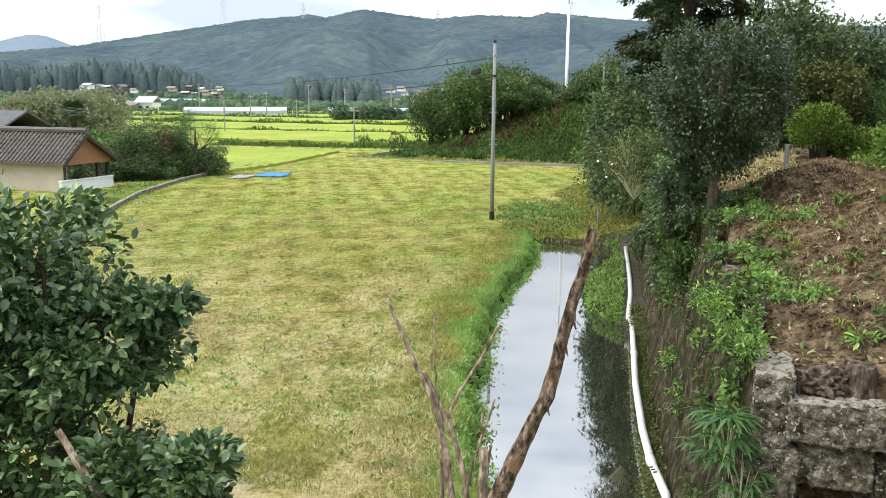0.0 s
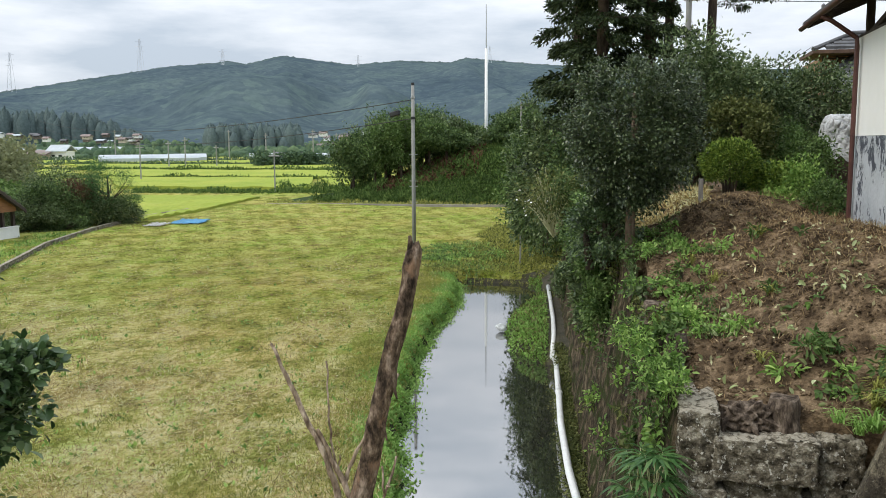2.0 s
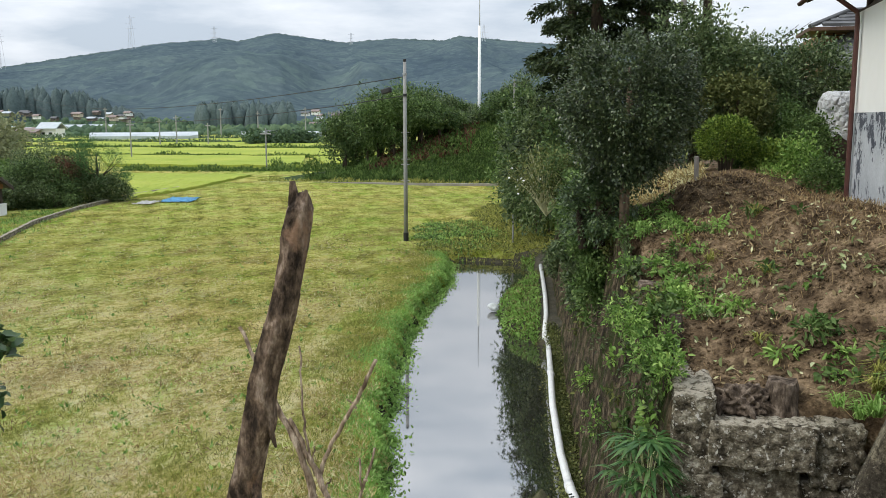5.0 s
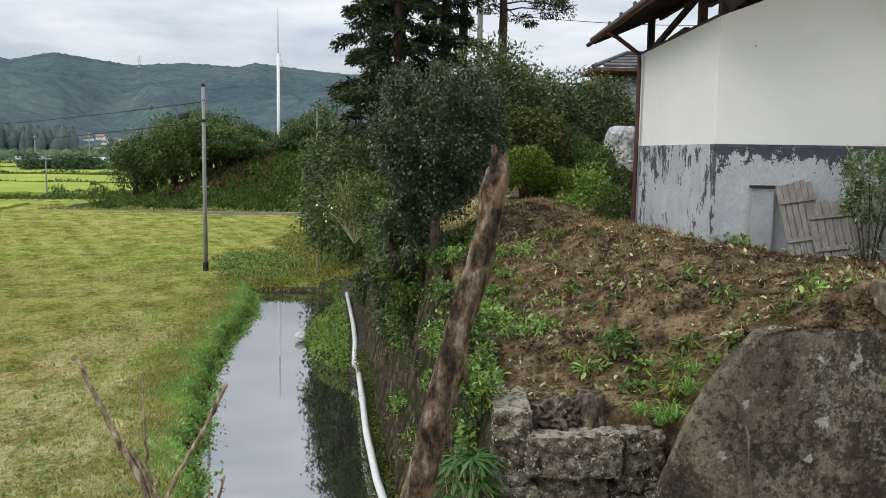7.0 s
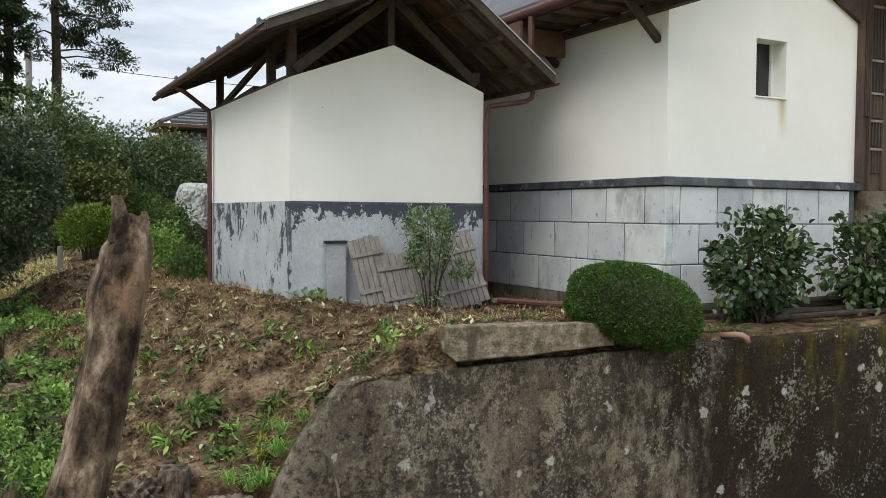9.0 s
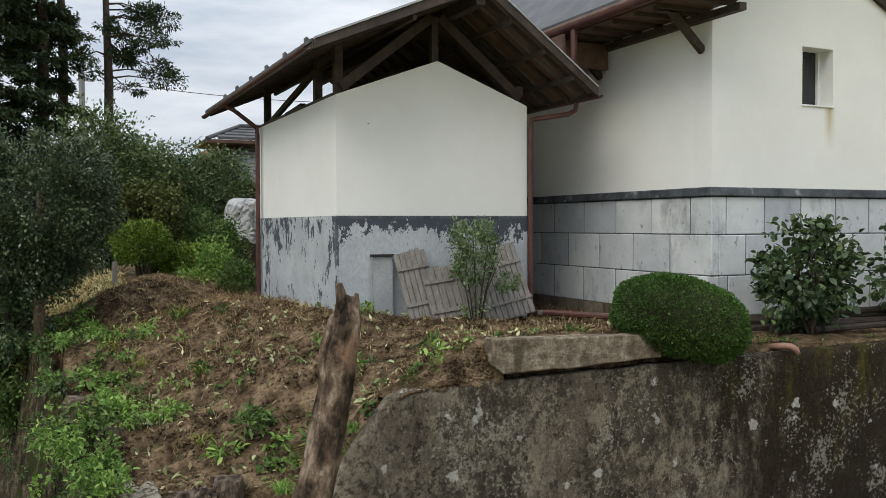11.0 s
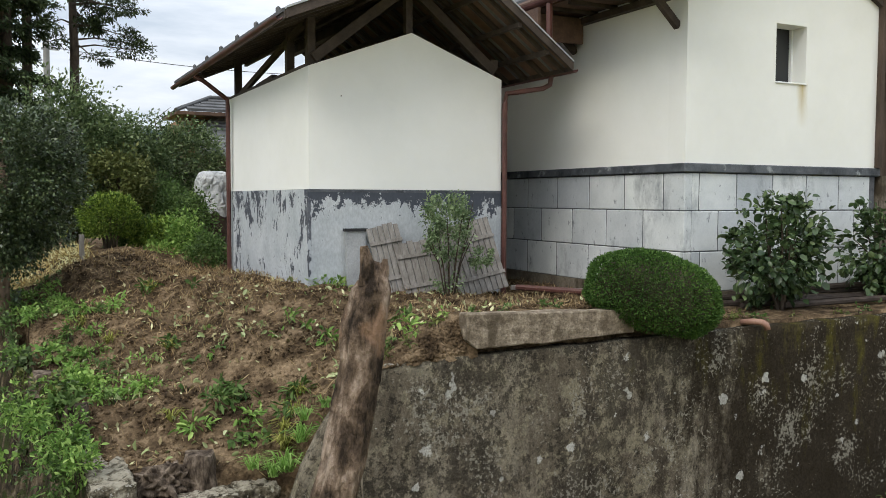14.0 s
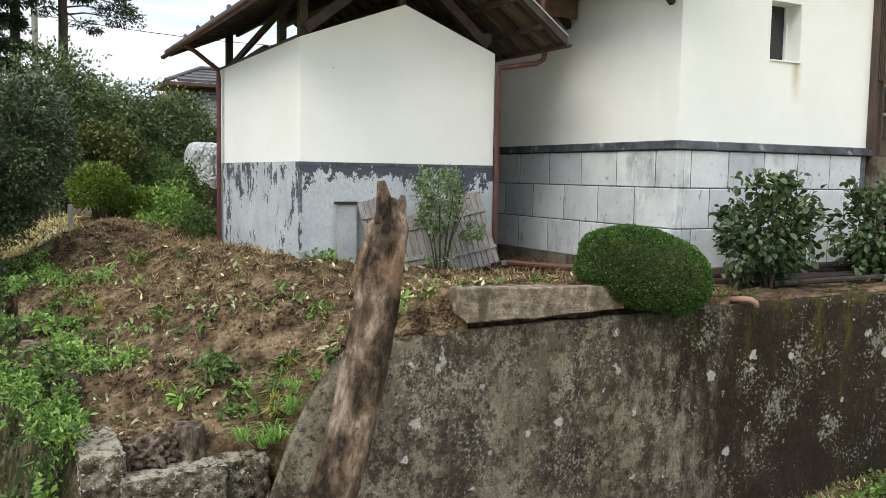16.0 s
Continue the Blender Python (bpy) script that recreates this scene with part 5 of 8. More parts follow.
for k, (p, q) in enumerate((((-0.50, 3.06, 3.10), (-0.46, 3.04, 3.16)), ((-0.55, 3.06, 3.2), (-0.53, 3.05, 3.28)), ((-0.36, 3.05, 3.45), (-0.39, 3.04, 3.48)), ((-0.33, 3.05, 3.16), (-0.30, 3.0, 3.18)), ((-0.53, 3.07, 2.92), (-0.51, 3.0, 2.98)))):
    twig(dead, [p, Vector(p).lerp(Vector(q), 0.5) + Vector((0.004, 0, 0)), q], 0.005, 0.0025, 20 + k, "twig")

# ---- evergreen shrub close on the field side ----
shrub = thing("evergreen_shrub", (-2.3, 2.6, 1.9), "dense evergreen shrub with small glossy dark leaves", "shrub")
for k, (tx, ty, tz) in enumerate([(-2.4, 2.6, 4.0), (-1.9, 2.7, 3.6), (-2.9, 2.5, 3.9), (-2.1, 2.3, 3.3), (-1.75, 2.4, 3.0), (-2.6, 2.9, 3.4)]):
    part("stem", tubed([(-2.3 + 0.04 * k, 2.6, 1.6), (-2.3 + (tx + 2.3) * 0.4, ty, 2.6), (tx, ty, tz)], [0.035, 0.022, 0.007], 7, 0.1, k), M_TRUNK, shrub)
for c, r, n in (((-2.55, 2.6, 3.80), (0.46, 0.5, 0.50), 7500), ((-2.12, 2.62, 3.46), (0.36, 0.45, 0.27), 5200), ((-1.86, 2.70, 3.66), (0.20, 0.22, 0.09), 1100),
                ((-2.5, 2.45, 2.95), (0.66, 0.55, 0.50), 8500), ((-1.70, 2.25, 3.02), (0.25, 0.25, 0.17), 1900), ((-1.36, 2.28, 3.13), (0.17, 0.2, 0.10), 900), ((-1.50, 2.3, 2.95), (0.22, 0.22, 0.16), 1300), ((-2.95, 2.5, 3.4), (0.7, 0.6, 0.6), 4000)):
    foliage("crown", c, r, int(n * 0.8), 0.053, L_EVERGREEN, shrub, 70, 0.14, 0.55, 0.0, 0.5, full=True)
stub = thing("dead_stub", (-1.62, 2.3, 1.8), "short dead broken branch among shrub leaves", "branch")
twig(stub, [(-1.42, 2.1, 1.9), (-1.58, 2.1, 2.75), (-1.70, 2.08, 3.05), (-1.86, 2.06, 3.30)], 0.026, 0.014, 9)

# ---- white plastic water pipe along the canal ----
pipe = thing("water_pipe", (-0.4, 12, 0.0), "white plastic water pipe in jointed lengths along a canal", "pipe")
P1 = [(0.30, 8.0), (0.16, 9.55), (-0.12, 10.6), (-0.34, 11.7), (-0.66, 13.7), (-0.88, 15.5), (-1.10, 17.2), (-1.20, 18.0)]
P2 = [(-1.28, 18.0), (-1.40, 19.4), (-1.62, 21.2), (-1.90, 23.2), (-2.3, 26)]
part("pipe_length", tubed([(x, y, -0.06 + 0.02 * math.sin(y)) for x, y in P1], 0.057, 12), M_PVC, pipe, smooth=True)
part("pipe_length", tubed([(x, y, -0.02 + 0.20 * min(1.0, (y - 18.0) / 1.5)) for x, y in P2], 0.057, 12), M_PVC, pipe, smooth=True)
for y, x in ((10.6, -0.12), (15.5, -0.88)):
    part("coupling", tubed([(x + 0.02, y - 0.09, -0.06 + 0.02 * math.sin(y)), (x - 0.02, y + 0.09, -0.06 + 0.02 * math.sin(y))], 0.066, 12), M_PVC, pipe, smooth=True)
part("elbow", tubed([(-1.19, 17.92, -0.05), (-1.24, 18.0, -0.03), (-1.285, 18.08, -0.02)], 0.068, 12), M_PVC, pipe, smooth=True)
for k in range(3):
    part("printed_bar", tubed([(0.0 - 0.03 * k - 0.04, 10.05 + 0.07 * k, 0.0), (0.0 - 0.03 * k + 0.0, 10.07 + 0.07 * k, 0.004)], 0.010, 5), M_BLACK, pipe)

# ---- utility pole on the field, with its cables ----
def cable(name, a, b, sag, r, label, n=26):
    a, b = Vector(a), Vector(b)
    pts = []
    for k in range(n + 1):
        t = k / n
        p = a.lerp(b, t)
        p.z -= sag * 4 * t * (1 - t)
        pts.append(p)
    return tagged(part(name, tubed(pts, r, 5), M_BLACK, None), label, "cable")


PX, PY = -8.10, 31.7
pole = thing("utility_pole", (PX, PY, 0), "slim grey concrete utility pole standing in a mown field", "utility pole")
part("shaft", tubed([(PX, PY, -0.3), (PX, PY, 3), (PX, PY, 6.68)], [0.082, 0.074, 0.06], 14), M_POLE, pole, smooth=True)
part("base_sleeve", tubed([(PX, PY, -0.1), (PX, PY, 0.32)], 0.10, 14), M_BLACK, pole, "dark tarred base")
part("top_cap", tubed([(PX, PY, 6.66), (PX, PY, 6.78)], 0.06, 10), M_BLACK, pole)
part("clamp", tubed([(PX, PY, 5.42), (PX, PY, 5.52)], 0.085, 10), M_BLACK, pole)
part("clamp", tubed([(PX, PY, 6.2), (PX, PY, 6.27)], 0.08, 10), M_METAL, pole)
for z in (2.3, 2.9, 3.1, 4.1):
    part("step_bolt", tubed([(PX - 0.16, PY, z), (PX + 0.16, PY, z)], 0.012, 6), M_METAL, pole)
cable("power_cable", (PX, PY, 6.15), (-75, 96, 7.5), 1.3, 0.018, "thin black power cable crossing above a field")
cable("power_cable", (PX, PY, 5.45), (-75, 96, 6.8), 1.6, 0.018, "thin black power cable crossing above a field")
box_c = boxed(-0.28, 0.28, -0.08, 0.08, -0.10, 0.10, 0.03, pose(-9.05, 32.5, 5.66, 0, -8, -40))
tagged(part("cable_joint_box", box_c, M_BLACK, None), "black cable joint box hung on a power cable", "joint box")

# ---- tall mast and far pylons ----
def polar(az, dist, z=0.0):
    a = radians(az)
    return Vector((0.6 + dist * math.sin(a), dist * math.cos(a), z))


mq = polar(-10.6, 73)
mast = thing("radio_mast", mq, "tall slender white mast with a whip aerial", "mast")
part("shaft", tubed([mq, mq + Vector((0, 0, 12.2))], [0.145, 0.12], 12), M_WHITE, mast, smooth=True)
part("aerial", tubed([mq + Vector((0, 0, 12.2)), mq + Vector((0, 0, 15.75))], [0.05, 0.025], 8), M_METAL, mast)


def pylon(az, dist, foot, top, label):
    b = polar(az, dist, foot)
    ob = thing("pylon", b, label, "pylon", "pylons along a ridge")
    H, W = top - foot, (top - foot) * 0.075
    def leg(sx, sy, t):
        w = W * (1 - 0.82 * t)
        return b + Vector((sx * w, sy * w, H * t))
    r = 0.22 * dist / 1500
    for sx in (-1, 1):
        for sy in (-1, 1):
            part("leg", tubed([leg(sx, sy, 0), leg(sx, sy, 0.6), leg(sx, sy, 1)], r, 4), M_FARSTEEL, ob)
    for k in range(8):
        t0, t1 = k / 8, (k + 1) / 8
        s = 1 if k % 2 else -1
        part("lattice", tubed([leg(-s, -1, t0), leg(s, -1, t1)], r * 0.7, 4), M_FARSTEEL, ob)
        part("lattice", tubed([leg(s, -1, t0), leg(-s, -1, t1)], r * 0.7, 4), M_FARSTEEL, ob)
    for t in (0.68, 0.81, 0.94):
        part("cross_arm", tubed([b + Vector((-W * 1.75, 0, H * t)), b + Vector((W * 1.75, 0, H * t))], r * 0.9, 4), M_FARSTEEL, ob)
    return ob


for az, lo, hi in ((-39.5, 3.0, 5.27), (-32.3, 3.9, 6.32), (-27.4, 3.7, 5.81), (-18.9, 3.84, 5.55), (-10.4, 3.5, 6.07), (-45.3, 3.4, 5.2)):
    D = 1450
    pylon(az, D, 4.5 + D * math.tan(radians(lo)), 4.5 + D * math.tan(radians(hi)), "lattice steel power pylon on a forested ridge")

# ---- mountains ----
RIDGE = [(-75, 3.5), (-60, 3.0), (-45, 2.35), (-41, 2.82), (-35.4, 3.85), (-30.6, 4.7), (-28, 4.95), (-27, 5.1), (-26, 4.92), (-23.7, 5.48), (-21.5, 5.2), (-19.3, 4.93),
         (-16.3, 5.2), (-13, 5.08), (-11.9, 5.36), (-7.7, 4.95), (-3, 4.6), (10, 4.2), (40, 3.5), (75, 3)]


def mountain():
    az = np.radians(np.concatenate([np.arange(-75, -48, 0.6), np.arange(-48, -5, 0.14), np.arange(-5, 75, 0.8)]))
    ra = np.concatenate([np.linspace(420, 1500, 80), np.linspace(1550, 2200, 6)])
    elev = np.interp(np.degrees(az), [p[0] for p in RIDGE], [p[1] for p in RIDGE])
    top = 4.5 + 1500 * np.tan(np.radians(elev))
    V = []
    for r in ra:
        t = np.clip((r - 420) / 1080, 0, 1)
        shape = t ** 1.25
        for a, h in zip(az, top):
            x, y = 0.6 + r * math.sin(a), r * math.cos(a)
            side = math.sin(math.pi * min(t, 1))
            n = noise.fractal(Vector((x / 210, y / 210, 0)), 1.0, 2.0, 4) * 26 * side
            spur = (0.5 - abs(noise.noise(Vector((math.degrees(a) * 0.16, r / 1400, 6))))) * 24 * side
            hump = 16 * math.exp(-((r - 700) / 120) ** 2) * max(0.0, 0.45 + 1.3 * noise.noise(Vector((math.degrees(a) * 0.22, 1.5, 3)))) + 16 * math.exp(-((r - 960) / 130) ** 2) * max(0.0, 0.3 + 1.4 * noise.noise(Vector((math.degrees(a) * 0.19, 7.5, 3))))
            z = h * shape + n + spur + hump - 14 * side 
            z = min(z, 4.5 + r * (h - 4.5) / 1500 - 2.0 - 6.0 * side) if r < 1400 else z
            if r > 1500:
                z = h * (1 - (r - 1500) / 900)
            V.append((x, y, max(z, -5.0)))
    k = len(az)
    f = [(i * k + j, i * k + j + 1, (i + 1) * k + j + 1, (i + 1) * k + j) for i in range(len(ra) - 1) for j in range(k - 1)]
    m, n, l, b = nodes_of("forested mountain")
    tc = n.new("ShaderNodeTexCoord")
    mp = n.new("ShaderNodeMapping")
    mp.vector_type = 'TEXTURE'
    mp.inputs["Rotation"].default_value = (0, 0, radians(24))
    mp.inputs["Scale"].default_value = (1.0, 1.5, 0.9)
    l.new(tc.outputs["Object"], mp.inputs["Vector"])
    big, fine = n.new("ShaderNodeTexNoise"), n.new("ShaderNodeTexNoise")
    for tx, sc, dt in ((big, 0.011, 8.0), (fine, 0.13, 5.0)):
        tx.inputs["Scale"].default_value, tx.inputs["Detail"].default_value, tx.inputs["Roughness"].default_value = sc, dt, 0.72
        l.new(mp.outputs["Vector"], tx.inputs["Vector"])
    # blue-grey forest tones, with the haze of distance put into the base colour
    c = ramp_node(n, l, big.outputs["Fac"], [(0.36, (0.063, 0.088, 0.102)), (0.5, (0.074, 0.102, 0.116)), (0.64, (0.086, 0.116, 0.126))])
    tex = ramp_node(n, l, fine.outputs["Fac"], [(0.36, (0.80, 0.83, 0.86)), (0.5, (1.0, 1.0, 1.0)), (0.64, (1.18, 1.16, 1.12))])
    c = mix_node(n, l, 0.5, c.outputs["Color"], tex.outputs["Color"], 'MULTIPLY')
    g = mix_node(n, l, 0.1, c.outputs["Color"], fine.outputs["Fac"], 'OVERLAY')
    # single crowns, each with a tone of its own
    cell = n.new("ShaderNodeTexVoronoi")
    cell.inputs["Scale"].default_value = 0.11
    cell.inputs["Randomness"].default_value = 1.0
    l.new(tc.outputs["Object"], cell.inputs["Vector"])
    tone = n.new("ShaderNodeSeparateColor")
    l.new(cell.outputs["Color"], tone.inputs["Color"])
    crowns = ramp_node(n, l, tone.outputs["Red"], [(0.0, (0.84, 0.86, 0.90)), (0.5, (1.0, 1.0, 1.0)), (1.0, (1.16, 1.18, 1.08))])
    g = mix_node(n, l, 0.9, g.outputs["Color"], crowns.outputs["Color"], 'MULTIPLY')
    stand = ramp_node(n, l, noise_node(n, l, 0.0045, 6, 0.6).outputs["Fac"], [(0.38, (0.88, 0.90, 0.94)), (0.5, (1.0, 1.0, 1.0)), (0.62, (1.10, 1.10, 1.04))])
    g = mix_node(n, l, 1.0, g.outputs["Color"], stand.outputs["Color"], 'MULTIPLY')
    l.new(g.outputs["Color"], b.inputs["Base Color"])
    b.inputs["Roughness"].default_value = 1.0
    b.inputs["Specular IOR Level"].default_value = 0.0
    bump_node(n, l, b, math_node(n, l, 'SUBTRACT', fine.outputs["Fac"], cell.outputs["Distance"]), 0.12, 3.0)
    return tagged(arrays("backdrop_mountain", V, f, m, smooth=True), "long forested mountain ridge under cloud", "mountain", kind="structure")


mountain()
RF = np.random.default_rng(21)


def far_ridge():
    """A paler mountain beyond the first; its haze is mixed into the base colour."""
    prof = [(-60, 2.4), (-50, 2.5), (-46.5, 2.85), (-44.9, 3.02), (-43.6, 3.36), (-43.0, 3.42), (-42.2, 3.28), (-41.2, 2.9), (-39.5, 2.5), (-36, 2.0), (-30, 1.5)]
    az = np.radians(np.arange(-60, -30, 0.2))
    el = np.interp(np.degrees(az), [p[0] for p in prof], [p[1] for p in prof])
    V = []
    for d, f in ((2350, 0.0), (2600, 0.6), (2850, 1.0), (3200, 0.2)):
        for a, e in zip(az, el):
            wob = 4 * noise.noise(Vector((math.degrees(a) * 1.3, d / 400, 0)))
            V.append((0.6 + d * math.sin(a), d * math.cos(a), (4.5 + 2850 * math.tan(radians(e))) * f + wob * (f > 0) - 8 * (f == 0)))
    k = len(az)
    F = [(i * k + j, i * k + j + 1, (i + 1) * k + j + 1, (i + 1) * k + j) for i in range(3) for j in range(k - 1)]
    # pale blue stands for the air in between
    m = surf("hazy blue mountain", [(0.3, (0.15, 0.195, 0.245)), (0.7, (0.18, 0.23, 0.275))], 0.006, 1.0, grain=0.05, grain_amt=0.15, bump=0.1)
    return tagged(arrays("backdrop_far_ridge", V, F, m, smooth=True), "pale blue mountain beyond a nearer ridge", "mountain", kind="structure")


far_ridge()


def blob_wood(name, places, heights, widths, material, label, per=26, size=0.5, rng=RF):
    """Many small far trees as one piece of woodland: each a heap of coarse leaf clumps."""
    P, S = [], []
    pts, outs, sz = [], [], []
    for (x, y, z), h, w in zip(places, heights, widths):
        u = rng.normal(size=(per, 3))
        u /= np.linalg.norm(u, axis=1, keepdims=True)
        q = u * (w, w, h * 0.5) * rng.uniform(0.6, 1.0, (per, 1)) + (x, y, z + h * 0.5)
        pts.append(q)
        outs.append(u)
        sz.append(np.full(per, size * w))
    c, o, s = np.concatenate(pts), np.concatenate(outs), np.concatenate(sz)
    v, f = leaves(c, s, 1.1, -0.2, o, 0.8, rng=rng)
    return tagged(arrays(name, v, f, material), label, "woods", kind="stuff")


def tree_mass(name, places, heights, widths, material, label, rng=RF, t=(0.0, 0.35, 0.68, 0.88, 1.0), prof=(0.9, 1.05, 0.95, 0.55, 0.05), segs=7):
    """Far close-grown trees as one wood: each a lumpy, tapering solid crown."""
    t, prof, rings = np.array(t), np.array(prof), len(t)
    ang = np.arange(segs) * 2 * np.pi / segs
    V, F = [], []
    for (x, y, z), h, w in zip(places, heights, widths):
        rad = w * prof[:, None] * rng.uniform(0.72, 1.22, (rings, segs))
        rad[-1] = 0.05
        zz = z + h * t[:, None] + rng.uniform(-0.05, 0.05, (rings, segs)) * h
        o = len(V) * rings * segs
        V.append(np.stack([x + rad * np.cos(ang), y + rad * np.sin(ang), zz], -1).reshape(-1, 3))
        for i in range(rings - 1):
            for k in range(segs):
                F.append((o + i * segs + k, o + i * segs + (k + 1) % segs, o + (i + 1) * segs + (k + 1) % segs, o + (i + 1) * segs + k))
    return tagged(arrays(name, np.concatenate(V), F, material, smooth=True), label, "woods", kind="stuff")


# dark plantation at the mountain's foot
pa, pd = RF.uniform(-46, -31.8, 2200), RF.uniform(520, 640, 2200)
pl = np.array([polar(a, d, 0) for a, d in zip(pa, pd)])
ph = np.interp(pa, (-46, -44, -41.5, -40.8, -38, -35.5, -34, -31.8), (20, 20, 21, 23, 23, 22, 16, 8)) + 1.2 * np.sin(pa * 5.3) + RF.uniform(-1.4, 1.4, 2200)
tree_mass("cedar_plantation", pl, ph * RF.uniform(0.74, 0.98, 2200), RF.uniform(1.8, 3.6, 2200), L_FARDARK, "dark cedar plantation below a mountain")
pl = np.array([polar(a, d, -1.5) for a, d in zip(RF.uniform(-28.5, -22.8, 260), RF.uniform(400, 450, 260))])
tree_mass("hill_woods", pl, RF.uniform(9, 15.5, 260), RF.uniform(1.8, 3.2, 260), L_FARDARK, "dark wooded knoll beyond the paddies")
pl = np.array([polar(a, d, -0.5) for a, d in zip(RF.uniform(-48, -18, 1500), RF.uniform(280, 530, 1500))])
pl[:, 2] += np.clip((np.hypot(pl[:, 0], pl[:, 1]) - 400) * 0.035, 0, 5)
tree_mass("valley_woods", pl, RF.uniform(1.4, 4.2, 1500), RF.uniform(0.8, 2.6, 1500), L_VALLEY, "scattered trees over a farming valley")
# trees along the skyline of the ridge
# same blue-grey as the mountain, haze included in the colour
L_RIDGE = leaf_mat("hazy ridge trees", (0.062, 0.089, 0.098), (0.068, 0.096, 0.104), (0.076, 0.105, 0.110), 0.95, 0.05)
pa = RF.uniform(-46, -5, 1700)
pe = np.interp(pa, [p[0] for p in RIDGE], [p[1] for p in RIDGE])
pl = np.array([polar(a, 1490, 4.5 + 1490 * math.tan(radians(e)) - 8) for a, e in zip(pa, pe)])
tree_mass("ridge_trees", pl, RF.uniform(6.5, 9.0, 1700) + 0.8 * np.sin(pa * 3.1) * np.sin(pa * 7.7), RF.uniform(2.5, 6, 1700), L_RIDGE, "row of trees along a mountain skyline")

# ---- paddies, hedges and farm road ----
L_GRASS2 = leaf_mat("bank grass", (0.032, 0.062, 0.017), (0.066, 0.112, 0.030), (0.12, 0.17, 0.052), 0.8, 0.3)
def paddy(a, b, c, d, h, material, name, label, category, wob=0.5):
    """A standing crop: a raised bed with an uneven top."""
    bm = bmesh.new()
    n = 18
    A, B, C, D = (Vector((*p, 0)) for p in (a, b, c, d))
    grid = [[bm.verts.new((A.lerp(B, i / n)).lerp(D.lerp(C, i / n), j / n) + Vector((0, 0, h + RF.uniform(-0.06, 0.06)))) for j in range(n + 1)] for i in range(n + 1)]
    for i in range(n):
        for j in range(n):
            bm.faces.new((grid[i][j], grid[i + 1][j], grid[i + 1][j + 1], grid[i][j + 1]))
    ext = bmesh.ops.extrude_edge_only(bm, edges=[e for e in bm.edges if e.is_boundary])
    for v in ext["geom"]:
        if isinstance(v, bmesh.types.BMVert):
            v.co.z = -0.1
    return tagged(part(name, bm, material, None), label, category, kind="stuff")


RICE = "ripening yellow-green rice crop in a paddy"
paddy((-27.6, 43.5), (-27.6, 50), (-30.0, 64.5), (-42, 65), 0.32, M_RICE, "rice", RICE, "rice paddy")
paddy((-50, 75), (-30.5, 76.5), (-38.5, 97), (-66, 97), 0.45, M_RICE, "rice", RICE, "rice paddy")
paddy((-29.5, 80), (-21, 84), (-26, 96), (-37, 96), 0.45, M_RICE, "rice", RICE, "rice paddy")
paddy((-68, 100), (-30, 101), (-38, 124), (-88, 124), 0.45, M_RICE, "rice", RICE, "rice paddy")
paddy((-95, 100), (-72, 100), (-92, 124), (-125, 124), 0.45, M_RICE, "rice", RICE, "rice paddy")
paddy((-90, 130), (-42, 134), (-52, 160), (-120, 160), 0.4, M_RICE, "rice", RICE, "rice paddy")
paddy((-140, 165), (-55, 168), (-70, 195), (-180, 195), 0.4, M_RICE, "rice", RICE, "rice paddy")
paddy((-75, 72), (-56, 76), (-70, 95), (-95, 92), 0.45, M_RICE, "rice", RICE, "rice paddy")


def weed_belt(a, b, width, n, h, material, label, size=0.5, name="weed_belt", ground_z=0.0, rng=RF):
    n = int(n * 0.6)
    t = rng.uniform(0, 1, n)
    a, b = np.array(a, float), np.array(b, float)
    d = (b - a) / np.linalg.norm(b - a)
    p = a + (b - a) * t[:, None] + np.array((-d[1], d[0])) * rng.normal(0, width * 0.5, n)[:, None]
    z = ground_z + rng.uniform(0, 1, n) ** 1.4 * h * (0.7 + 0.5 * np.sin(t * 37) * np.sin(t * 13 + 1))
    return tagged(arrays(name, *leaves(np.column_stack([p, z]), size, 0.35, -0.9, None, 0.8, rng=rng), material), label, "weeds", kind="stuff")


weed_belt((-45, 70.5), (-20, 74), 2.2, 12000, 0.45, L_GRASS2, "belt of tall green weeds between paddies", 0.3)
weed_belt((-34, 77), (-20, 79.5), 1.6, 6000, 0.8, L_GRASS2, "belt of tall green weeds between paddies", 0.3)
weed_belt((-90, 98.3), (-30, 98.8), 0.8, 9000, 0.6, L_GRASS2, "belt of tall green weeds between paddies", 0.35)
weed_belt((-110, 127), (-42, 129), 1.8, 8000, 0.7, L_GRASS2, "low belt of weeds between paddies", 0.5)
weed_belt((-150, 162), (-55, 164), 2, 7000, 0.9, L_VALLEY, "low belt of weeds between paddies", 0.6)
weed_belt((-200, 200), (-70, 200), 4, 8000, 1.6, L_VALLEY, "low belt of bushes beyond paddies", 0.7)
weed_belt((-27, 59.8), (-6, 61.0), 0.8, 5000, 0.3, L_GRASS, "grassy edge of a farm road", 0.22)
rd = bmesh.new()
pr = [(-31, 55.0), (-27.2, 58.4), (-22, 59.4), (-12, 59.8), (-4, 60.6)]
ra_ = [rd.verts.new((x, y - 0.22, 0.16)) for x, y in pr]
rb_ = [rd.verts.new((x, y + 0.22, 0.16)) for x, y in pr]
rc_ = [rd.verts.new((x, y - 0.22, -0.1)) for x, y in pr]
for k in range(len(pr) - 1):
    rd.faces.new((ra_[k], ra_[k + 1], rb_[k + 1], rb_[k]))
    rd.faces.new((rc_[k], rc_[k + 1], ra_[k + 1], ra_[k]))
tagged(part("kerb", rd, M_ROAD, None), "low concrete ditch kerb at a field's far edge", "kerb", kind="structure")

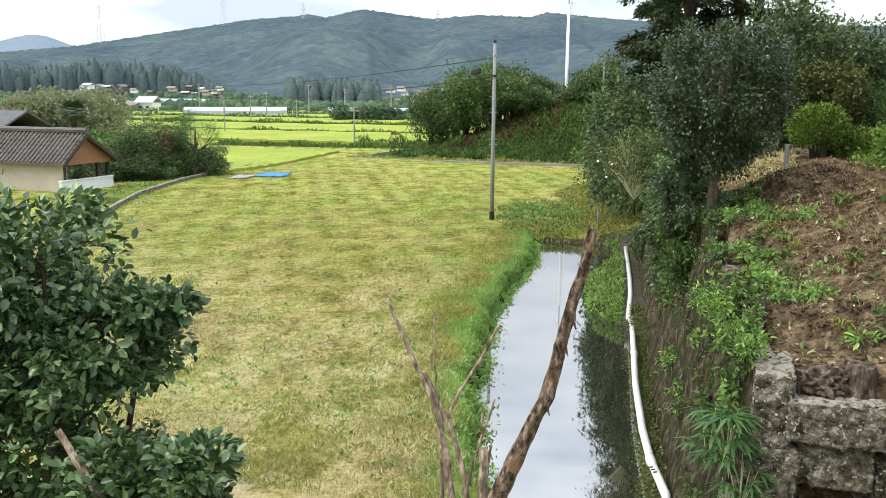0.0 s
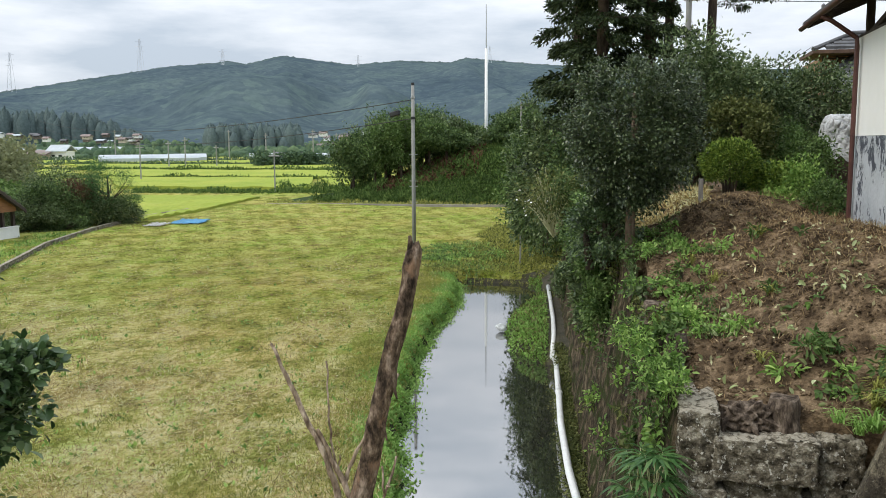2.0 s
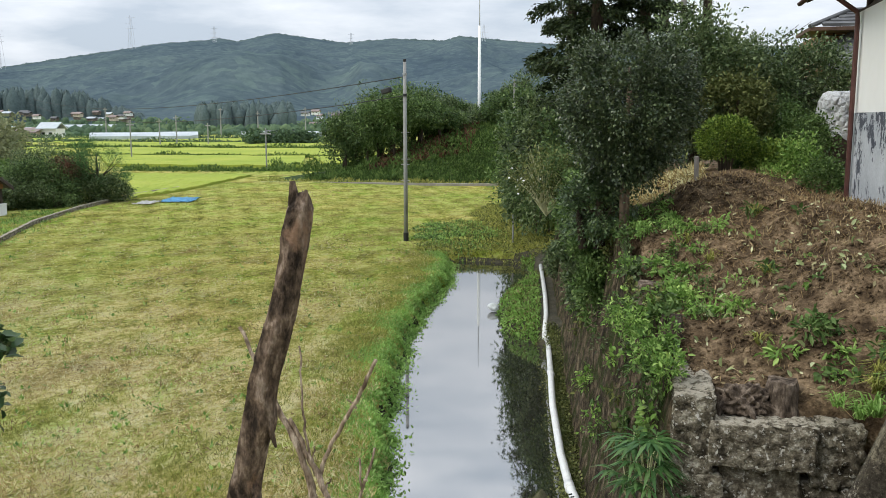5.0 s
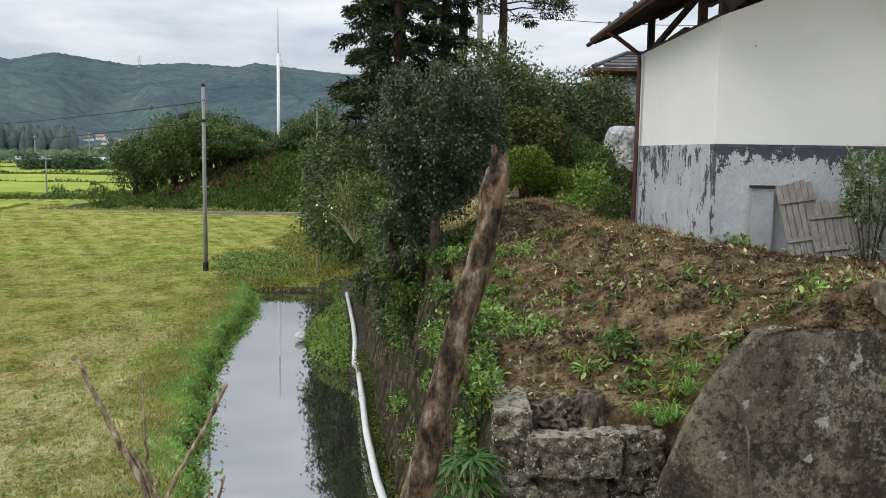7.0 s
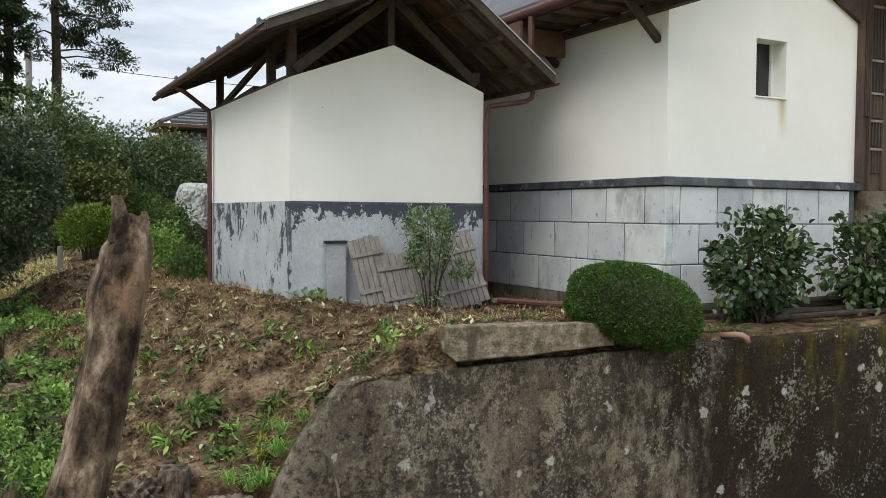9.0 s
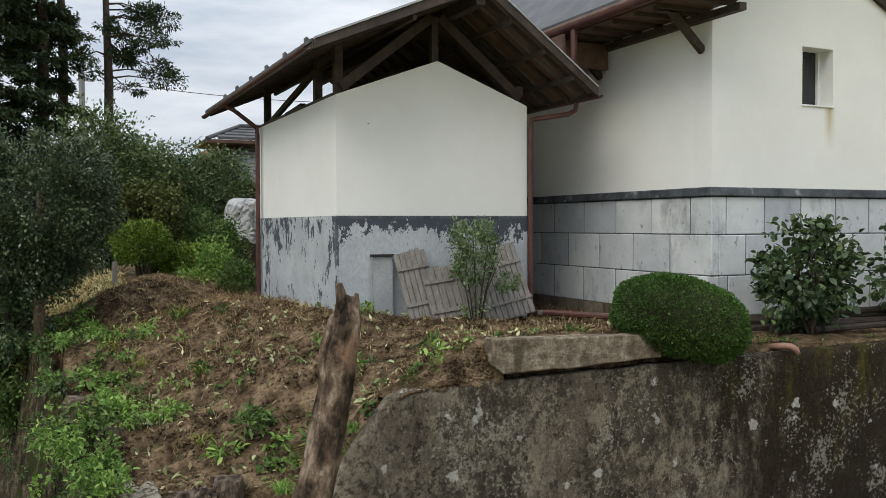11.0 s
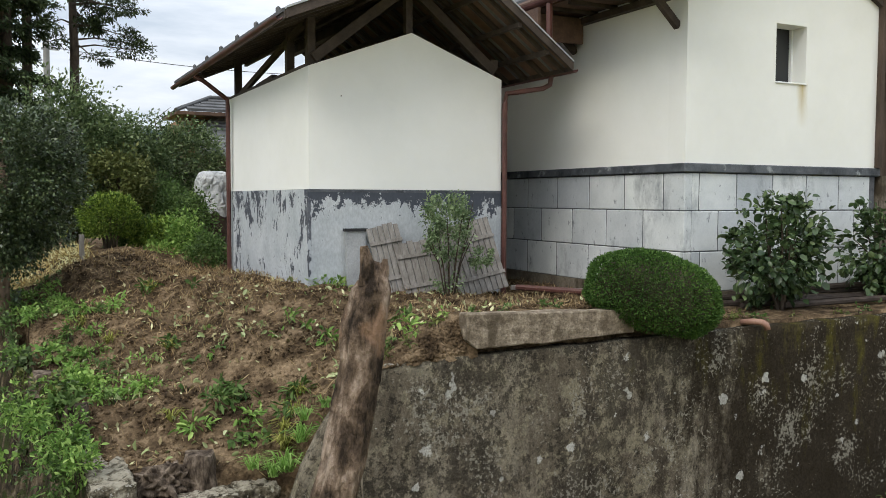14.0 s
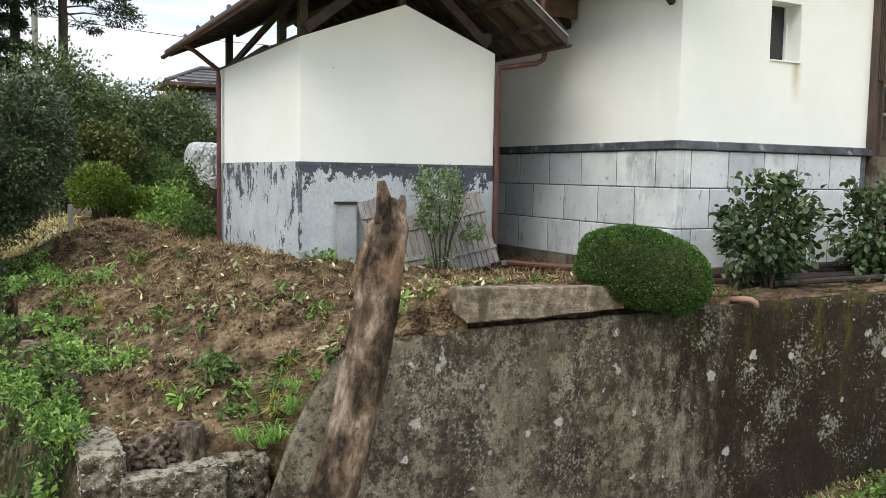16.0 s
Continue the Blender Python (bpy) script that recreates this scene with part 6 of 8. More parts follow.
# low concrete wall along the field's house side
lw = bmesh.new()
edge = [(-15.5, 15.0), (-18.4, 20.4), (-21.4, 25.4), (-24.8, 32.2), (-27.0, 38.6), (-28.6, 46), (-28.8, 52)]
for (ax, ay), (bx, by) in zip(edge, edge[1:]):
    d = Vector((bx - ax, by - ay, 0))
    q = d.to_track_quat("Y", "Z").to_matrix().to_4x4()
    box(lw, -0.07, 0.07, 0, d.length, -0.2, 0.34, 0.0, Matrix.Translation((ax, ay, 0)) @ q)
tagged(part("low_wall", lw, M_ROCK, None), "low concrete block wall edging a mown field", "low wall", kind="structure")

def sheet(name, corners, material, label, category):
    bm = bmesh.new()
    n = 16
    A, B, C, D = (Vector(p) for p in corners)
    g = [[bm.verts.new(A.lerp(B, i / n).lerp(D.lerp(C, i / n), j / n) + Vector((RF.uniform(-.05, .05), RF.uniform(-.05, .05), abs(noise.noise(Vector((i * 0.5, j * 0.5, len(label))))) * 0.14))) for j in range(n + 1)] for i in range(n + 1)]
    for i in range(n):
        for j in range(n):
            bm.faces.new((g[i][j], g[i + 1][j], g[i + 1][j + 1], g[i][j + 1]))
    bmesh.ops.solidify(bm, geom=bm.faces[:], thickness=0.02)
    return tagged(part(name, bm, material, None, smooth=True), label, category)


sheet("blue_tarpaulin", [(-25.0, 42.3, 0.20), (-23.2, 42.6, 0.20), (-23.6, 44.6, 0.26), (-25.2, 44.2, 0.26)], M_BLUE, "crumpled bright blue tarpaulin on a mown field", "tarpaulin")
sheet("white_tarpaulin", [(-25.6, 40.8, 0.20), (-24.7, 41.0, 0.20), (-24.7, 42.2, 0.25), (-25.6, 42.0, 0.25)], M_SHEET, "white plastic sheet spread on a mown field", "sheet")

# ---- farmhouse beyond the field ----
farm = thing("farmhouse", (-34, 34.2, -0.6), "low beige farmhouse with brown tiled gable roof", "house")
part("wall", boxed(-42, -28.9, 33.05, 33.17, -0.9, 1.72), M_BEIGE, farm, "beige stucco wall")
part("wall", boxed(-42, -31.3, 33.17, 36.1, -0.9, 1.72), M_BEIGE, farm, "beige stucco wall")
for px, py in ((-28.97, 33.2), (-28.97, 35.5), (-28.97, 36.2)):
    part("post", boxed(px - 0.07, px + 0.07, py, py + 0.14, -0.9, 1.7), M_WOODDK, farm)
part("gable_wall", prism([(33.0, 1.75), (36.2, 1.75), (34.35, 2.80)], 0, -28.85, -28.72), M_CEDAR, farm, "orange brown boarded gable")
part("lintel", boxed(-28.9, -28.7, 33.0, 36.2, 1.55, 1.75), M_CEDAR, farm)
for ey in (32.70, 36.55):
    part("roof_slope", prism([(ey, 1.55), (34.35, 2.90), (34.35, 3.02), (ey, 1.67)], 0, -43, -28.45), M_TILEBR, farm, "brown tiled roof slope")
    part("barge_board", prism([(ey, 1.45), (34.35, 2.80), (34.35, 2.96), (ey, 1.61)], 0, -28.46, -28.40), M_WOODDK, farm)
    for k in range(60):
        x = -42.9 + k * 0.242
        part("roll_tile", tubed([(x, ey, 1.69), (x, 34.35, 3.04)], 0.062, 6), M_TILEBR, farm)
    for k in range(1, 7):
        q = k / 7
        yy, zz = ey + (34.35 - ey) * q, 1.67 + 1.35 * q
        part("tile_course", beam((-43, yy, zz + 0.03), (-28.46, yy, zz + 0.03), 0.05, 0.07, 0.0), M_TILEBR, farm)
part("ridge_tile", tubed([(-43, 34.35, 3.10), (-28.42, 34.35, 3.10)], 0.15, 8), M_TILEBR, farm)
gw = thing("garden_wall", (-28.7, 34.3, -0.3), "white painted low garden wall beside a farmhouse", "low wall")
part("panel", boxed(-28.72, -28.58, 32.65, 36.2, -0.6, 0.56, 0.01), M_WHITE, gw)
part("coping", boxed(-28.75, -28.55, 32.62, 36.22, 0.562, 0.61, 0.01), M_WHITE, gw)
farm.location += Vector((0, -1.0, -0.15))
gw.location += Vector((0, -1.0, 0.1))
barn = thing("outbuilding", (-45, 43, 0), "grey tiled outbuilding behind a farmhouse", "house")
part("wall", boxed(-52, -43, 41, 46, -0.5, 2.2), M_BEIGE, barn)
for sgn in (-1, 1):
    part("roof_slope", prism([(43.5 + sgn * 3.2, 2.0), (43.5, 3.5), (43.5, 3.62), (43.5 + sgn * 3.2, 2.12)], 0, -53, -41.6), M_TILE, barn, "grey tiled roof slope")

# ---- trees of the farm garden ----
def palm(base, h):
    ob = thing("palm_tree", base, "shaggy fan palm beside a farmhouse", "palm")
    b = Vector(base)
    part("trunk", tubed([b, b + Vector((0, 0, h * 0.78))], [0.16, 0.13], 9, 0.15, 1), M_TRUNK, ob)
    for k in range(44):
        a, e = k * 2.4, 1.15 - 1.95 * k / 43
        d = Vector((math.cos(a) * math.cos(e), math.sin(a) * math.cos(e), math.sin(e)))
        root = b + Vector((0, 0, h * 0.78))
        tip = root + d * 0.42
        bm = bmesh.new()
        s = d.cross(Vector((0, 0, 1))).normalized()
        hub = bm.verts.new(tip)
        up = s.cross(d)
        for j in range(11):
            t = (j - 5) / 5 * 1.3
            q = (d * math.cos(t) + s * math.sin(t))
            e1 = bm.verts.new(tip + q * 0.24 + up.cross(q) * 0.035)
            e2 = bm.verts.new(tip + q * 0.50 + Vector((0, 0, -0.10)))
            e3 = bm.verts.new(tip + q * 0.24 - up.cross(q) * 0.035)
            bm.faces.new((hub, e1, e2, e3))
        part("frond", bm, L_SHRUB if k < 37 else L_OLIVE, ob, "" if k < 37 else "withered olive frond")
    return ob


palm((-32.7, 37.4, -0.3), 5.15)
GARDEN = "leafy garden tree beside a farmhouse"
L_PINE = leaf_mat("bluish pine needles", (0.022, 0.058, 0.022), (0.052, 0.115, 0.042), (0.10, 0.18, 0.070), 0.6, 0.25)
tree((-30.2, 39.3, 0), 2.4, (1.4, 1.4, 1.1), 9240, 0.13, L_HILL, GARDEN, clumps=54)
tree((-31.5, 41.5, 0), 3.3, (1.7, 1.6, 1.5), 11000, 0.105, L_DARK, GARDEN, clumps=61)
tree((-29.7, 41.0, 0), 2.5, (1.2, 1.2, 0.95), 7920, 0.093, L_RED, "reddish-leaved garden tree beside a farmhouse", clumps=46)
tree((-28.5, 42.2, 0), 3.55, (1.75, 1.5, 1.5), 17000, 0.10, L_PINE, "broad green pine-like garden tree", clumps=30, tight=0.17, width=0.25)
tree((-33.6, 38.6, 0), 1.9, (1.3, 1.3, 0.9), 7700, 0.105, L_SHRUB, GARDEN, clumps=46)
tree((-28.9, 39.0, 0), 1.3, (1.2, 1.2, 0.75), 5720, 0.12, L_HILL, GARDEN, clumps=39)
for hx, hy, hr in ((-29.6, 38.2, 0.75), (-29.2, 39.9, 0.85), (-28.7, 41.6, 0.8), (-28.0, 42.6, 0.75), (-30.6, 37.4, 0.8), (-32.4, 37.9, 0.8)):
    tree((hx, hy, 0), 1.25 + 0.3 * hr, (1.1, 1.0, hr), 6000, 0.12, L_HILL if hr > 0.8 else L_DARK, "low dense garden shrub along a low wall", "garden_hedge", clumps=60, limbs=4, girth=0.04, category="shrub", group="low garden shrubs")
weed_belt((-22.6, 25.6), (-28.0, 38.0), 1.3, 14000, 0.2, L_LIME, "strip of vegetable greens beside a low wall", 0.15)
pl = np.array([polar(a, d, 0) for a, d in zip(RF.uniform(-44.6, -39.4, 36), RF.uniform(96, 106, 36))])
# olive leaves made paler in colour to stand back in haze
L_WILLOW = leaf_mat("pale olive willow leaves", (0.14, 0.155, 0.095), (0.18, 0.195, 0.12), (0.22, 0.235, 0.15), 0.9, 0.3)
blob_wood("willow_thicket", pl, RF.uniform(3.6, 5.6, 36), RF.uniform(1.3, 2.3, 36), L_WILLOW, "olive willow thicket at a paddy's edge", 700, 0.16)
pl = np.array([polar(a, d, 0) for a, d in zip(RF.uniform(-47, -36, 60), RF.uniform(60, 80, 60))])
blob_wood("bush_row", pl, RF.uniform(0.8, 1.8, 60), RF.uniform(0.6, 1.3, 60), L_MID, "row of low green bushes beyond a farm garden", 260, 0.22)

# ---- valley: greenhouses, houses, posts ----
def greenhouse(az0, az1, d, h, w, label):
    a, b = polar(az0, d), polar(az1, d)
    ob = thing("greenhouse", (a + b) / 2, label, "greenhouse", "greenhouses in the valley")
    dirv = (b - a).normalized()
    side = Vector((-dirv.y, dirv.x, 0))
    k = max(1, int(w / 6))
    for j in range(k):
        o = side * (j * 6.0)
        bm = bmesh.new()
        prof = [(0, 0), (0, h * 0.6), (1.2, h * 0.87), (3, h), (4.8, h * 0.87), (6, h * 0.6), (6, 0)]
        ra = [bm.verts.new(a + o + side * u + Vector((0, 0, z))) for u, z in prof]
        rb = [bm.verts.new(b + o + side * u + Vector((0, 0, z))) for u, z in prof]
        for i in range(len(prof) - 1):
            bm.faces.new((ra[i], rb[i], rb[i + 1], ra[i + 1]))
        bm.faces.new(ra)
        bm.faces.new(rb[::-1])
        part("tunnel", bm, M_VINYL, ob, "milky film tunnel")
    return ob


GH = "long vinyl greenhouse tunnels in a farming valley"
greenhouse(-35.0, -29.0, 215, 1.9, 12, GH)
greenhouse(-31.0, -28.6, 222, 2.0, 6, GH)
greenhouse(-39.8, -36.8, 300, 2.8, 6, GH)
greenhouse(-37.6, -33.4, 345, 3.4, 6, GH)
greenhouse(-40.5, -38, 330, 3.0, 12, GH)
greenhouse(-26.0, -20.5, 250, 1.6, 6, GH)


def cottage(az, d, z, w, h, wall, roof, label):
    p = polar(az, d, z)
    ob = thing("village_house", p, label, "house", "village houses")
    part("wall", boxed(p.x - w / 2, p.x + w / 2, p.y, p.y + w * 0.7, z - 0.5, z + h), wall, ob)
    for sgn in (-1, 1):
        cy = p.y + w * 0.35
        part("roof_slope", prism([(cy + sgn * w * 0.45, z + h - 0.2), (cy, z + h * 1.55), (cy, z + h * 1.55 + 0.3), (cy + sgn * w * 0.45, z + h + 0.1)], 0, p.x - w * 0.58, p.x + w * 0.58), roof, ob)
    for k in range(2):
        part("window", boxed(p.x - w * 0.3 + k * w * 0.4, p.x - w * 0.12 + k * w * 0.4, p.y - 0.1, p.y - 0.02, z + h * 0.4, z + h * 0.62), M_GLASS, ob)
    return ob


RV = random.Random(5)
for k in range(22):
    az = RV.uniform(-41, -32.5)
    el = RV.uniform(0.15, 0.7)
    d = RV.uniform(430, 520)
    cottage(az, d, 4.5 + d * math.tan(radians(el)) - 2, RV.uniform(2.8, 4.8), RV.uniform(0.9, 1.3), RV.choice((M_WHITE, M_BEIGE, M_SLAB)), RV.choice((M_FARROOF, M_TILE, M_FARROOF, M_VINYL)), "small distant village house on a wooded slope")
for k in range(15):
    az = RV.uniform(-22.2, -18.4)
    el = RV.uniform(-0.1, 0.85)
    d = RV.uniform(400, 470)
    cottage(az, d, 4.5 + d * math.tan(radians(el)) - 2, RV.uniform(2.6, 4.4), RV.uniform(0.9, 1.3), RV.choice((M_WHITE, M_WHITE, M_BEIGE)), RV.choice((M_FARROOF, M_TILE)), "small distant village house on a wooded slope")
cottage(-37.3, 260, 0, 5.5, 2.6, M_WHITE, M_VINYL, "white farm store in the valley")
cottage(-38.6, 262, 0, 8, 1.7, M_BEIGE, M_FARROOF, "low farm store with a red roof")
cottage(-23.6, 170, 0, 6, 1.6, M_BEIGE, M_TILE, "small farm hut among bushes beyond paddies")
pl = np.array([polar(a, d, 0) for a, d in zip(RF.uniform(-25.2, -21.6, 26), RF.uniform(165, 172, 26))])
blob_wood("bush_clump", pl, RF.uniform(1.5, 3.2, 26), RF.uniform(1.2, 2.2, 26), L_VALLEY, "dark bush clump round a farm hut", 320, 0.22)
pl = np.array([polar(a, d, 0) for a, d in zip(RF.uniform(-20.0, -18.4, 20), RF.uniform(150, 160, 20))])
blob_wood("bush_clump", pl, RF.uniform(3, 4.6, 20), RF.uniform(1.0, 1.8, 20), L_VALLEY, "dark roadside bush beyond paddies", 320, 0.22)
for az, d, h in ((-24.4, 79, 3.9), (-30.9, 165, 5.0), (-29.9, 165, 5.6), (-32.6, 108, 4.6), (-28.0, 168, 4.2), (-24.9, 230, 7), (-21.9, 235, 8), (-27.2, 240, 8), (-34.0, 240, 8), (-20.4, 236, 7)):
    p = polar(az, d)
    ob = thing("far_pole", p, "thin distant utility pole among paddies", "utility pole", "far poles")
    part("shaft", tubed([p, p + Vector((0, 0, h))], [0.075 * d / 120 + 0.02, 0.06 * d / 120 + 0.02], 6), M_POLE, ob)
    part("cross_arm", tubed([p + Vector((-0.5, 0, h - 0.5)), p + Vector((0.5, 0, h - 0.5))], 0.05 * d / 120 + 0.02, 5), M_POLE, ob)

# ---- wooded rise at the field's end ----
def ground_at(x, y):
    x, y = np.array([float(x)]), np.array([float(y)])
    return float(relief(x, y, land(x, y))[0])


HILL = "broadleaf tree of a wooded rise behind a field"
for k in range(36):
    az = -19.2 + (k % 18) * 0.65 + RV.uniform(-0.35, 0.35)
    d = (69.5 if k < 18 else 75) + RV.uniform(-1.5, 3.0)
    p = polar(az, d)
    el = np.interp(az, (-19.9, -19.3, -17.0, -14.8, -12.6, -10.7, -9.0, -7.9, -6), (-0.2, 1.3, 2.1, 2.45, 1.45, 0.9, 1.9, 3.0, 3.4))
    top = 4.5 + d * math.tan(radians(float(el) + 0.05 - (RV.choice((0.0, 0.2, 0.4)) if k >= 18 else RV.choice((0.5, 0.9, 1.3))) * RV.uniform(0.6, 1.2)))
    g = ground_at(p.x, p.y)
    rr_ = RV.uniform(1.3, 2.2)
    hh = max(1.0, (top - g - 0.9) * 0.50)
    tree((p.x, p.y, g - 0.3), top, (rr_, rr_, hh), 5000, 0.22, RV.choice((L_HILL, L_HILL, L_MID, L_DARK)), HILL, clumps=64, limbs=6, girth=0.10, tight=0.17, group="trees on the rise", hollow=0.35, width=0.42)
L_BRACKEN = leaf_mat("dry bracken", (0.035, 0.018, 0.012), (0.065, 0.034, 0.022), (0.11, 0.07, 0.04), 0.9, 0.2)
bp = np.column_stack([RF.uniform(-24, -5, 42000), RF.uniform(60.3, 70, 42000)])
bz = land(bp[:, 0], bp[:, 1])
keep = (bz > 0.15)
bp, bz = bp[keep], bz[keep]
lump = np.array([max(0.0, noise.noise(Vector((a * 0.55, b * 0.55, 2))) + 0.5 * noise.noise(Vector((a * 1.6, b * 1.6, 6)))) for a, b in bp])
tagged(arrays("bank_grass", *leaves(np.column_stack([bp, bz + 0.02 + lump * RF.uniform(0.1, 1.3, len(bp))]), 0.30, 0.3, -0.7, None, 1.0, rng=RF), L_GRASS2), "tall grass and creepers on a steep bank", "grass", kind="stuff")
bp = np.column_stack([RF.uniform(-20, -12, 1500), RF.uniform(63.5, 68.5, 1500)])
tagged(arrays("dry_bracken", *leaves(np.column_stack([bp, land(bp[:, 0], bp[:, 1]) + 0.15]), 0.35, 0.4, -0.6, None, 0.9, rng=RF), L_BRACKEN), "reddish dry bracken on a bank", "bracken", kind="stuff")

# ---- trees and shrubs on the high bank ----
def conifer(base, h, r, n, label, bare=0.25, size=0.32, lop=1.0):
    """A straight stem with whorls of drooping sprays, thinner towards the top."""
    b = Vector(base)
    ob = thing("conifer", b, label, "conifer")
    part("trunk", tubed([b, b + Vector((0.05, 0, h * 0.5)), b + Vector((0, 0, h))], [0.19, 0.13, 0.03], 10, 0.06, 3), M_TRUNK, ob, smooth=True)
    pts, outs = [], []
    whorls = int(h * (1 - bare) / 0.62)
    for k in range(whorls):
        z = h * bare + (h * (1 - bare)) * k / whorls
        rad = r * (1 - 0.70 * (k / whorls) ** 1.5) * RV.uniform(0.75, 1.15)
        for j in range(6):
            a = 1.05 * j + k * 0.7 + RV.uniform(-0.3, 0.3)
            L = rad * lop * RV.uniform(0.6, 1.1)
            root = b + Vector((0, 0, z + RV.uniform(-0.2, 0.2)))
            tip = root + Vector((math.cos(a) * L, math.sin(a) * L, RV.uniform(-0.45, 0.05) * L))
            if j < 3:
                part("bough", tubed([root, root.lerp(tip, 0.6), tip], [0.035, 0.022, 0.007], 5), M_TRUNK, ob)
            m = max(8, int(n / (whorls * 6)))
            t = np.sqrt(R.uniform(0.06, 1.1, m))[:, None]
            side = np.array((-math.sin(a), math.cos(a), 0.0))
            knot = R.integers(0, 7, m)
            w = (R.normal(size=7)[knot] * 0.16 + R.normal(size=m) * 0.07)[:, None] * L
            q = np.array(root) * (1 - t) + np.array(tip) * t + side * w * (0.35 + t) + np.clip(R.normal(size=(m, 3)), -1.6, 1.6) * (0.05, 0.05, 0.075)
            pts.append(q)
            outs.append(np.tile(np.array((math.cos(a), math.sin(a), -0.35)), (m, 1)))
    tagged(arrays("needles", *leaves(np.concatenate(pts), size, 0.4, 0.25, np.concatenate(outs), 0.6), L_CONIFER, ob), kind="stuff")
    return ob


conifer((-0.65, 23.0, 2.8), 12.0, 2.0, 50000, "tall dark conifer with dense drooping boughs", 0.05, 0.13)
conifer((0.55, 24.0, 3.0), 13.0, 1.3, 36000, "tall dark conifer with dense drooping boughs", 0.1, 0.13)
conifer((-1.5, 25.5, 2.9), 9.5, 1.5, 26000, "tall dark conifer with dense drooping boughs", 0.05, 0.13)


def thin_pine(base, h, seed, way=0.0):
    rr = random.Random(seed)
    b = Vector(base)
    ob = thing("thin_pine", b, "thin bare-stemmed pine with sparse tufts of needles", "pine")
    part("trunk", tubed([b, b + Vector((0.1, 0, h * 0.55)), b + Vector((0.0, 0, h))], [0.16, 0.12, 0.05], 9, 0.08, seed), M_TRUNK, ob, smooth=True)
    for k in range(30):
        z = h * rr.uniform(0.56, 1.0)
        a = way + rr.uniform(-0.8, 0.8) if k % 3 else rr.uniform(0, 6.28)
        L = rr.uniform(0.5, 1.8)
        tip = b + Vector((math.cos(a) * L, math.sin(a) * L, z - 0.1 + rr.uniform(-0.2, 0.15)))
        part("bough", tubed([b + Vector((0, 0, z)), (b + Vector((0, 0, z))).lerp(tip, 0.35) + Vector((0, 0, 0.10)), (b + Vector((0, 0, z))).lerp(tip, 0.7) + Vector((0, 0, 0.04)), tip], [0.03, 0.02, 0.013, 0.006], 5, 0.2, k), M_TRUNK, ob)
        tagged(foliage("tuft", tip.lerp(b + Vector((0, 0, z)), 0.15), (0.16 + 0.22 * L, 0.36, 0.19), 480, 0.10, L_CONIFER, ob, 9, 0.24, 0.35), kind="stuff")
    return ob


thin_pine((2.1, 25.0, 3.2), 9.2, 4)
thin_pine((1.0, 25.5, 3.2), 10.5, 11, 2.9)

DARKT = "dark evergreen tree with dense glossy leaves and slender stems"
M_CAMBARK = surf("tan smooth bark", [(0.3, (0.10, 0.072, 0.052)), (0.7, (0.26, 0.19, 0.14))], 9, 0.9, stretch=(1, 1, 0.4), grain=50, bump=0.5)
tree((0.42, 12.25, 2.85), 5.78, (0.94, 0.90, 1.16), 58000, 0.048, L_CAMELLIA, DARKT, "camellia_tree", clumps=200, limbs=11, girth=0.046, taper=0.12, centre=(0.44, 12.3, 4.68), tight=0.095, stems=2, bark=M_CAMBARK)
tree((0.05, 12.6, 2.85), 3.75, (0.50, 0.55, 0.45), 7000, 0.06, L_SHRUB, "dark evergreen bush with several brown stems", "evergreen_bush", clumps=50, limbs=5, girth=0.05, tight=0.17, stems=3, category="shrub")
BROAD = "leafy broadleaf tree on a garden bank"
tree((1.55, 17.2, 3.5), 6.45, (1.05, 1.0, 1.35), 21000, 0.076, L_DARK, BROAD, clumps=110, girth=0.08, tight=0.16)
tree((2.6, 18.4, 3.5), 6.15, (1.0, 1.0, 1.2), 17000, 0.076, L_DARK, BROAD, clumps=100, girth=0.07, tight=0.16)
tree((3.75, 19.0, 3.5), 6.1, (0.95, 0.9, 1.1), 15000, 0.076, L_DARK, BROAD, clumps=90, girth=0.07, tight=0.17)
tree((3.25, 20.4, 3.5), 5.8, (0.80, 0.8, 1.1), 12000, 0.076, L_DARK, BROAD, clumps=80, girth=0.07, tight=0.17)
for k in range(2):
    twg = thing("bare_twig", (3.3 + 0.1 * k, 18.6, 5.6), "thin bare arching twig above leaves", "twig")
    part("stem", tubed([(3.3 + 0.1 * k, 18.6, 5.6), (3.2 + 0.1 * k, 18.5, 6.1), (3.5 + 0.22 * k, 18.4, 6.35 + 0.05 * k)], [0.018, 0.012, 0.004], 5, 0.1, k), M_TRUNK, twg)
tree((2.25, 16.4, 3.6), 5.35, (0.66, 0.6, 0.62), 7500, 0.07, L_OLIVE, "rounded olive-brown garden shrub", "garden_shrub", clumps=60, girth=0.04, tight=0.17, category="shrub")
tp = thing("topiary_bush", (1.97, 15.05, 3.62), "rounded clipped yellow-green topiary bush", "shrub")
for k in range(5):
    part("stem", tubed([(1.97 + 0.03 * k - 0.06, 15.05, 3.45), (1.97 + 0.05 * k - 0.1, 15.05, 3.85), (1.97 + 0.12 * k - 0.24, 15.05, 4.2)], [0.03, 0.022, 0.008], 6, 0.1, k), M_TRUNK, tp)
tu = R.normal(size=(15000, 3))
tu /= np.linalg.norm(tu, axis=1, keepdims=True)
tu = tu[tu[:, 2] > -0.7]
tl = np.array([1 + 0.16 * noise.noise(Vector(q) * 3.1) + 0.09 * noise.noise(Vector(q) * 8) for q in tu])[:, None]
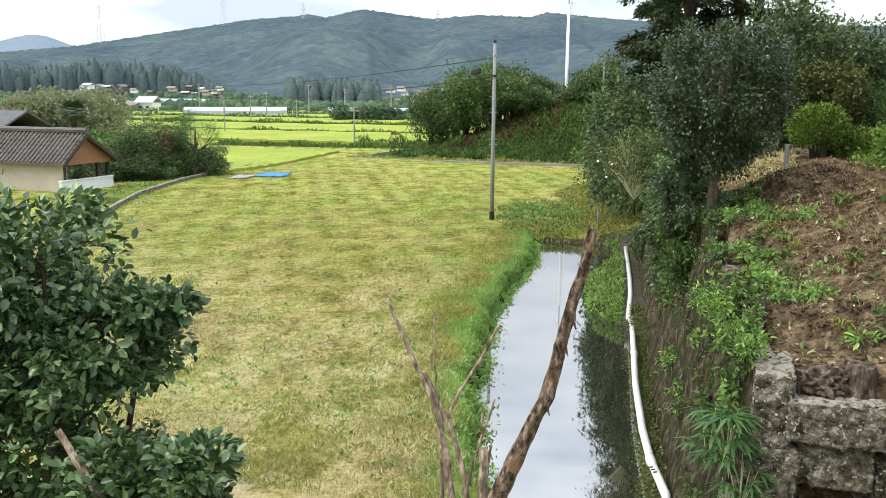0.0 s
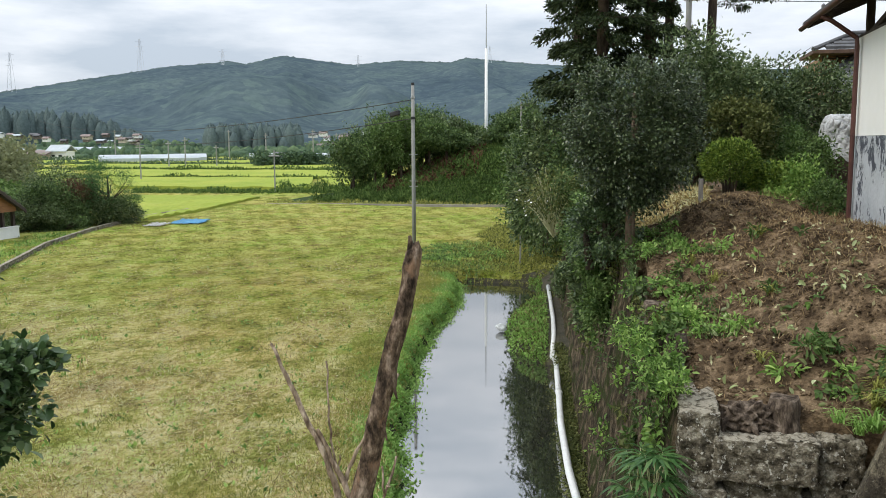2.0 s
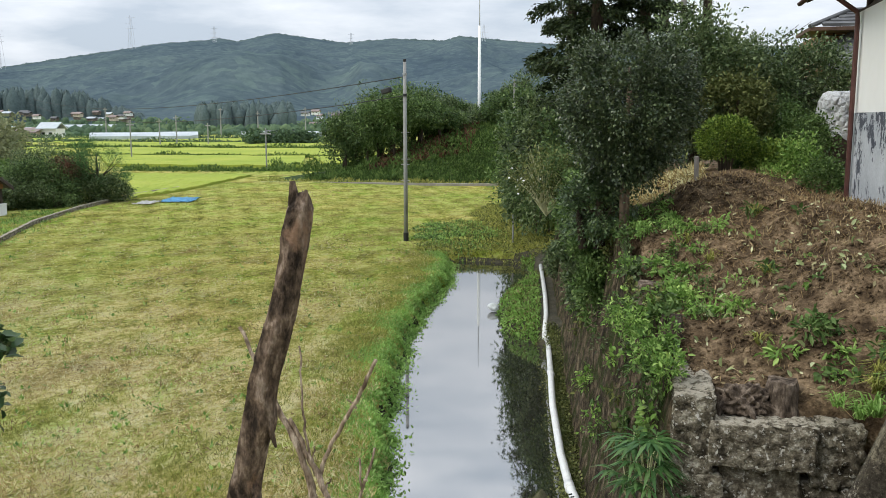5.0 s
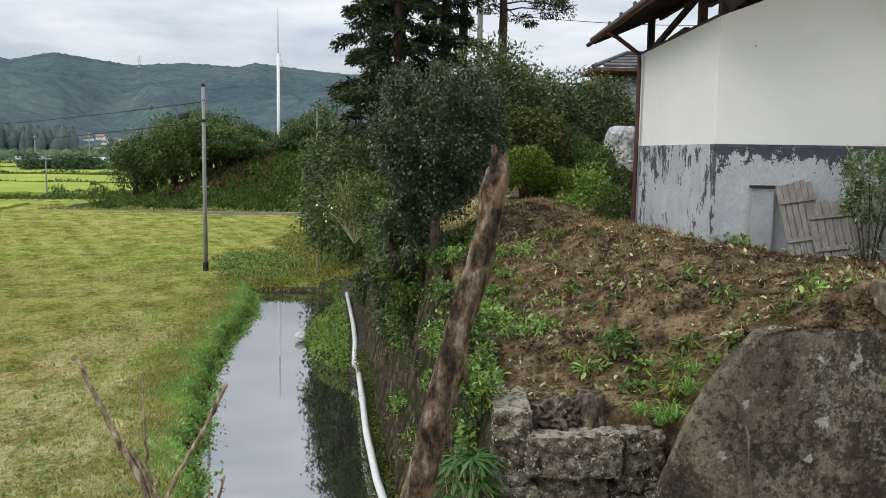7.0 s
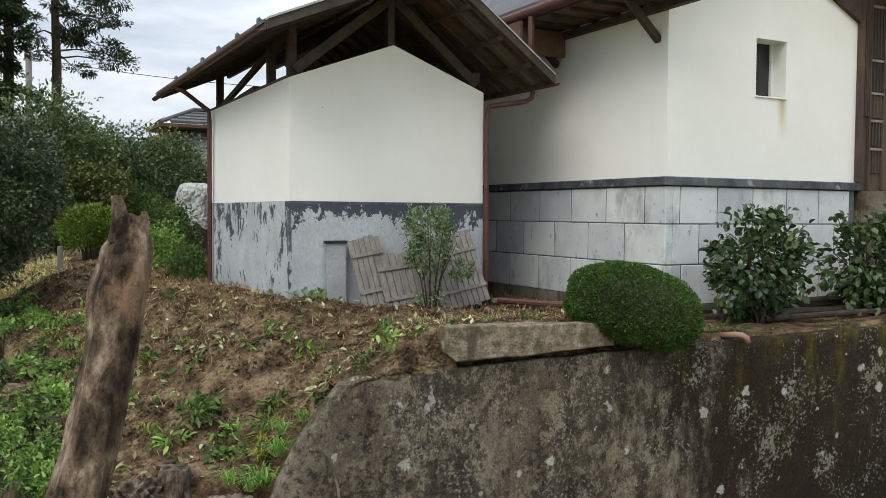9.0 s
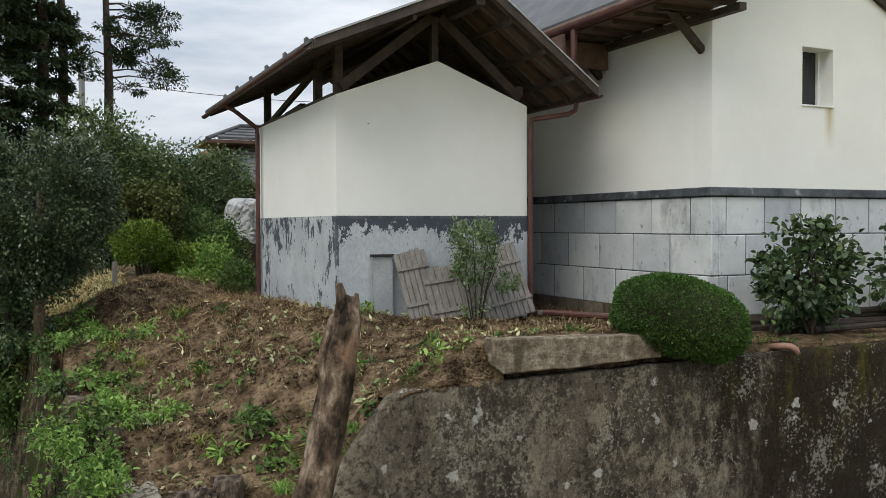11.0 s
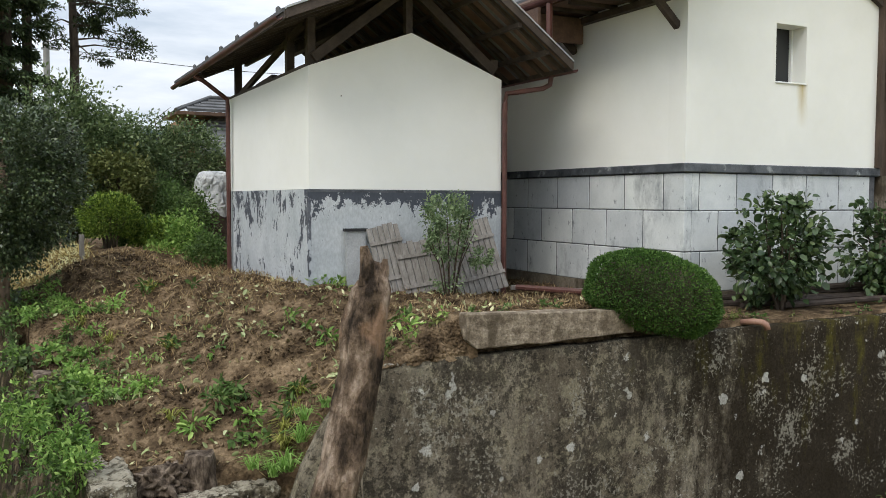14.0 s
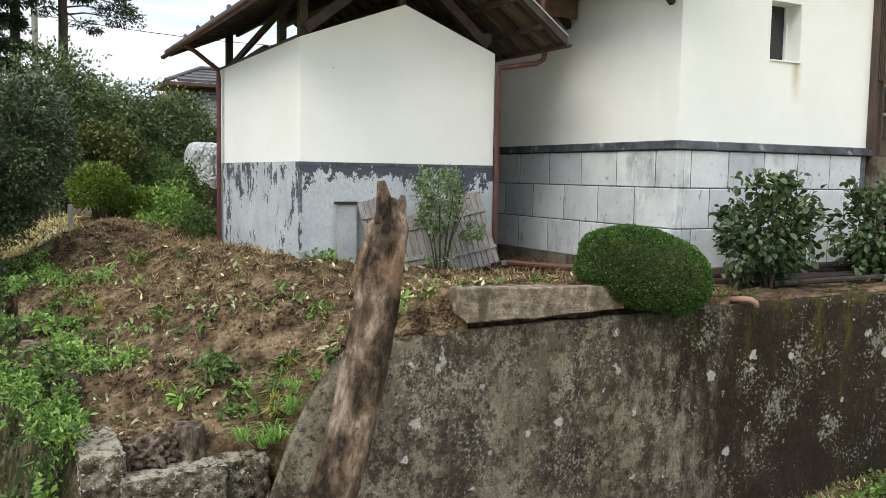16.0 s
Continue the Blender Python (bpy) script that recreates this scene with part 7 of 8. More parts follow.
tagged(arrays("leaf_skin", *leaves(tu * (0.47, 0.45, 0.41) * tl * R.uniform(0.72, 1.03, (len(tu), 1)) + (1.97, 15.05, 4.18), 0.042, 0.5, -0.2, tu, 0.7), L_TOPIARY, tp), kind="stuff")
for c, r, n, m in (((2.66, 15.2, 3.90), (0.36, 0.4, 0.26), 5000, L_TOPIARY), ((2.4, 15.9, 3.95), (0.36, 0.4, 0.3), 4000, L_MID), ((3.05, 15.0, 3.75), (0.42, 0.5, 0.45), 5000, L_LIME), ((3.3, 14.4, 3.6), (0.35, 0.4, 0.38), 4000, L_MID),
                   ((2.7, 14.6, 3.55), (0.35, 0.35, 0.25), 2500, L_LIME), ((3.3, 16.2, 4.2), (0.5, 0.5, 0.55), 5000, L_MID), ((2.95, 17.2, 4.4), (0.6, 0.5, 0.6), 5000, L_MID)):
    ob = thing("garden_shrub", (c[0], c[1], c[2] - r[2]), "low leafy garden shrub beside a shed", "shrub", "garden shrubs")
    part("stem", tubed([(c[0], c[1], c[2] - r[2] - 0.3), (c[0], c[1], c[2])], [0.03, 0.012], 6), M_TRUNK, ob)
    foliage("crown", c, r, n, 0.06, m, ob, 60, 0.2, 0.5)

# shrubs and creepers down the bank beside the canal
for x, y, z, rx, rz, n, m, s in ((-0.02, 13.4, 2.75, 0.42, 0.42, 3600, L_MID, 0.07), (-0.35, 14.4, 2.55, 0.34, 0.40, 2800, L_DARK, 0.07), (-0.35, 16.0, 2.95, 0.5, 0.6, 4200, L_MID, 0.08),
                                 (-0.7, 17.6, 3.2, 0.6, 0.7, 4800, L_HILL, 0.08), (-0.85, 19.4, 3.1, 0.65, 0.9, 9000, L_HILL, 0.08), (-1.2, 21.6, 3.4, 0.75, 1.2, 8000, L_HILL, 0.09),
                                 (-1.9, 24.4, 3.8, 0.85, 1.7, 14000, L_DARK, 0.10), (-2.8, 27.8, 3.4, 0.95, 1.9, 10000, L_HILL, 0.11), (-3.4, 31.5, 2.9, 1.1, 2.1, 9000, L_DARK, 0.14),
                                 (-3.2, 34.5, 1.6, 1.4, 1.5, 8000, L_MID, 0.15), (-3.8, 39, 1.9, 1.7, 2.2, 8000, L_DARK, 0.17), (-4.9, 47, 2.0, 2.2, 2.4, 8000, L_MID, 0.2),
                                 (-1.35, 21.8, 1.05, 0.42, 0.45, 3200, L_DARK, 0.07), (-0.02, 12.5, 2.2, 0.25, 0.4, 1800, L_MID, 0.065), (-0.4, 15.2, 1.7, 0.28, 0.5, 1800, L_DARK, 0.075)):
    ob = thing("bank_shrub", (x, y, z - rz), "dense wild shrub hanging over a canal bank", "shrub", "bank shrubs")
    part("stem", tubed([(x + 0.3, y, z - rz - 0.3), (x + 0.1, y, z - rz * 0.3), (x, y, z + rz * 0.3)], [0.04, 0.03, 0.01], 6), M_TRUNK, ob)
    foliage("crown", (x, y, z), (rx, rx, rz), n, s * 1.08, m, ob, 46, 0.21, 0.5, 0.2, 0.3)
pale = thing("pale_bush", (-1.25, 17.8, 2.6), "half-dead bush of pale bare twigs", "bush")
for k in range(46):
    a, e = RV.uniform(0, 6.28), RV.uniform(0.2, 1.3)
    L = RV.uniform(0.6, 1.3)
    tip = Vector((-1.25 + math.cos(a) * L * math.cos(e) * 0.8, 17.6 + math.sin(a) * L * math.cos(e) * 0.6, 2.9 + L * math.sin(e)))
    part("twig", tubed([(-1.25, 17.7, 2.6), Vector((-1.25, 17.7, 2.7)).lerp(tip, 0.5) + Vector((0, 0, 0.06)), tip], [0.014, 0.009, 0.003], 4, 0.1, k), M_CRACK, pale)
foliage("leaves", (-1.25, 17.5, 3.5), (0.75, 0.6, 0.55), 1800, 0.07, L_OLIVE, pale, 40, 0.25)
fp = RF.normal(size=(26, 3)) * (0.22, 0.2, 0.18) + (-1.75, 18.6, 3.15)
tagged(arrays("white_blossom", *leaves(fp, 0.06, 0.9, 0, None, 1, rng=RF), M_WHITE), "small white blossoms on a bank shrub", "flowers", kind="stuff")

p2 = thing("thin_post", (-4.04, 32, 0), "thin grey metal post among bank shrubs", "post")
part("shaft", tubed([(-4.04, 32, -0.1), (-4.04, 32, 6.0)], 0.035, 8), M_POLE, p2)
p3 = thing("utility_pole", (1.75, 30, 3.3), "slim grey utility pole behind garden trees", "utility pole")
part("shaft", tubed([(1.75, 30, 3.0), (1.75, 30, 9.45)], [0.13, 0.09], 10), M_POLE, p3)
part("cross_arm", boxed(1.6, 2.1, 29.95, 30.05, 9.1, 9.16), M_METAL, p3)
cable("power_cable", (1.75, 30, 9.2), (14, 34, 9.6), 0.25, 0.012, "thin dark cable passing behind trees to a roof")
post = thing("wooden_post", (1.45, 13.9, 3.3), "short grey wooden post on a garden bank", "post")
part("shaft", boxed(1.42, 1.49, 13.9, 13.97, 3.3, 3.98, 0.006), M_WOODGR, post)

M_TILEPALE = surf("pale grey tile", [(0.3, (0.14, 0.145, 0.15)), (0.7, (0.25, 0.255, 0.26))], 3, 0.5, grain=30, bump=0.3)

# the neighbouring house behind the shed
nb = thing("neighbour_house", (8, 30, 3.4), "dark two-tiered house with grey tiled roofs behind garden trees", "house")
part("wall", boxed(6.4, 12, 29.3, 35, 3.0, 6.0), M_BROWN, nb, "dark wooden wall")
part("wall", boxed(6.1, 12, 30.5, 35, 6.0, 7.30), M_CEDAR, nb, "reddish upper wall")
for k in range(11):
    t0, t1 = k / 11, (k + 1) / 11
    xl = float(np.interp((t0 + t1) / 2, (0, 0.54, 1), (6.05, 6.2, 7.18)))
    y0, y1, z0, z1 = 28.6 + 1.8 * t0, 28.6 + 1.8 * t1, 5.93 + 1.42 * t0, 5.93 + 1.42 * t1
    part("tile_course", prism([(y0, z0 + 0.06), (y1 + 0.06, z1 + 0.02), (y1 + 0.06, z1 - 0.05), (y0, z0 - 0.05)], 0, xl, 12.5), M_TILEPALE, nb)
part("rake_tile", tubed([(6.02, 28.62, 6.0), (6.2, 29.57, 6.74), (7.18, 30.42, 7.42)], 0.08, 8), M_TILE, nb, "thick rake tiles")
for k in range(4):
    t0, t1 = k / 4, (k + 1) / 4
    xl = 5.75 + 1.1 * (t0 + t1) / 2
    y0, y1, z0, z1 = 29.4 + 1.1 * t0, 29.4 + 1.1 * t1, 7.42 + 0.50 * t0, 7.42 + 0.50 * t1
    part("tile_course", prism([(y0, z0 + 0.04), (y1 + 0.05, z1 + 0.02), (y1 + 0.05, z1 - 0.05), (y0, z0 - 0.05)], 0, xl, 12.5), M_TILE, nb)
part("ridge_tile", tubed([(5.5, 29.36, 7.38), (6.85, 30.5, 7.97), (12.5, 30.5, 7.97)], 0.07, 8), M_TILE, nb, "hip and ridge tiles")
part("soffit", boxed(5.5, 12.5, 29.36, 32, 7.25, 7.36), M_SHEATH, nb, "brown eave boards")
for k in range(4):
    part("post", boxed(5.95 + 0.42 * k, 6.01 + 0.42 * k, 30.38, 30.44, 6.5, 7.25), M_WOODDK, nb)
for k in range(4):
    part("rail", boxed(6.0, 12, 30.40, 30.46, 6.5 + 0.22 * k, 6.54 + 0.22 * k), M_WOODDK, nb)
wrap = thing("wrapped_machine", (4.02, 16.9, 3.5), "garden machine wrapped in crumpled clear plastic sheet", "plastic cover")
bm = bmesh.new()
cover_rows = []
for i in range(15):
    t = i / 14
    row = []
    for k in range(64):
        a = 2 * math.pi * k / 64
        sq = 1.0 / max(abs(math.cos(a)), abs(math.sin(a))) ** 0.6
        grow = min(1.0, t * 3.2) ** 0.5 * (0.92 + 0.16 * t)
        fold = 1 + (0.24 * noise.noise(Vector((math.cos(a) * 2.4, math.sin(a) * 2.4, t * 2.6))) - 0.22 * abs(noise.noise(Vector((math.cos(a) * 5.5 + t * 4, math.sin(a) * 5.5, t * 5))))) * min(1, t * 2)
        hem = 0.16 * noise.noise(Vector((math.cos(a) * 2.6, math.sin(a) * 2.6, 4))) * t
        row.append(bm.verts.new((4.02 + math.cos(a) * 0.33 * sq * grow * fold, 16.9 + math.sin(a) * 0.33 * sq * grow * fold, 5.03 - 0.06 * min(1, t * 3.2) ** 2 - 0.74 * max(0, t - 0.22) / 0.78 + hem + 0.02 * noise.noise(Vector((a * 3, t * 7, 1))))))
    cover_rows.append(row)
for u_, w_ in zip(cover_rows, cover_rows[1:]):
    for k in range(64):
        bm.faces.new((u_[k], w_[k], w_[(k + 1) % 64], u_[(k + 1) % 64]))
part("cover", bm, M_FILM, wrap, smooth=True)
part("machine_body", boxed(3.80, 4.24, 16.7, 17.1, 3.5, 4.93, 0.05), M_BROWN, wrap)

# ---- at the foot of the white walls ----
def panel(base, n, w, h, lean, tilt, label):
    m = pose(*base, lean, tilt, 0)
    ob = thing("board_panel", base, label, "wooden panel", "leaning board panels")
    for k in range(n):
        x = w * k / n
        hh = h * RV.uniform(0.97, 1.02)
        part("board", boxed(x + 0.004, x + w / n - 0.006, 0, 0.018, 0, hh, 0.002, m), M_WOODGR, ob)
    for z in (h * 0.2, h * 0.72):
        part("rail", boxed(0, w, -0.022, -0.001, z, z + 0.045, 0.002, m), M_WOODGR, ob)
    return ob


PANEL = "weathered grey slatted board panel leaning on a plinth"
panel((4.42, 9.60, 3.36), 6, 0.42, 0.86, -16, -9, PANEL)
panel((4.70, 9.52, 3.30), 7, 0.62, 0.72, -20, -7, PANEL)
panel((5.28, 9.55, 3.26), 11, 0.86, 0.92, -17, -11, PANEL)
sheet_m = thing("metal_sheet", (4.16, 9.85, 3.42), "plain grey metal sheet standing against a plinth", "metal sheet")
part("face", boxed(4.06, 4.30, 9.86, 9.90, 3.40, 4.13), M_METAL, sheet_m)
part("top_edge", boxed(4.03, 4.32, 9.84, 9.91, 4.131, 4.165), M_BLACK, sheet_m)

sp = thing("young_shrub", (5.12, 9.25, 3.34), "young grey-green shrub with thin upright stems", "shrub")
for k in range(11):
    a = k * 0.6
    part("stem", tubed([(5.12 + 0.03 * math.cos(a), 9.25 + 0.03 * math.sin(a), 3.25), (5.12 + 0.13 * math.cos(a), 9.25 + 0.13 * math.sin(a), 3.75), (5.12 + 0.32 * math.cos(a), 9.25 + 0.26 * math.sin(a), 4.0 + 0.5 * RV.random())], [0.011, 0.008, 0.003], 5), M_TRUNK, sp)
foliage("crown", (5.06, 9.25, 4.17), (0.33, 0.30, 0.40), 2500, 0.048, L_GREY, sp, 44, 0.14, 0.40, -0.3, full=True)
foliage("side_leaves", (5.52, 9.22, 3.82), (0.17, 0.15, 0.13), 420, 0.045, L_GREY, sp, 10, 0.2, 0.40, -0.3, full=True)
foliage("low_leaves", (5.1, 9.2, 3.5), (0.2, 0.2, 0.15), 300, 0.04, L_GREY, sp, 12, 0.25)

# clipped box bush: a tight skin of small leaves over a dark heart
bxb = thing("clipped_bush", (5.99, 6.75, 3.25), "rounded clipped box bush of tiny bright green leaves", "bush")
n = 46000
u = R.normal(size=(n, 3))
u /= np.linalg.norm(u, axis=1, keepdims=True)
u[:, 2] = np.where(u[:, 2] < -0.85, -u[:, 2], u[:, 2])
sup = np.sign(u) * np.abs(u) ** 0.90
lump = np.array([1 + 0.05 * noise.noise(Vector(q) * 2.3) for q in sup])[:, None]
bp = sup * (0.71, 0.46, 0.405) * lump * R.uniform(0.92, 1.02, (n, 1)) + (5.95, 6.60, 3.61) + np.outer(sup[:, 0] * 0.13, (0, 0, -1))
tagged(arrays("leaf_skin", *leaves(bp, 0.022, 0.55, 0, u, 0.8), L_BOX, bxb), kind="stuff")
# a solid bark-dark core gives the gaps between leaves their shade
bm = bmesh.new()
bmesh.ops.create_icosphere(bm, subdivisions=3, radius=1.0)
for v in bm.verts:
    v.co = Vector((5.98 + math.copysign(abs(v.co.x) ** 0.9, v.co.x) * 0.66, 6.60 + v.co.y * 0.40, 3.62 + v.co.z * 0.35 - 0.12 * v.co.x))
part("heart", bm, M_TRUNK, bxb, "solid dark core in place of inner shade")

def big_leaf_shrub(x, y, z, rx, rz, n, label):
    ob = thing("large_leaf_shrub", (x, y, z), label, "shrub", "large-leaved shrubs")
    for k in range(12):
        a = RV.uniform(0, 6.28)
        q = RV.uniform(0.3, 1.0)
        part("stem", tubed([(x, y, z - 0.1), (x + math.cos(a) * rx * 0.4 * q, y + math.sin(a) * rx * 0.3 * q, z + rz * 0.8), (x + math.cos(a) * rx * q, y + math.sin(a) * rx * 0.5 * q, z + rz * (1.2 + 0.9 * RV.random()))], [0.02, 0.013, 0.004], 6), M_TRUNK, ob)
    foliage("crown", (x, y, z + rz * 1.1), (rx, rx * 0.62, rz), int(n * 0.72), 0.086, L_SHRUB, ob, 60, 0.15, 0.70, 0.25, 0.4, full=True)
    return ob


big_leaf_shrub(8.30, 7.2, 3.28, 0.72, 0.60, 3300, "shrub of large dull green leaves before a storehouse")
big_leaf_shrub(10.30, 7.25, 3.28, 0.80, 0.62, 3300, "shrub of large dull green leaves beside a storehouse corner")

for k, (x0, y0, x1, y1, z) in enumerate(((7.2, 7.5, 10.9, 7.35, 3.34), (7.6, 7.58, 11, 7.45, 3.40), (7.9, 7.4, 11.2, 7.25, 3.33), (8.2, 7.5, 11.2, 7.4, 3.46), (8.3, 7.15, 11.5, 7.0, 3.33))):
    ob = thing("stacked_pole", (x0, y0, z), "dark bamboo pole stacked on the ground by a wall", "pole", "stacked poles")
    part("length", tubed([(x0, y0, z), ((x0 + x1) / 2, (y0 + y1) / 2, z + 0.02), (x1, y1, z)], 0.035, 7), M_WOODDK, ob)
gp = thing("ground_pipe", (6.9, 9.2, 3.33), "rusty brown pipe lying beside a storehouse plinth", "pipe")
part("length", tubed([(6.35, 9.75, 3.38), (6.9, 9.1, 3.36), (7.45, 8.2, 3.34)], 0.04, 8), M_GUTTER, gp)
gp2 = thing("ground_pipe", (6.8, 9.6, 3.33), "grey timber lying beside a storehouse plinth", "timber")
part("length", beam((6.4, 9.95, 3.36), (7.4, 8.7, 3.35), 0.08, 0.06), M_WOODGR, gp2)
dr = thing("drain_pipe", (7.1, 6.5, 3.3), "faded orange clay drain elbow poking over a wall", "drain pipe")
part("elbow", tubed([(7.10, 6.62, 3.28), (7.14, 6.50, 3.30), (7.18, 6.43, 3.30), (7.22, 6.405, 3.27), (7.23, 6.40, 3.225)], 0.032, 12), M_DRAIN, dr, smooth=True)

# ---- stumps on the stone corner ----
def stump(x, y, z, r, h, seed, label):
    ob = thing("tree_stump", (x, y, z), label, "stump")
    bm = bmesh.new()
    rings = []
    for i in range(9):
        t = i / 8
        ring = []
        for k in range(20):
            a = 2 * math.pi * k / 20
            q = r * (1.25 - 0.3 * t + 0.22 * noise.noise(Vector((math.cos(a) * 1.6, math.sin(a) * 1.6, t * 2 + seed))))
            ring.append(bm.verts.new((x + math.cos(a) * q, y + math.sin(a) * q, z - 0.06 + (h + 0.06) * t + 0.012 * math.sin(3 * a + seed))))
        rings.append(ring)
    for u_, w_ in zip(rings, rings[1:]):
        for k in range(20):
            bm.faces.new((u_[k], u_[(k + 1) % 20], w_[(k + 1) % 20], w_[k]))
    bm.faces.new(rings[-1])
    part("wood", bm, M_BARKGREY, ob)
    return ob


M_BARKGREY = surf("old grey stump wood", [(0.36, (0.026, 0.019, 0.014)), (0.5, (0.10, 0.076, 0.057)), (0.66, (0.25, 0.20, 0.155))], 14, 0.95, stretch=(1, 1, 0.4), grain=70, grain_amt=0.6, bump=0.9, dist=0.015)
stump(1.86, 7.50, 2.12, 0.125, 0.26, 1, "sawn grey tree stump on a stone corner")
rb = thing("root_ball", (1.56, 7.50, 2.08), "gnarled dead root stump full of holes", "stump")
bm = bmesh.new()
bmesh.ops.create_icosphere(bm, subdivisions=6, radius=1.0)
for v in bm.verts:
    q = v.co.copy()
    knob = 0.40 * noise.noise(q * 1.7 + Vector((3, 1, 7))) + 0.28 * noise.noise(q * 4.0)
    hole = -0.42 * max(0.0, noise.noise(q * 2.9 + Vector((9, 4, 2))) - 0.18) * 2.4
    grain = 0.07 * noise.noise(Vector((q.x * 16, q.y * 16, q.z * 5)))
    f = 1.0 + knob + hole + grain
    v.co = Vector((1.56 + q.x * 0.26 * f, 7.47 + q.y * 0.15 * f, 2.17 + q.z * 0.155 * f))
part("knob", bm, M_BARKGREY, rb, smooth=True)
for k in range(7):
    a = k * 0.93
    part("root", tubed([(1.56 + 0.16 * math.cos(a), 7.47 + 0.08 * math.sin(a), 2.20), (1.56 + 0.27 * math.cos(a + 0.2), 7.47 + 0.15 * math.sin(a + 0.2), 2.15), (1.56 + 0.34 * math.cos(a + 0.3), 7.47 + 0.20 * math.sin(a + 0.3), 2.08)], [0.04, 0.028, 0.012], 9, 0.35, k), M_BARKGREY, rb)
for x, y, z, r in ((0.80, 9.6, 2.62, 0.16), (0.98, 8.55, 2.5, 0.10)):
    stump(x, y, z, r, 0.16, x, "weathered low stump at the bank's edge")

# ---- grass and weeds of the field and the canal ----
def scatter(name, x, y, lift, size, material, label, category, width=0.3, up=0.9, spread=0.7, rng=RF, fold=0.2):
    z = relief(x, y, land(x, y)) + lift
    v, f = leaves(np.column_stack([x, y, z]), size, width, -up, None, spread, fold, rng)
    return tagged(arrays(name, v, f, material), label, category, kind="stuff")


def wedge(n, y0, y1, rng=RF, left=-1.0, right=0.02):
    """Places over the open field, thicker close by."""
    y = y0 * (y1 / y0) ** rng.uniform(0, 1, n)
    x = rng.uniform(left, right, n) * (y + 2) - 0.3
    ok = (x < canal_left(y) - 0.25) & (x > -17 - 0.28 * y)
    return x[ok], y[ok]


x, y = wedge(230000, 8.0, 32)
u = 0.925 * x + 0.38 * y
k = np.array([noise.noise(Vector((a * 0.5, b * 0.32, 0))) + 0.7 * noise.noise(Vector((a * 1.7, b * 1.1, 7))) for a, b in zip(x, y)]) + 0.03 * np.sin(u * 5.8 + 1.2 * np.sin(y * 0.5)) + RF.normal(0, 0.2, len(x))
dry = k > 0.02
green = k < -0.22
scatter("mown_straw", x[dry], y[dry], 0.012, 0.10, L_STRAW, "dry mown straw strewn over a field", "straw", 0.10, 0.15, 1.0)
scatter("field_grass", x[green], y[green], 0.0, 0.075, L_GRASS, "short fresh grass of a mown field", "grass", 0.18, 0.8, 0.9)
x, y = wedge(60000, 30, 59)
u = 0.925 * x + 0.38 * y
k = 0.14 * np.sin(u * 5.8) + np.array([1.5 * noise.noise(Vector((a * 0.3, b * 0.2, 5))) + noise.noise(Vector((a * 1.1, b * 0.5, 2))) for a, b in zip(x, y)]) + RF.normal(0, 0.6, len(x))
scatter("far_stubble", x[k > 0.8], y[k > 0.8], 0.0, 0.12, L_DRY, "mown grass stubble at a field's far side", "grass", 0.2, 0.5, 0.9)
scatter("far_grass", x[k < -0.3], y[k < -0.3], 0.0, 0.12, L_GRASS, "short green grass at a field's far side", "grass", 0.25, 0.6, 0.9)
# patches of pulled brown weeds
cx, cy = RF.uniform(-15, -3.5, 150), RF.uniform(9, 36, 150)
x = np.repeat(cx, 50) + RF.normal(0, 0.28, 7500)
y = np.repeat(cy, 50) + RF.normal(0, 0.28, 7500)
ok = x < canal_left(y) - 0.5
scatter("pulled_weeds", x[ok], y[ok], 0.02, 0.08, L_DRY, "patches of brown pulled weeds on a mown field", "weeds", 0.25, 0.2, 1.0)
x, y = wedge(900, 9, 30)
scatter("weed_rosettes", np.repeat(x, 6) + RF.normal(0, 0.05, 6 * len(x)), np.repeat(y, 6) + RF.normal(0, 0.05, 6 * len(x)), 0.01, 0.09, L_LIME, "small green weed rosettes in mown grass", "weeds", 0.5, 0.4, 1.0)

# green margin along the water, thinning out into the field
y = RF.uniform(8.0, 29.5, 56000)
off = -np.abs(RF.normal(0, 0.72, 56000)) + 0.02 + 0.09 * np.sin(y * 3.7) + 0.07 * np.sin(y * 8.9)
x = canal_left(y) + off
zz = np.maximum(land(x, y), -0.36)
thick = off > -0.62 + 0.25 * np.sin(y * 1.9) + RF.normal(0, 0.15, len(y))
for nm, sel, sz, w, mat, lab in (("margin_grass", thick, 0.075, 0.2, L_MARGIN, "lush bright green grass along a canal's edge"), ("margin_turf", ~thick, 0.08, 0.2, L_GRASS, "short green turf beside a canal")):
    v, f = leaves(np.column_stack([x[sel], y[sel], zz[sel]]), sz, w, -0.45, None, 1.0, rng=RF)
    tagged(arrays(nm, v, f, mat), lab, "grass", kind="stuff")
y = RF.uniform(8.0, 29.0, 9000)
x = canal_left(y) + RF.normal(-0.06, 0.14, 9000)
v, f = leaves(np.column_stack([x, y, np.maximum(land(x, y), -0.34) + 0.03]), 0.07, 0.5, -0.3, None, 1.0, rng=RF)
tagged(arrays("margin_weeds", v, f, L_MARGIN), "broad-leaved weeds trailing into canal water", "weeds", kind="stuff")
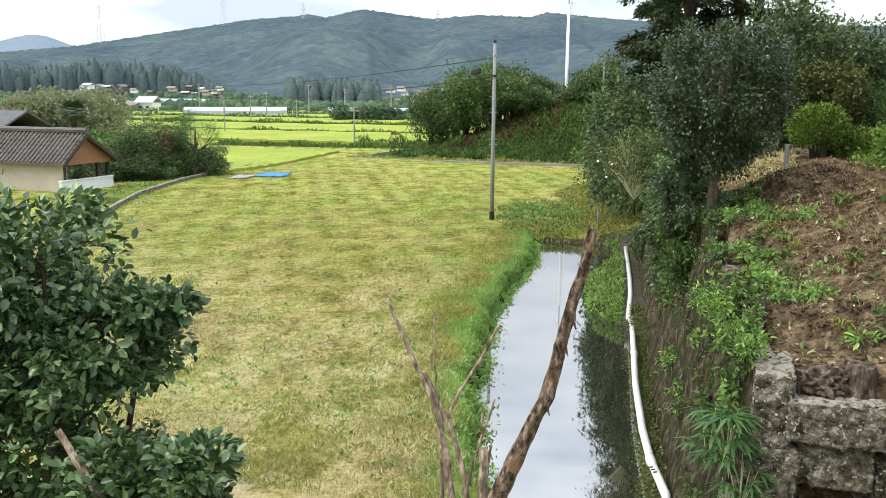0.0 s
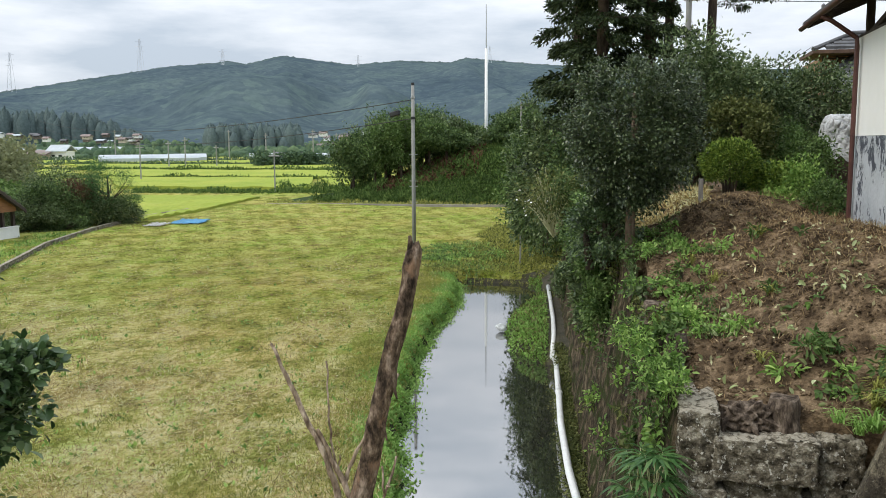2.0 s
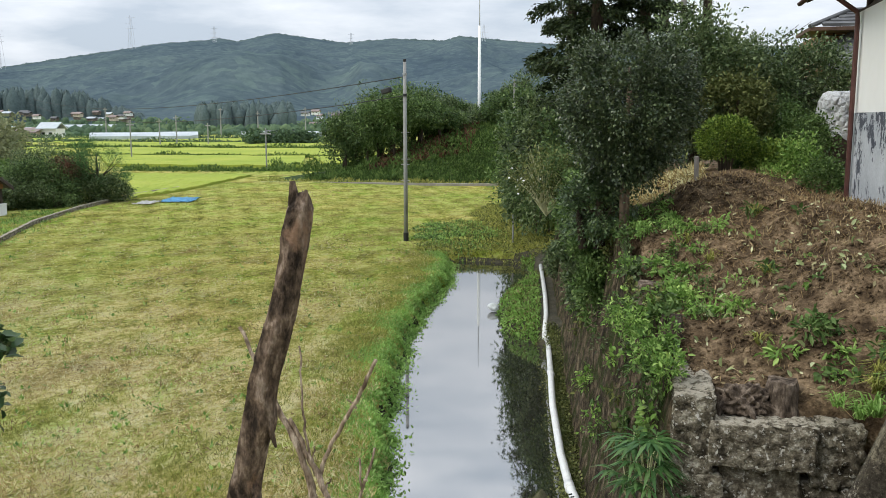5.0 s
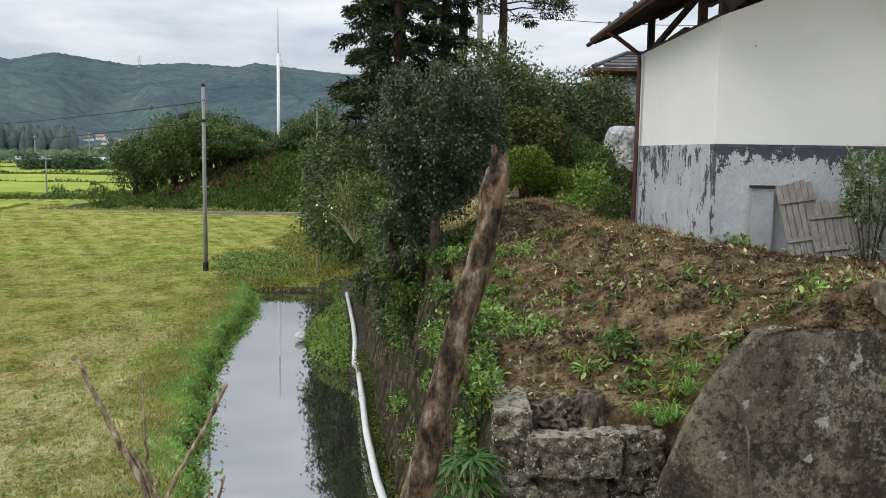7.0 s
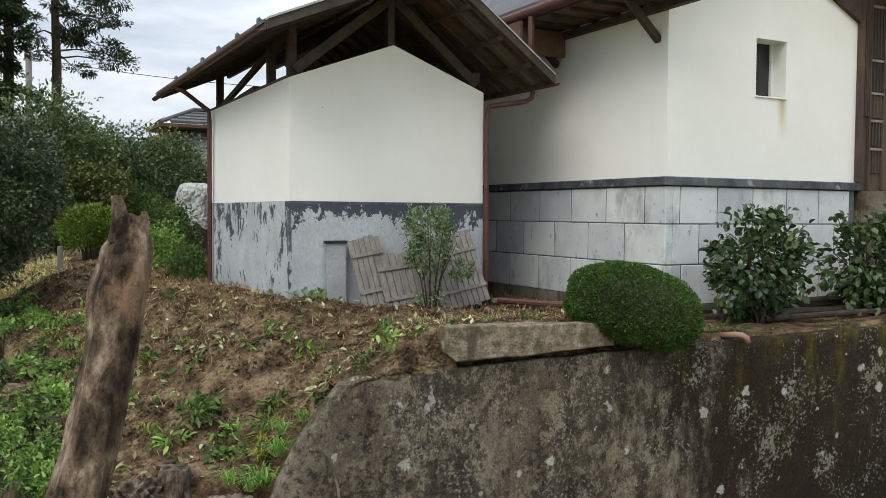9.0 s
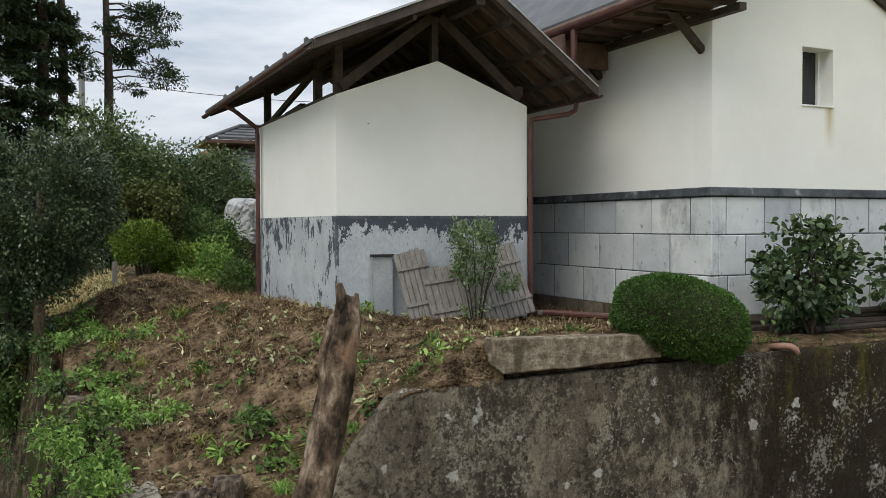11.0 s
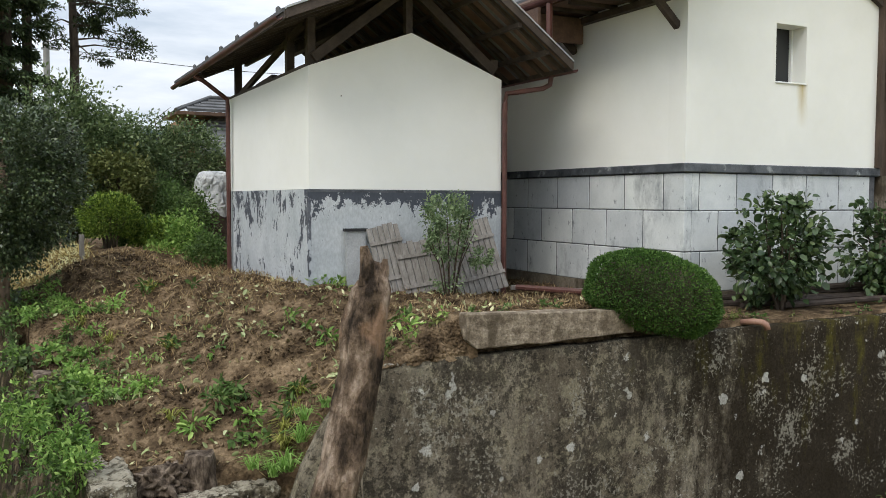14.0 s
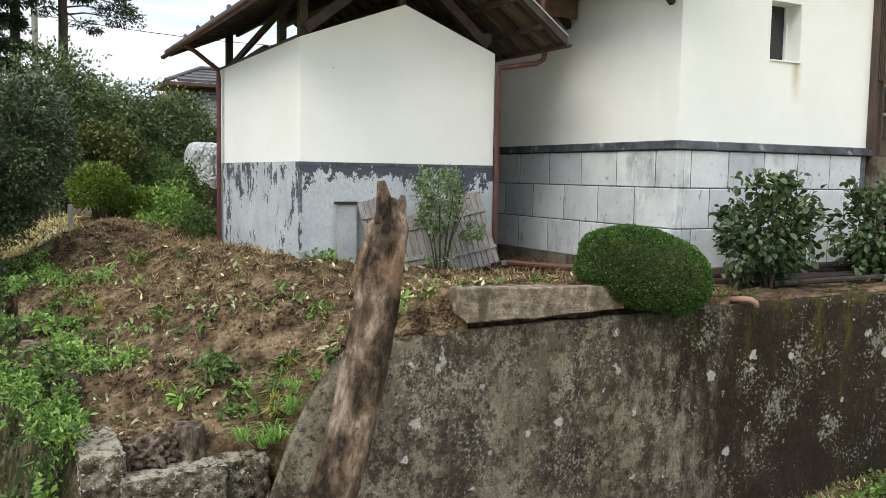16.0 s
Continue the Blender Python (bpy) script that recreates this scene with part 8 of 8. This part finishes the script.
# weeds at the canal's end
x, y = RF.uniform(-8.8, -3.2, 24000), RF.uniform(29.0, 40.0, 24000)
e = ((x + 5.9 + 0.20 * (y - 30)) / (1.9 + 0.06 * (y - 30))) ** 2 + ((y - 33.6) / 4.9) ** 2
lump = np.array([noise.noise(Vector((a * 0.9, b * 0.6, 3))) + 0.5 * noise.noise(Vector((a * 2.4, b * 1.6, 8))) for a, b in zip(x, y)])
h = np.clip(0.45 + lump, 0, 1)
ok = (e + 0.9 * lump + RF.normal(0, 0.15, len(x)) < 0.55) & (h > 0.03)
lift = RF.uniform(0, 0.20, ok.sum()) * h[ok]
scatter("canal_end_weeds", x[ok], y[ok], lift, 0.10, L_MID, "low broad-leaved weeds choking a canal's end", "weeds", 0.5, 0.5, 1.0)
scatter("canal_end_grass", x[ok][::2] + 0.1, y[ok][::2], lift[::2] + 0.03, 0.12, L_MARGIN, "bright young grass at a canal's end", "grass", 0.3, 0.6, 1.0)
# overgrown islet beside the pipe
y = RF.uniform(18.2, 29.5, 24000)
lo = np.interp(y, ISLE_Y, ISLE_X) + 0.10 * np.sin(y * 3.1) + 0.07 * np.sin(y * 7.3)
hi = np.interp(y, (17, 18, 19.4, 21.2, 23.2, 26, 30), (-1.15, -1.36, -1.5, -1.72, -2.0, -2.4, -3.0))
x = lo - 0.1 + RF.uniform(0, 1, 24000) ** 1.1 * (hi - lo + 0.04)
hump = np.array([max(0.0, 0.5 + noise.noise(Vector((a * 1.9, b * 1.4, 9)))) for a, b in zip(x, y)])
scatter("islet_weeds", x, y, RF.uniform(0, 0.13, 24000) * hump, 0.10, L_MARGIN, "bright trailing weeds covering a muddy islet", "weeds", 0.4, 0.3, 1.0)
scatter("islet_grass", x[::4], y[::4], RF.uniform(0, 0.24, 6000) * hump[::4], 0.10, L_OLIVE, "dull creeping weeds on a muddy islet", "weeds", 0.4, 0.3, 1.0)
y = RF.uniform(7.4, 26, 14000)
x = wall_foot(y) - 0.06 + RF.normal(0, 0.11, 14000)
v, f = leaves(np.column_stack([x, y, -0.26 + RF.uniform(0, 0.14, 14000) + 0.25 * np.clip((y - 16.5) / 2, 0, 1)]), 0.05, 0.6, 0.0, None, 1.0, rng=RF)
tagged(arrays("duckweed_strip", v, f, L_OLIVE), "green muck and small weeds at a wall's foot", "weeds", kind="stuff")
st1 = bmesh.new()
bmesh.ops.create_icosphere(st1, subdivisions=4, radius=0.13)
for v in st1.verts:
    v.co = v.co * (1 + 0.35 * noise.noise(v.co * 9) + 0.1 * noise.noise(v.co * 30))
    v.co = Vector((v.co.x * 1.2, v.co.y, v.co.z * 0.75)) + Vector((-3.0, 21.7, -0.22))
tagged(part("pale_stone", st1, M_BLOCK, None, smooth=True), "pale stone at a canal islet's edge", "stone")

# ---- the bare bank: clods, stalks, litter and weeds ----
def bank_xy(n, x0, x1, y0, y1, rng=RF):
    x, y = rng.uniform(x0, x1, n), rng.uniform(y0, y1, n)
    ok = (x > wall_foot(y) + 0.75) & ((y > 7.5) | (x > 2.1)) & (y > 6.66) & (x > 2.45 - 1.2 * (y - 6.66))
    ok &= ~((x > 3.55) & (x < 6.3) & (y > 9.85)) & ~((x > 7.5) & (y > 7.9))
    return x[ok], y[ok]


def clods(n, s0, s1, name, label, strip=None):
    x, y = bank_xy(n, 0.6, 7.4, 6.7, 13.8) if strip is None else (RF.uniform(strip[0], strip[1], n), RF.uniform(strip[2], strip[3], n))
    k = len(x)
    s = RF.uniform(s0, s1, k)
    base = np.array([(1, 0, 0), (-1, 0, 0), (0, 1, 0), (0, -1, 0), (0, 0, 1), (0, 0, -1)], float)
    tri = np.array([(0, 2, 4), (2, 1, 4), (1, 3, 4), (3, 0, 4), (2, 0, 5), (1, 2, 5), (3, 1, 5), (0, 3, 5)])
    v = base[None] * s[:, None, None] * RF.uniform(0.6, 1.3, (k, 6, 1)) + RF.normal(0, 0.2, (k, 6, 3)) * s[:, None, None]
    z = relief(x, y, land(x, y)) if strip is None else heap_z(x, np.clip((y - 6.492) / 0.34, 0, 1))
    v += np.column_stack([x, y, z + s * 0.3])[:, None]
    f = (np.arange(k)[:, None, None] * 6 + tri[None]).reshape(-1, 3)
    return tagged(arrays(name, v.reshape(-1, 3), f, M_SOIL), label, "soil", kind="stuff")


def heap_z(x, t):
    foot = np.interp(x, (2.95, 3.1, 3.5, 3.97), (3.12, 3.185, 3.205, 3.21))
    crest = np.interp(x, (2.95, 3.1, 3.3, 3.6, 3.97), (3.04, 3.14, 3.27, 3.41, 3.54))
    return foot - 0.02 + np.maximum(0.0, crest - foot + 0.02) * np.minimum(1.0, t * 2.2) ** 0.7


def soil_heap():
    """Crumbly soil spilling from the bank over the wall's top, up to the end of the slab."""
    xs, ts = np.linspace(2.96, 3.97, 52), np.linspace(0, 1, 16)
    V = []
    for x in xs:
        for t in ts:
            p = Vector((x * 9, t * 4, 0))
            lump = 0.022 * noise.noise(p) + 0.014 * noise.noise(p * 3)
            V.append((x, 6.492 + 0.34 * t + lump, float(heap_z(x, t)) + lump * 1.2))
    k = len(ts)
    f = [(i * k + j, (i + 1) * k + j, (i + 1) * k + j + 1, i * k + j + 1) for i in range(len(xs) - 1) for j in range(k - 1)]
    V += [(x, 6.80, 2.6) for x in xs]
    n0 = len(xs) * k
    f += [(i * k + k - 1, (i + 1) * k + k - 1, n0 + i + 1, n0 + i) for i in range(len(xs) - 1)]
    return tagged(arrays("soil_heap", V, f, M_SOIL, smooth=True), "crumbly brown soil spilling over a wall's top", "soil", kind="stuff")


soil_heap()
clods(28000, 0.006, 0.017, "soil_crumbs", "fine crumbs of brown soil on a bank")
clods(8500, 0.010, 0.030, "soil_clods", "loose crumbly brown soil clods on a bank")
clods(4200, 0.006, 0.026, "soil_clods", "loose soil clods on a wall's top", (2.98, 3.86, 6.50, 6.86))
x, y = bank_xy(15000, 0.6, 7.4, 6.7, 14.5)
scatter("dry_stalks", x, y, 0.012, 0.10, L_DRY, "thin dry stalks and roots over a bare bank", "stalks", 0.06, 0.05, 1.0)
x, y = bank_xy(1000, 0.9, 6.5, 6.7, 12.5)
scatter("fallen_leaves", x, y, 0.025, 0.060, L_LITTER, "pale fallen leaves scattered over a bare bank", "leaves", 0.48, 0.1, 1.0, fold=0.35)
L_WILT = leaf_mat("wilted pale green leaves", (0.12, 0.14, 0.06), (0.23, 0.28, 0.13), (0.38, 0.42, 0.26), 0.7, 0.25)
x, y = bank_xy(380, 1.0, 4.8, 6.8, 10.5)
z = relief(x, y, land(x, y)) + 0.03
v, f = leaves(np.column_stack([x, y, z]), 0.075, 0.45, -0.25, None, 1.0, 0.35, RF, full=True)
tagged(arrays("wilted_leaves", v, f, L_WILT), "wilted pale green leaves strewn over bare soil", "leaves", kind="stuff")
x, y = bank_xy(4500, 1.0, 3.6, 9.5, 14.5)
scatter("dry_grass", x, y, 0.02, 0.08, L_DRY, "dry yellow grass on a bank's crest", "grass", 0.12, 0.5, 1.0)
x, y = bank_xy(1400, 3.2, 7.3, 6.7, 9.0)
scatter("dry_grass", x, y, 0.012, 0.06, L_DRY, "dry yellow grass along a wall's top", "grass", 0.12, 0.4, 1.0)
x, y = RF.uniform(0.2, 1.6, 4000), RF.uniform(13.4, 16, 4000)
scatter("dry_grass", x, y, 0.03, 0.14, L_STRAW, "pale dry grass slope behind trees", "grass", 0.15, 0.5, 1.0)


def weed(x, y, r, n, size, material, label, h=0.1, width=0.5, z=None, category="weed", droop=0.1, name="weed", group="weeds on the bank"):
    g = (ground_at(x, y) if z is None else z)
    ob = thing(name, (x, y, g), label, category, group)
    for k in range(3):
        a = RV.uniform(0, 6.28)
        part("stem", tubed([(x, y, g - 0.03), (x + math.cos(a) * r * 0.3, y + math.sin(a) * r * 0.3, g + h)], [0.005, 0.0025], 4), M_TRUNK, ob)
    tagged(foliage("leaf_mass", (x, y, g + h), (r, r, h), n, size, material, ob, max(5, n // 12), 0.28, width, droop, 0.2, full=True), kind="stuff")
    return ob


def blades(x, y, n, L, label, material=L_GRASS, z=None):
    """A tuft of arching grass blades, each a bent strip."""
    g = (ground_at(x, y) if z is None else z) - 0.02
    ob = thing("grass_tuft", (x, y, g), label, "grass tuft", "grass tufts on the bank")
    bm = bmesh.new()
    for k in range(n):
        a, e = RV.uniform(0, 6.28), RV.uniform(0.25, 1.0)
        l_ = L * RV.uniform(0.6, 1.2)
        d = Vector((math.cos(a) * e, math.sin(a) * e, 1.0)).normalized()
        s = Vector((-math.sin(a), math.cos(a), 0)) * 0.006
        p0 = Vector((x + RV.uniform(-.04, .04), y + RV.uniform(-.04, .04), g))
        p1 = p0 + d * l_ * 0.55
        p2 = p1 + Vector((d.x * 1.5, d.y * 1.5, -0.12)).normalized() * l_ * 0.5
        vs = [bm.verts.new(q) for q in (p0 - s, p0 + s, p1 + s, p1 - s, p2)]
        bm.faces.new(vs[:4])
        bm.faces.new((vs[3], vs[2], vs[4]))
    tagged(part("grass_blade", bm, material, ob), kind="stuff")
    return ob


W1 = "low green weed sprouting from bare soil"
for x, t, r, n, m in ((3.20, 0.5, 0.08, 40, L_OLIVE), (3.38, 0.35, 0.07, 30, L_OLIVE), (3.50, 0.7, 0.09, 44, L_LIME), (3.66, 0.45, 0.07, 34, L_OLIVE), (3.78, 0.8, 0.06, 20, L_LIME), (3.30, 0.9, 0.08, 34, L_MID)):
    weed(x, 6.492 + 0.34 * t, r, n, 0.05, m, "small dull weeds on soil beside a slab", 0.05, 0.4, z=float(heap_z(x, t)))
for k in range(26):
    x, y = RV.uniform(1.6, 4.4), RV.uniform(7.6, 11.0)
    weed(x, y, RV.uniform(0.03, 0.08), RV.randint(6, 16), RV.uniform(0.05, 0.08), RV.choice((L_MID, L_LIME, L_MARGIN)), W1, RV.uniform(0.02, 0.05))
for x, y, r, n in ((2.13, 8.07, 0.17, 60), (2.31, 8.21, 0.15, 46), (1.89, 7.92, 0.14, 44), (2.33, 7.84, 0.14, 44), (2.71, 7.72, 0.12, 34), (2.85, 7.85, 0.10, 30), (3.24, 8.24, 0.08, 16), (3.93, 7.94, 0.10, 22), (3.62, 7.1, 0.12, 26), (3.03, 8.77, 0.08, 16), (2.03, 11.4, 0.14, 30), (1.99, 9.69, 0.12, 26)):
    weed(x, y, r, int(n * 1.5), 0.085, RV.choice((L_MID, L_LIME)), "clump of broad green weeds on bare soil", 0.07, 0.34)
for x, y, n, L in ((2.56, 7.41, 56, 0.30), (2.6, 7.55, 30, 0.24), (2.72, 7.70, 30, 0.26), (2.85, 7.85, 24, 0.24), (1.75, 8.1, 22, 0.2), (2.0, 9.7, 26, 0.22), (2.05, 11.4, 26, 0.24), (1.45, 10.3, 26, 0.26), (1.2, 10.9, 24, 0.24)):
    blades(x, y, n, L, "tuft of arching bright green grass blades")
for x, y, z, n, L in ((2.46, 7.0, 2.30, 60, 0.30), (2.36, 7.05, 2.26, 40, 0.24), (2.60, 7.05, 2.52, 46, 0.26), (2.68, 7.2, 2.66, 34, 0.22), (2.25, 7.25, 2.28, 30, 0.2), (2.80, 7.0, 2.80, 26, 0.18)):
    blades(x, y, n, L, "tuft of arching bright green grass blades", L_MARGIN, z)
W2 = "leafy green weeds crowding a bank's edge"
for k in range(84):
    y = 8.7 + 4.3 * RV.random()
    x = wall_foot(y) + 0.62 + RV.random() ** 1.5 * (1.05 if y < 11.5 else 0.8)
    weed(x, y, RV.uniform(0.09, 0.18), RV.randint(40, 95), RV.uniform(0.042, 0.065), RV.choice((L_MID, L_LIME, L_LIME, L_MARGIN)), W2, RV.uniform(0.05, 0.12), 0.38)
for x, y in ((0.75, 10.2), (0.85, 10.0), (1.05, 9.35), (1.12, 9.2), (0.98, 9.5), (0.70, 10.5)):
    weed(x, y, RV.uniform(0.12, 0.18), 90, 0.07, L_LIME, "yellow-green leafy weeds at a bank's edge", 0.1)
for x, y, z, r, n, m in ((0.78, 7.75, 2.30, 0.24, 300, L_LIME), (0.90, 7.45, 2.26, 0.2, 240, L_LIME), (0.62, 8.3, 2.45, 0.2, 220, L_LIME), (0.92, 8.1, 2.40, 0.16, 150, L_LIME), (0.72, 7.5, 2.15, 0.16, 150, L_MID), (0.5, 8.9, 2.4, 0.18, 170, L_LIME), (0.45, 9.6, 2.3, 0.2, 180, L_MID)):
    weed(x, y, r * 0.85, int(n * 1.2), 0.055, m, "leafy plant spilling over a mossy wall", 0.16, 0.36, z, "plant", name="wall_plant", group="plants on the wall")
# creepers on the wall's face
for k in range(170):
    y = RV.uniform(7.6, 17.5)
    h = 1.0 - 0.62 * RV.random() ** 2.0
    top = ground_at(wall_foot(y) + 0.95, y)
    weed(wall_foot(y) + 0.60 * h ** 1.15 - 0.03, y, RV.uniform(0.08, 0.2), RV.randint(24, 70), RV.uniform(0.045, 0.08), RV.choice((L_MID, L_DARK, L_MID, L_LIME, L_OLIVE)), "creeper clinging to a mossy wall", RV.uniform(0.08, 0.16), 0.5, -0.9 + (top + 0.9) * h, "creeper", name="wall_creeper", group="creepers on the wall")


def bamboo(x, y, z, n, L):
    ob = thing("dwarf_bamboo", (x, y, z), "dwarf bamboo with long pointed green leaves", "bamboo", "dwarf bamboo")
    for k in range(n):
        a = RV.uniform(0, 6.28)
        c = Vector((x, y, z)) + Vector((math.cos(a) * RV.uniform(0.02, 0.2), math.sin(a) * RV.uniform(0.02, 0.14), RV.uniform(0.0, 0.42)))
        part("cane", tubed([(x, y, z - 0.15), c], [0.007, 0.004], 4), M_CRACK, ob)
        bm = bmesh.new()
        for j in range(8):
            b_ = a + (j - 3.5) * 0.42
            d = Vector((math.cos(b_), math.sin(b_), RV.uniform(-0.35, 0.25))).normalized()
            s = d.cross(Vector((0, 0, 1))).normalized() * L * 0.075
            p1 = c + d * L * 0.45
            p2 = c + d * L + Vector((0, 0, -0.06))
            q = [bm.verts.new(t) for t in (c, p1 + s, p2, p1 - s)]
            bm.faces.new(q)
        part("leaf_spray", bm, L_BAMBOO, ob)
    return ob


bamboo(0.78, 7.12, 1.55, 16, 0.26)
bamboo(0.92, 7.0, 1.2, 10, 0.22)
bamboo(0.62, 7.35, 1.45, 8, 0.22)
# greenery below the concrete wall
for k in range(26):
    x, y = RV.uniform(6.6, 9.6), RV.uniform(5.6, 6.35)
    weed(x, y, RV.uniform(0.10, 0.2), RV.randint(24, 50), 0.07, RV.choice((L_MID, L_LIME)), "leafy weed at a concrete wall's foot", RV.uniform(0.06, 0.12), 0.5)
x, y = RF.uniform(5.0, 11, 4000), RF.uniform(4.6, 6.45, 4000)
scatter("dry_grass", x, y, 0.02, 0.09, L_STRAW, "dry cut stalks below a concrete wall", "grass", 0.12, 0.3, 1.0)

x, y = RF.uniform(6.2, 11, 9000), RF.uniform(4.4, 6.45, 9000)
scatter("ground_weeds", x, y, RF.uniform(0, 0.05, 9000), 0.05, L_OLIVE, "small dull weeds below a concrete wall", "weeds", 0.5, 0.3, 1.0)
# weeds between the stone corner and the concrete wall
for k in range(26):
    x, y = RV.uniform(2.05, 2.9), RV.uniform(6.75, 7.7)
    weed(x, y, RV.uniform(0.05, 0.11), RV.randint(14, 30), 0.06, RV.choice((L_MID, L_LIME)), "small weed in a soil pocket beside a wall", RV.uniform(0.03, 0.07), z=ground_at(x, y) + 0.02)
# low tufts along the top of the concrete wall
for k in range(34):
    x = RV.uniform(3.1, 9.8)
    weed(x, 6.66 + RV.uniform(0, 0.15), RV.uniform(0.03, 0.08), RV.randint(10, 24), 0.04, RV.choice((L_OLIVE, L_MID)), "low weed along a concrete wall's top", RV.uniform(0.02, 0.05))

# rank grass between the canal's end and the wooded bank
x, y = RF.uniform(-7.5, 0.0, 30000), RF.uniform(29.0, 46.0, 30000)
ok = (x > -6.4 - 0.12 * (y - 30) + 0.8 * np.sin(y)) & (x < wall_foot(27.0) + 0.9 - 0.1 * (y - 27))
scatter("rank_grass", x[ok], y[ok], RF.uniform(0, 0.12, ok.sum()), 0.11, L_GRASS, "rank green grass beyond a canal's end", "grass", 0.3, 0.6, 1.0)
scatter("rank_weeds", x[ok][::2], y[ok][::2], RF.uniform(0, 0.12, ok.sum())[::2], 0.10, L_OLIVE, "dull green weeds beyond a canal's end", "weeds", 0.45, 0.5, 1.0)
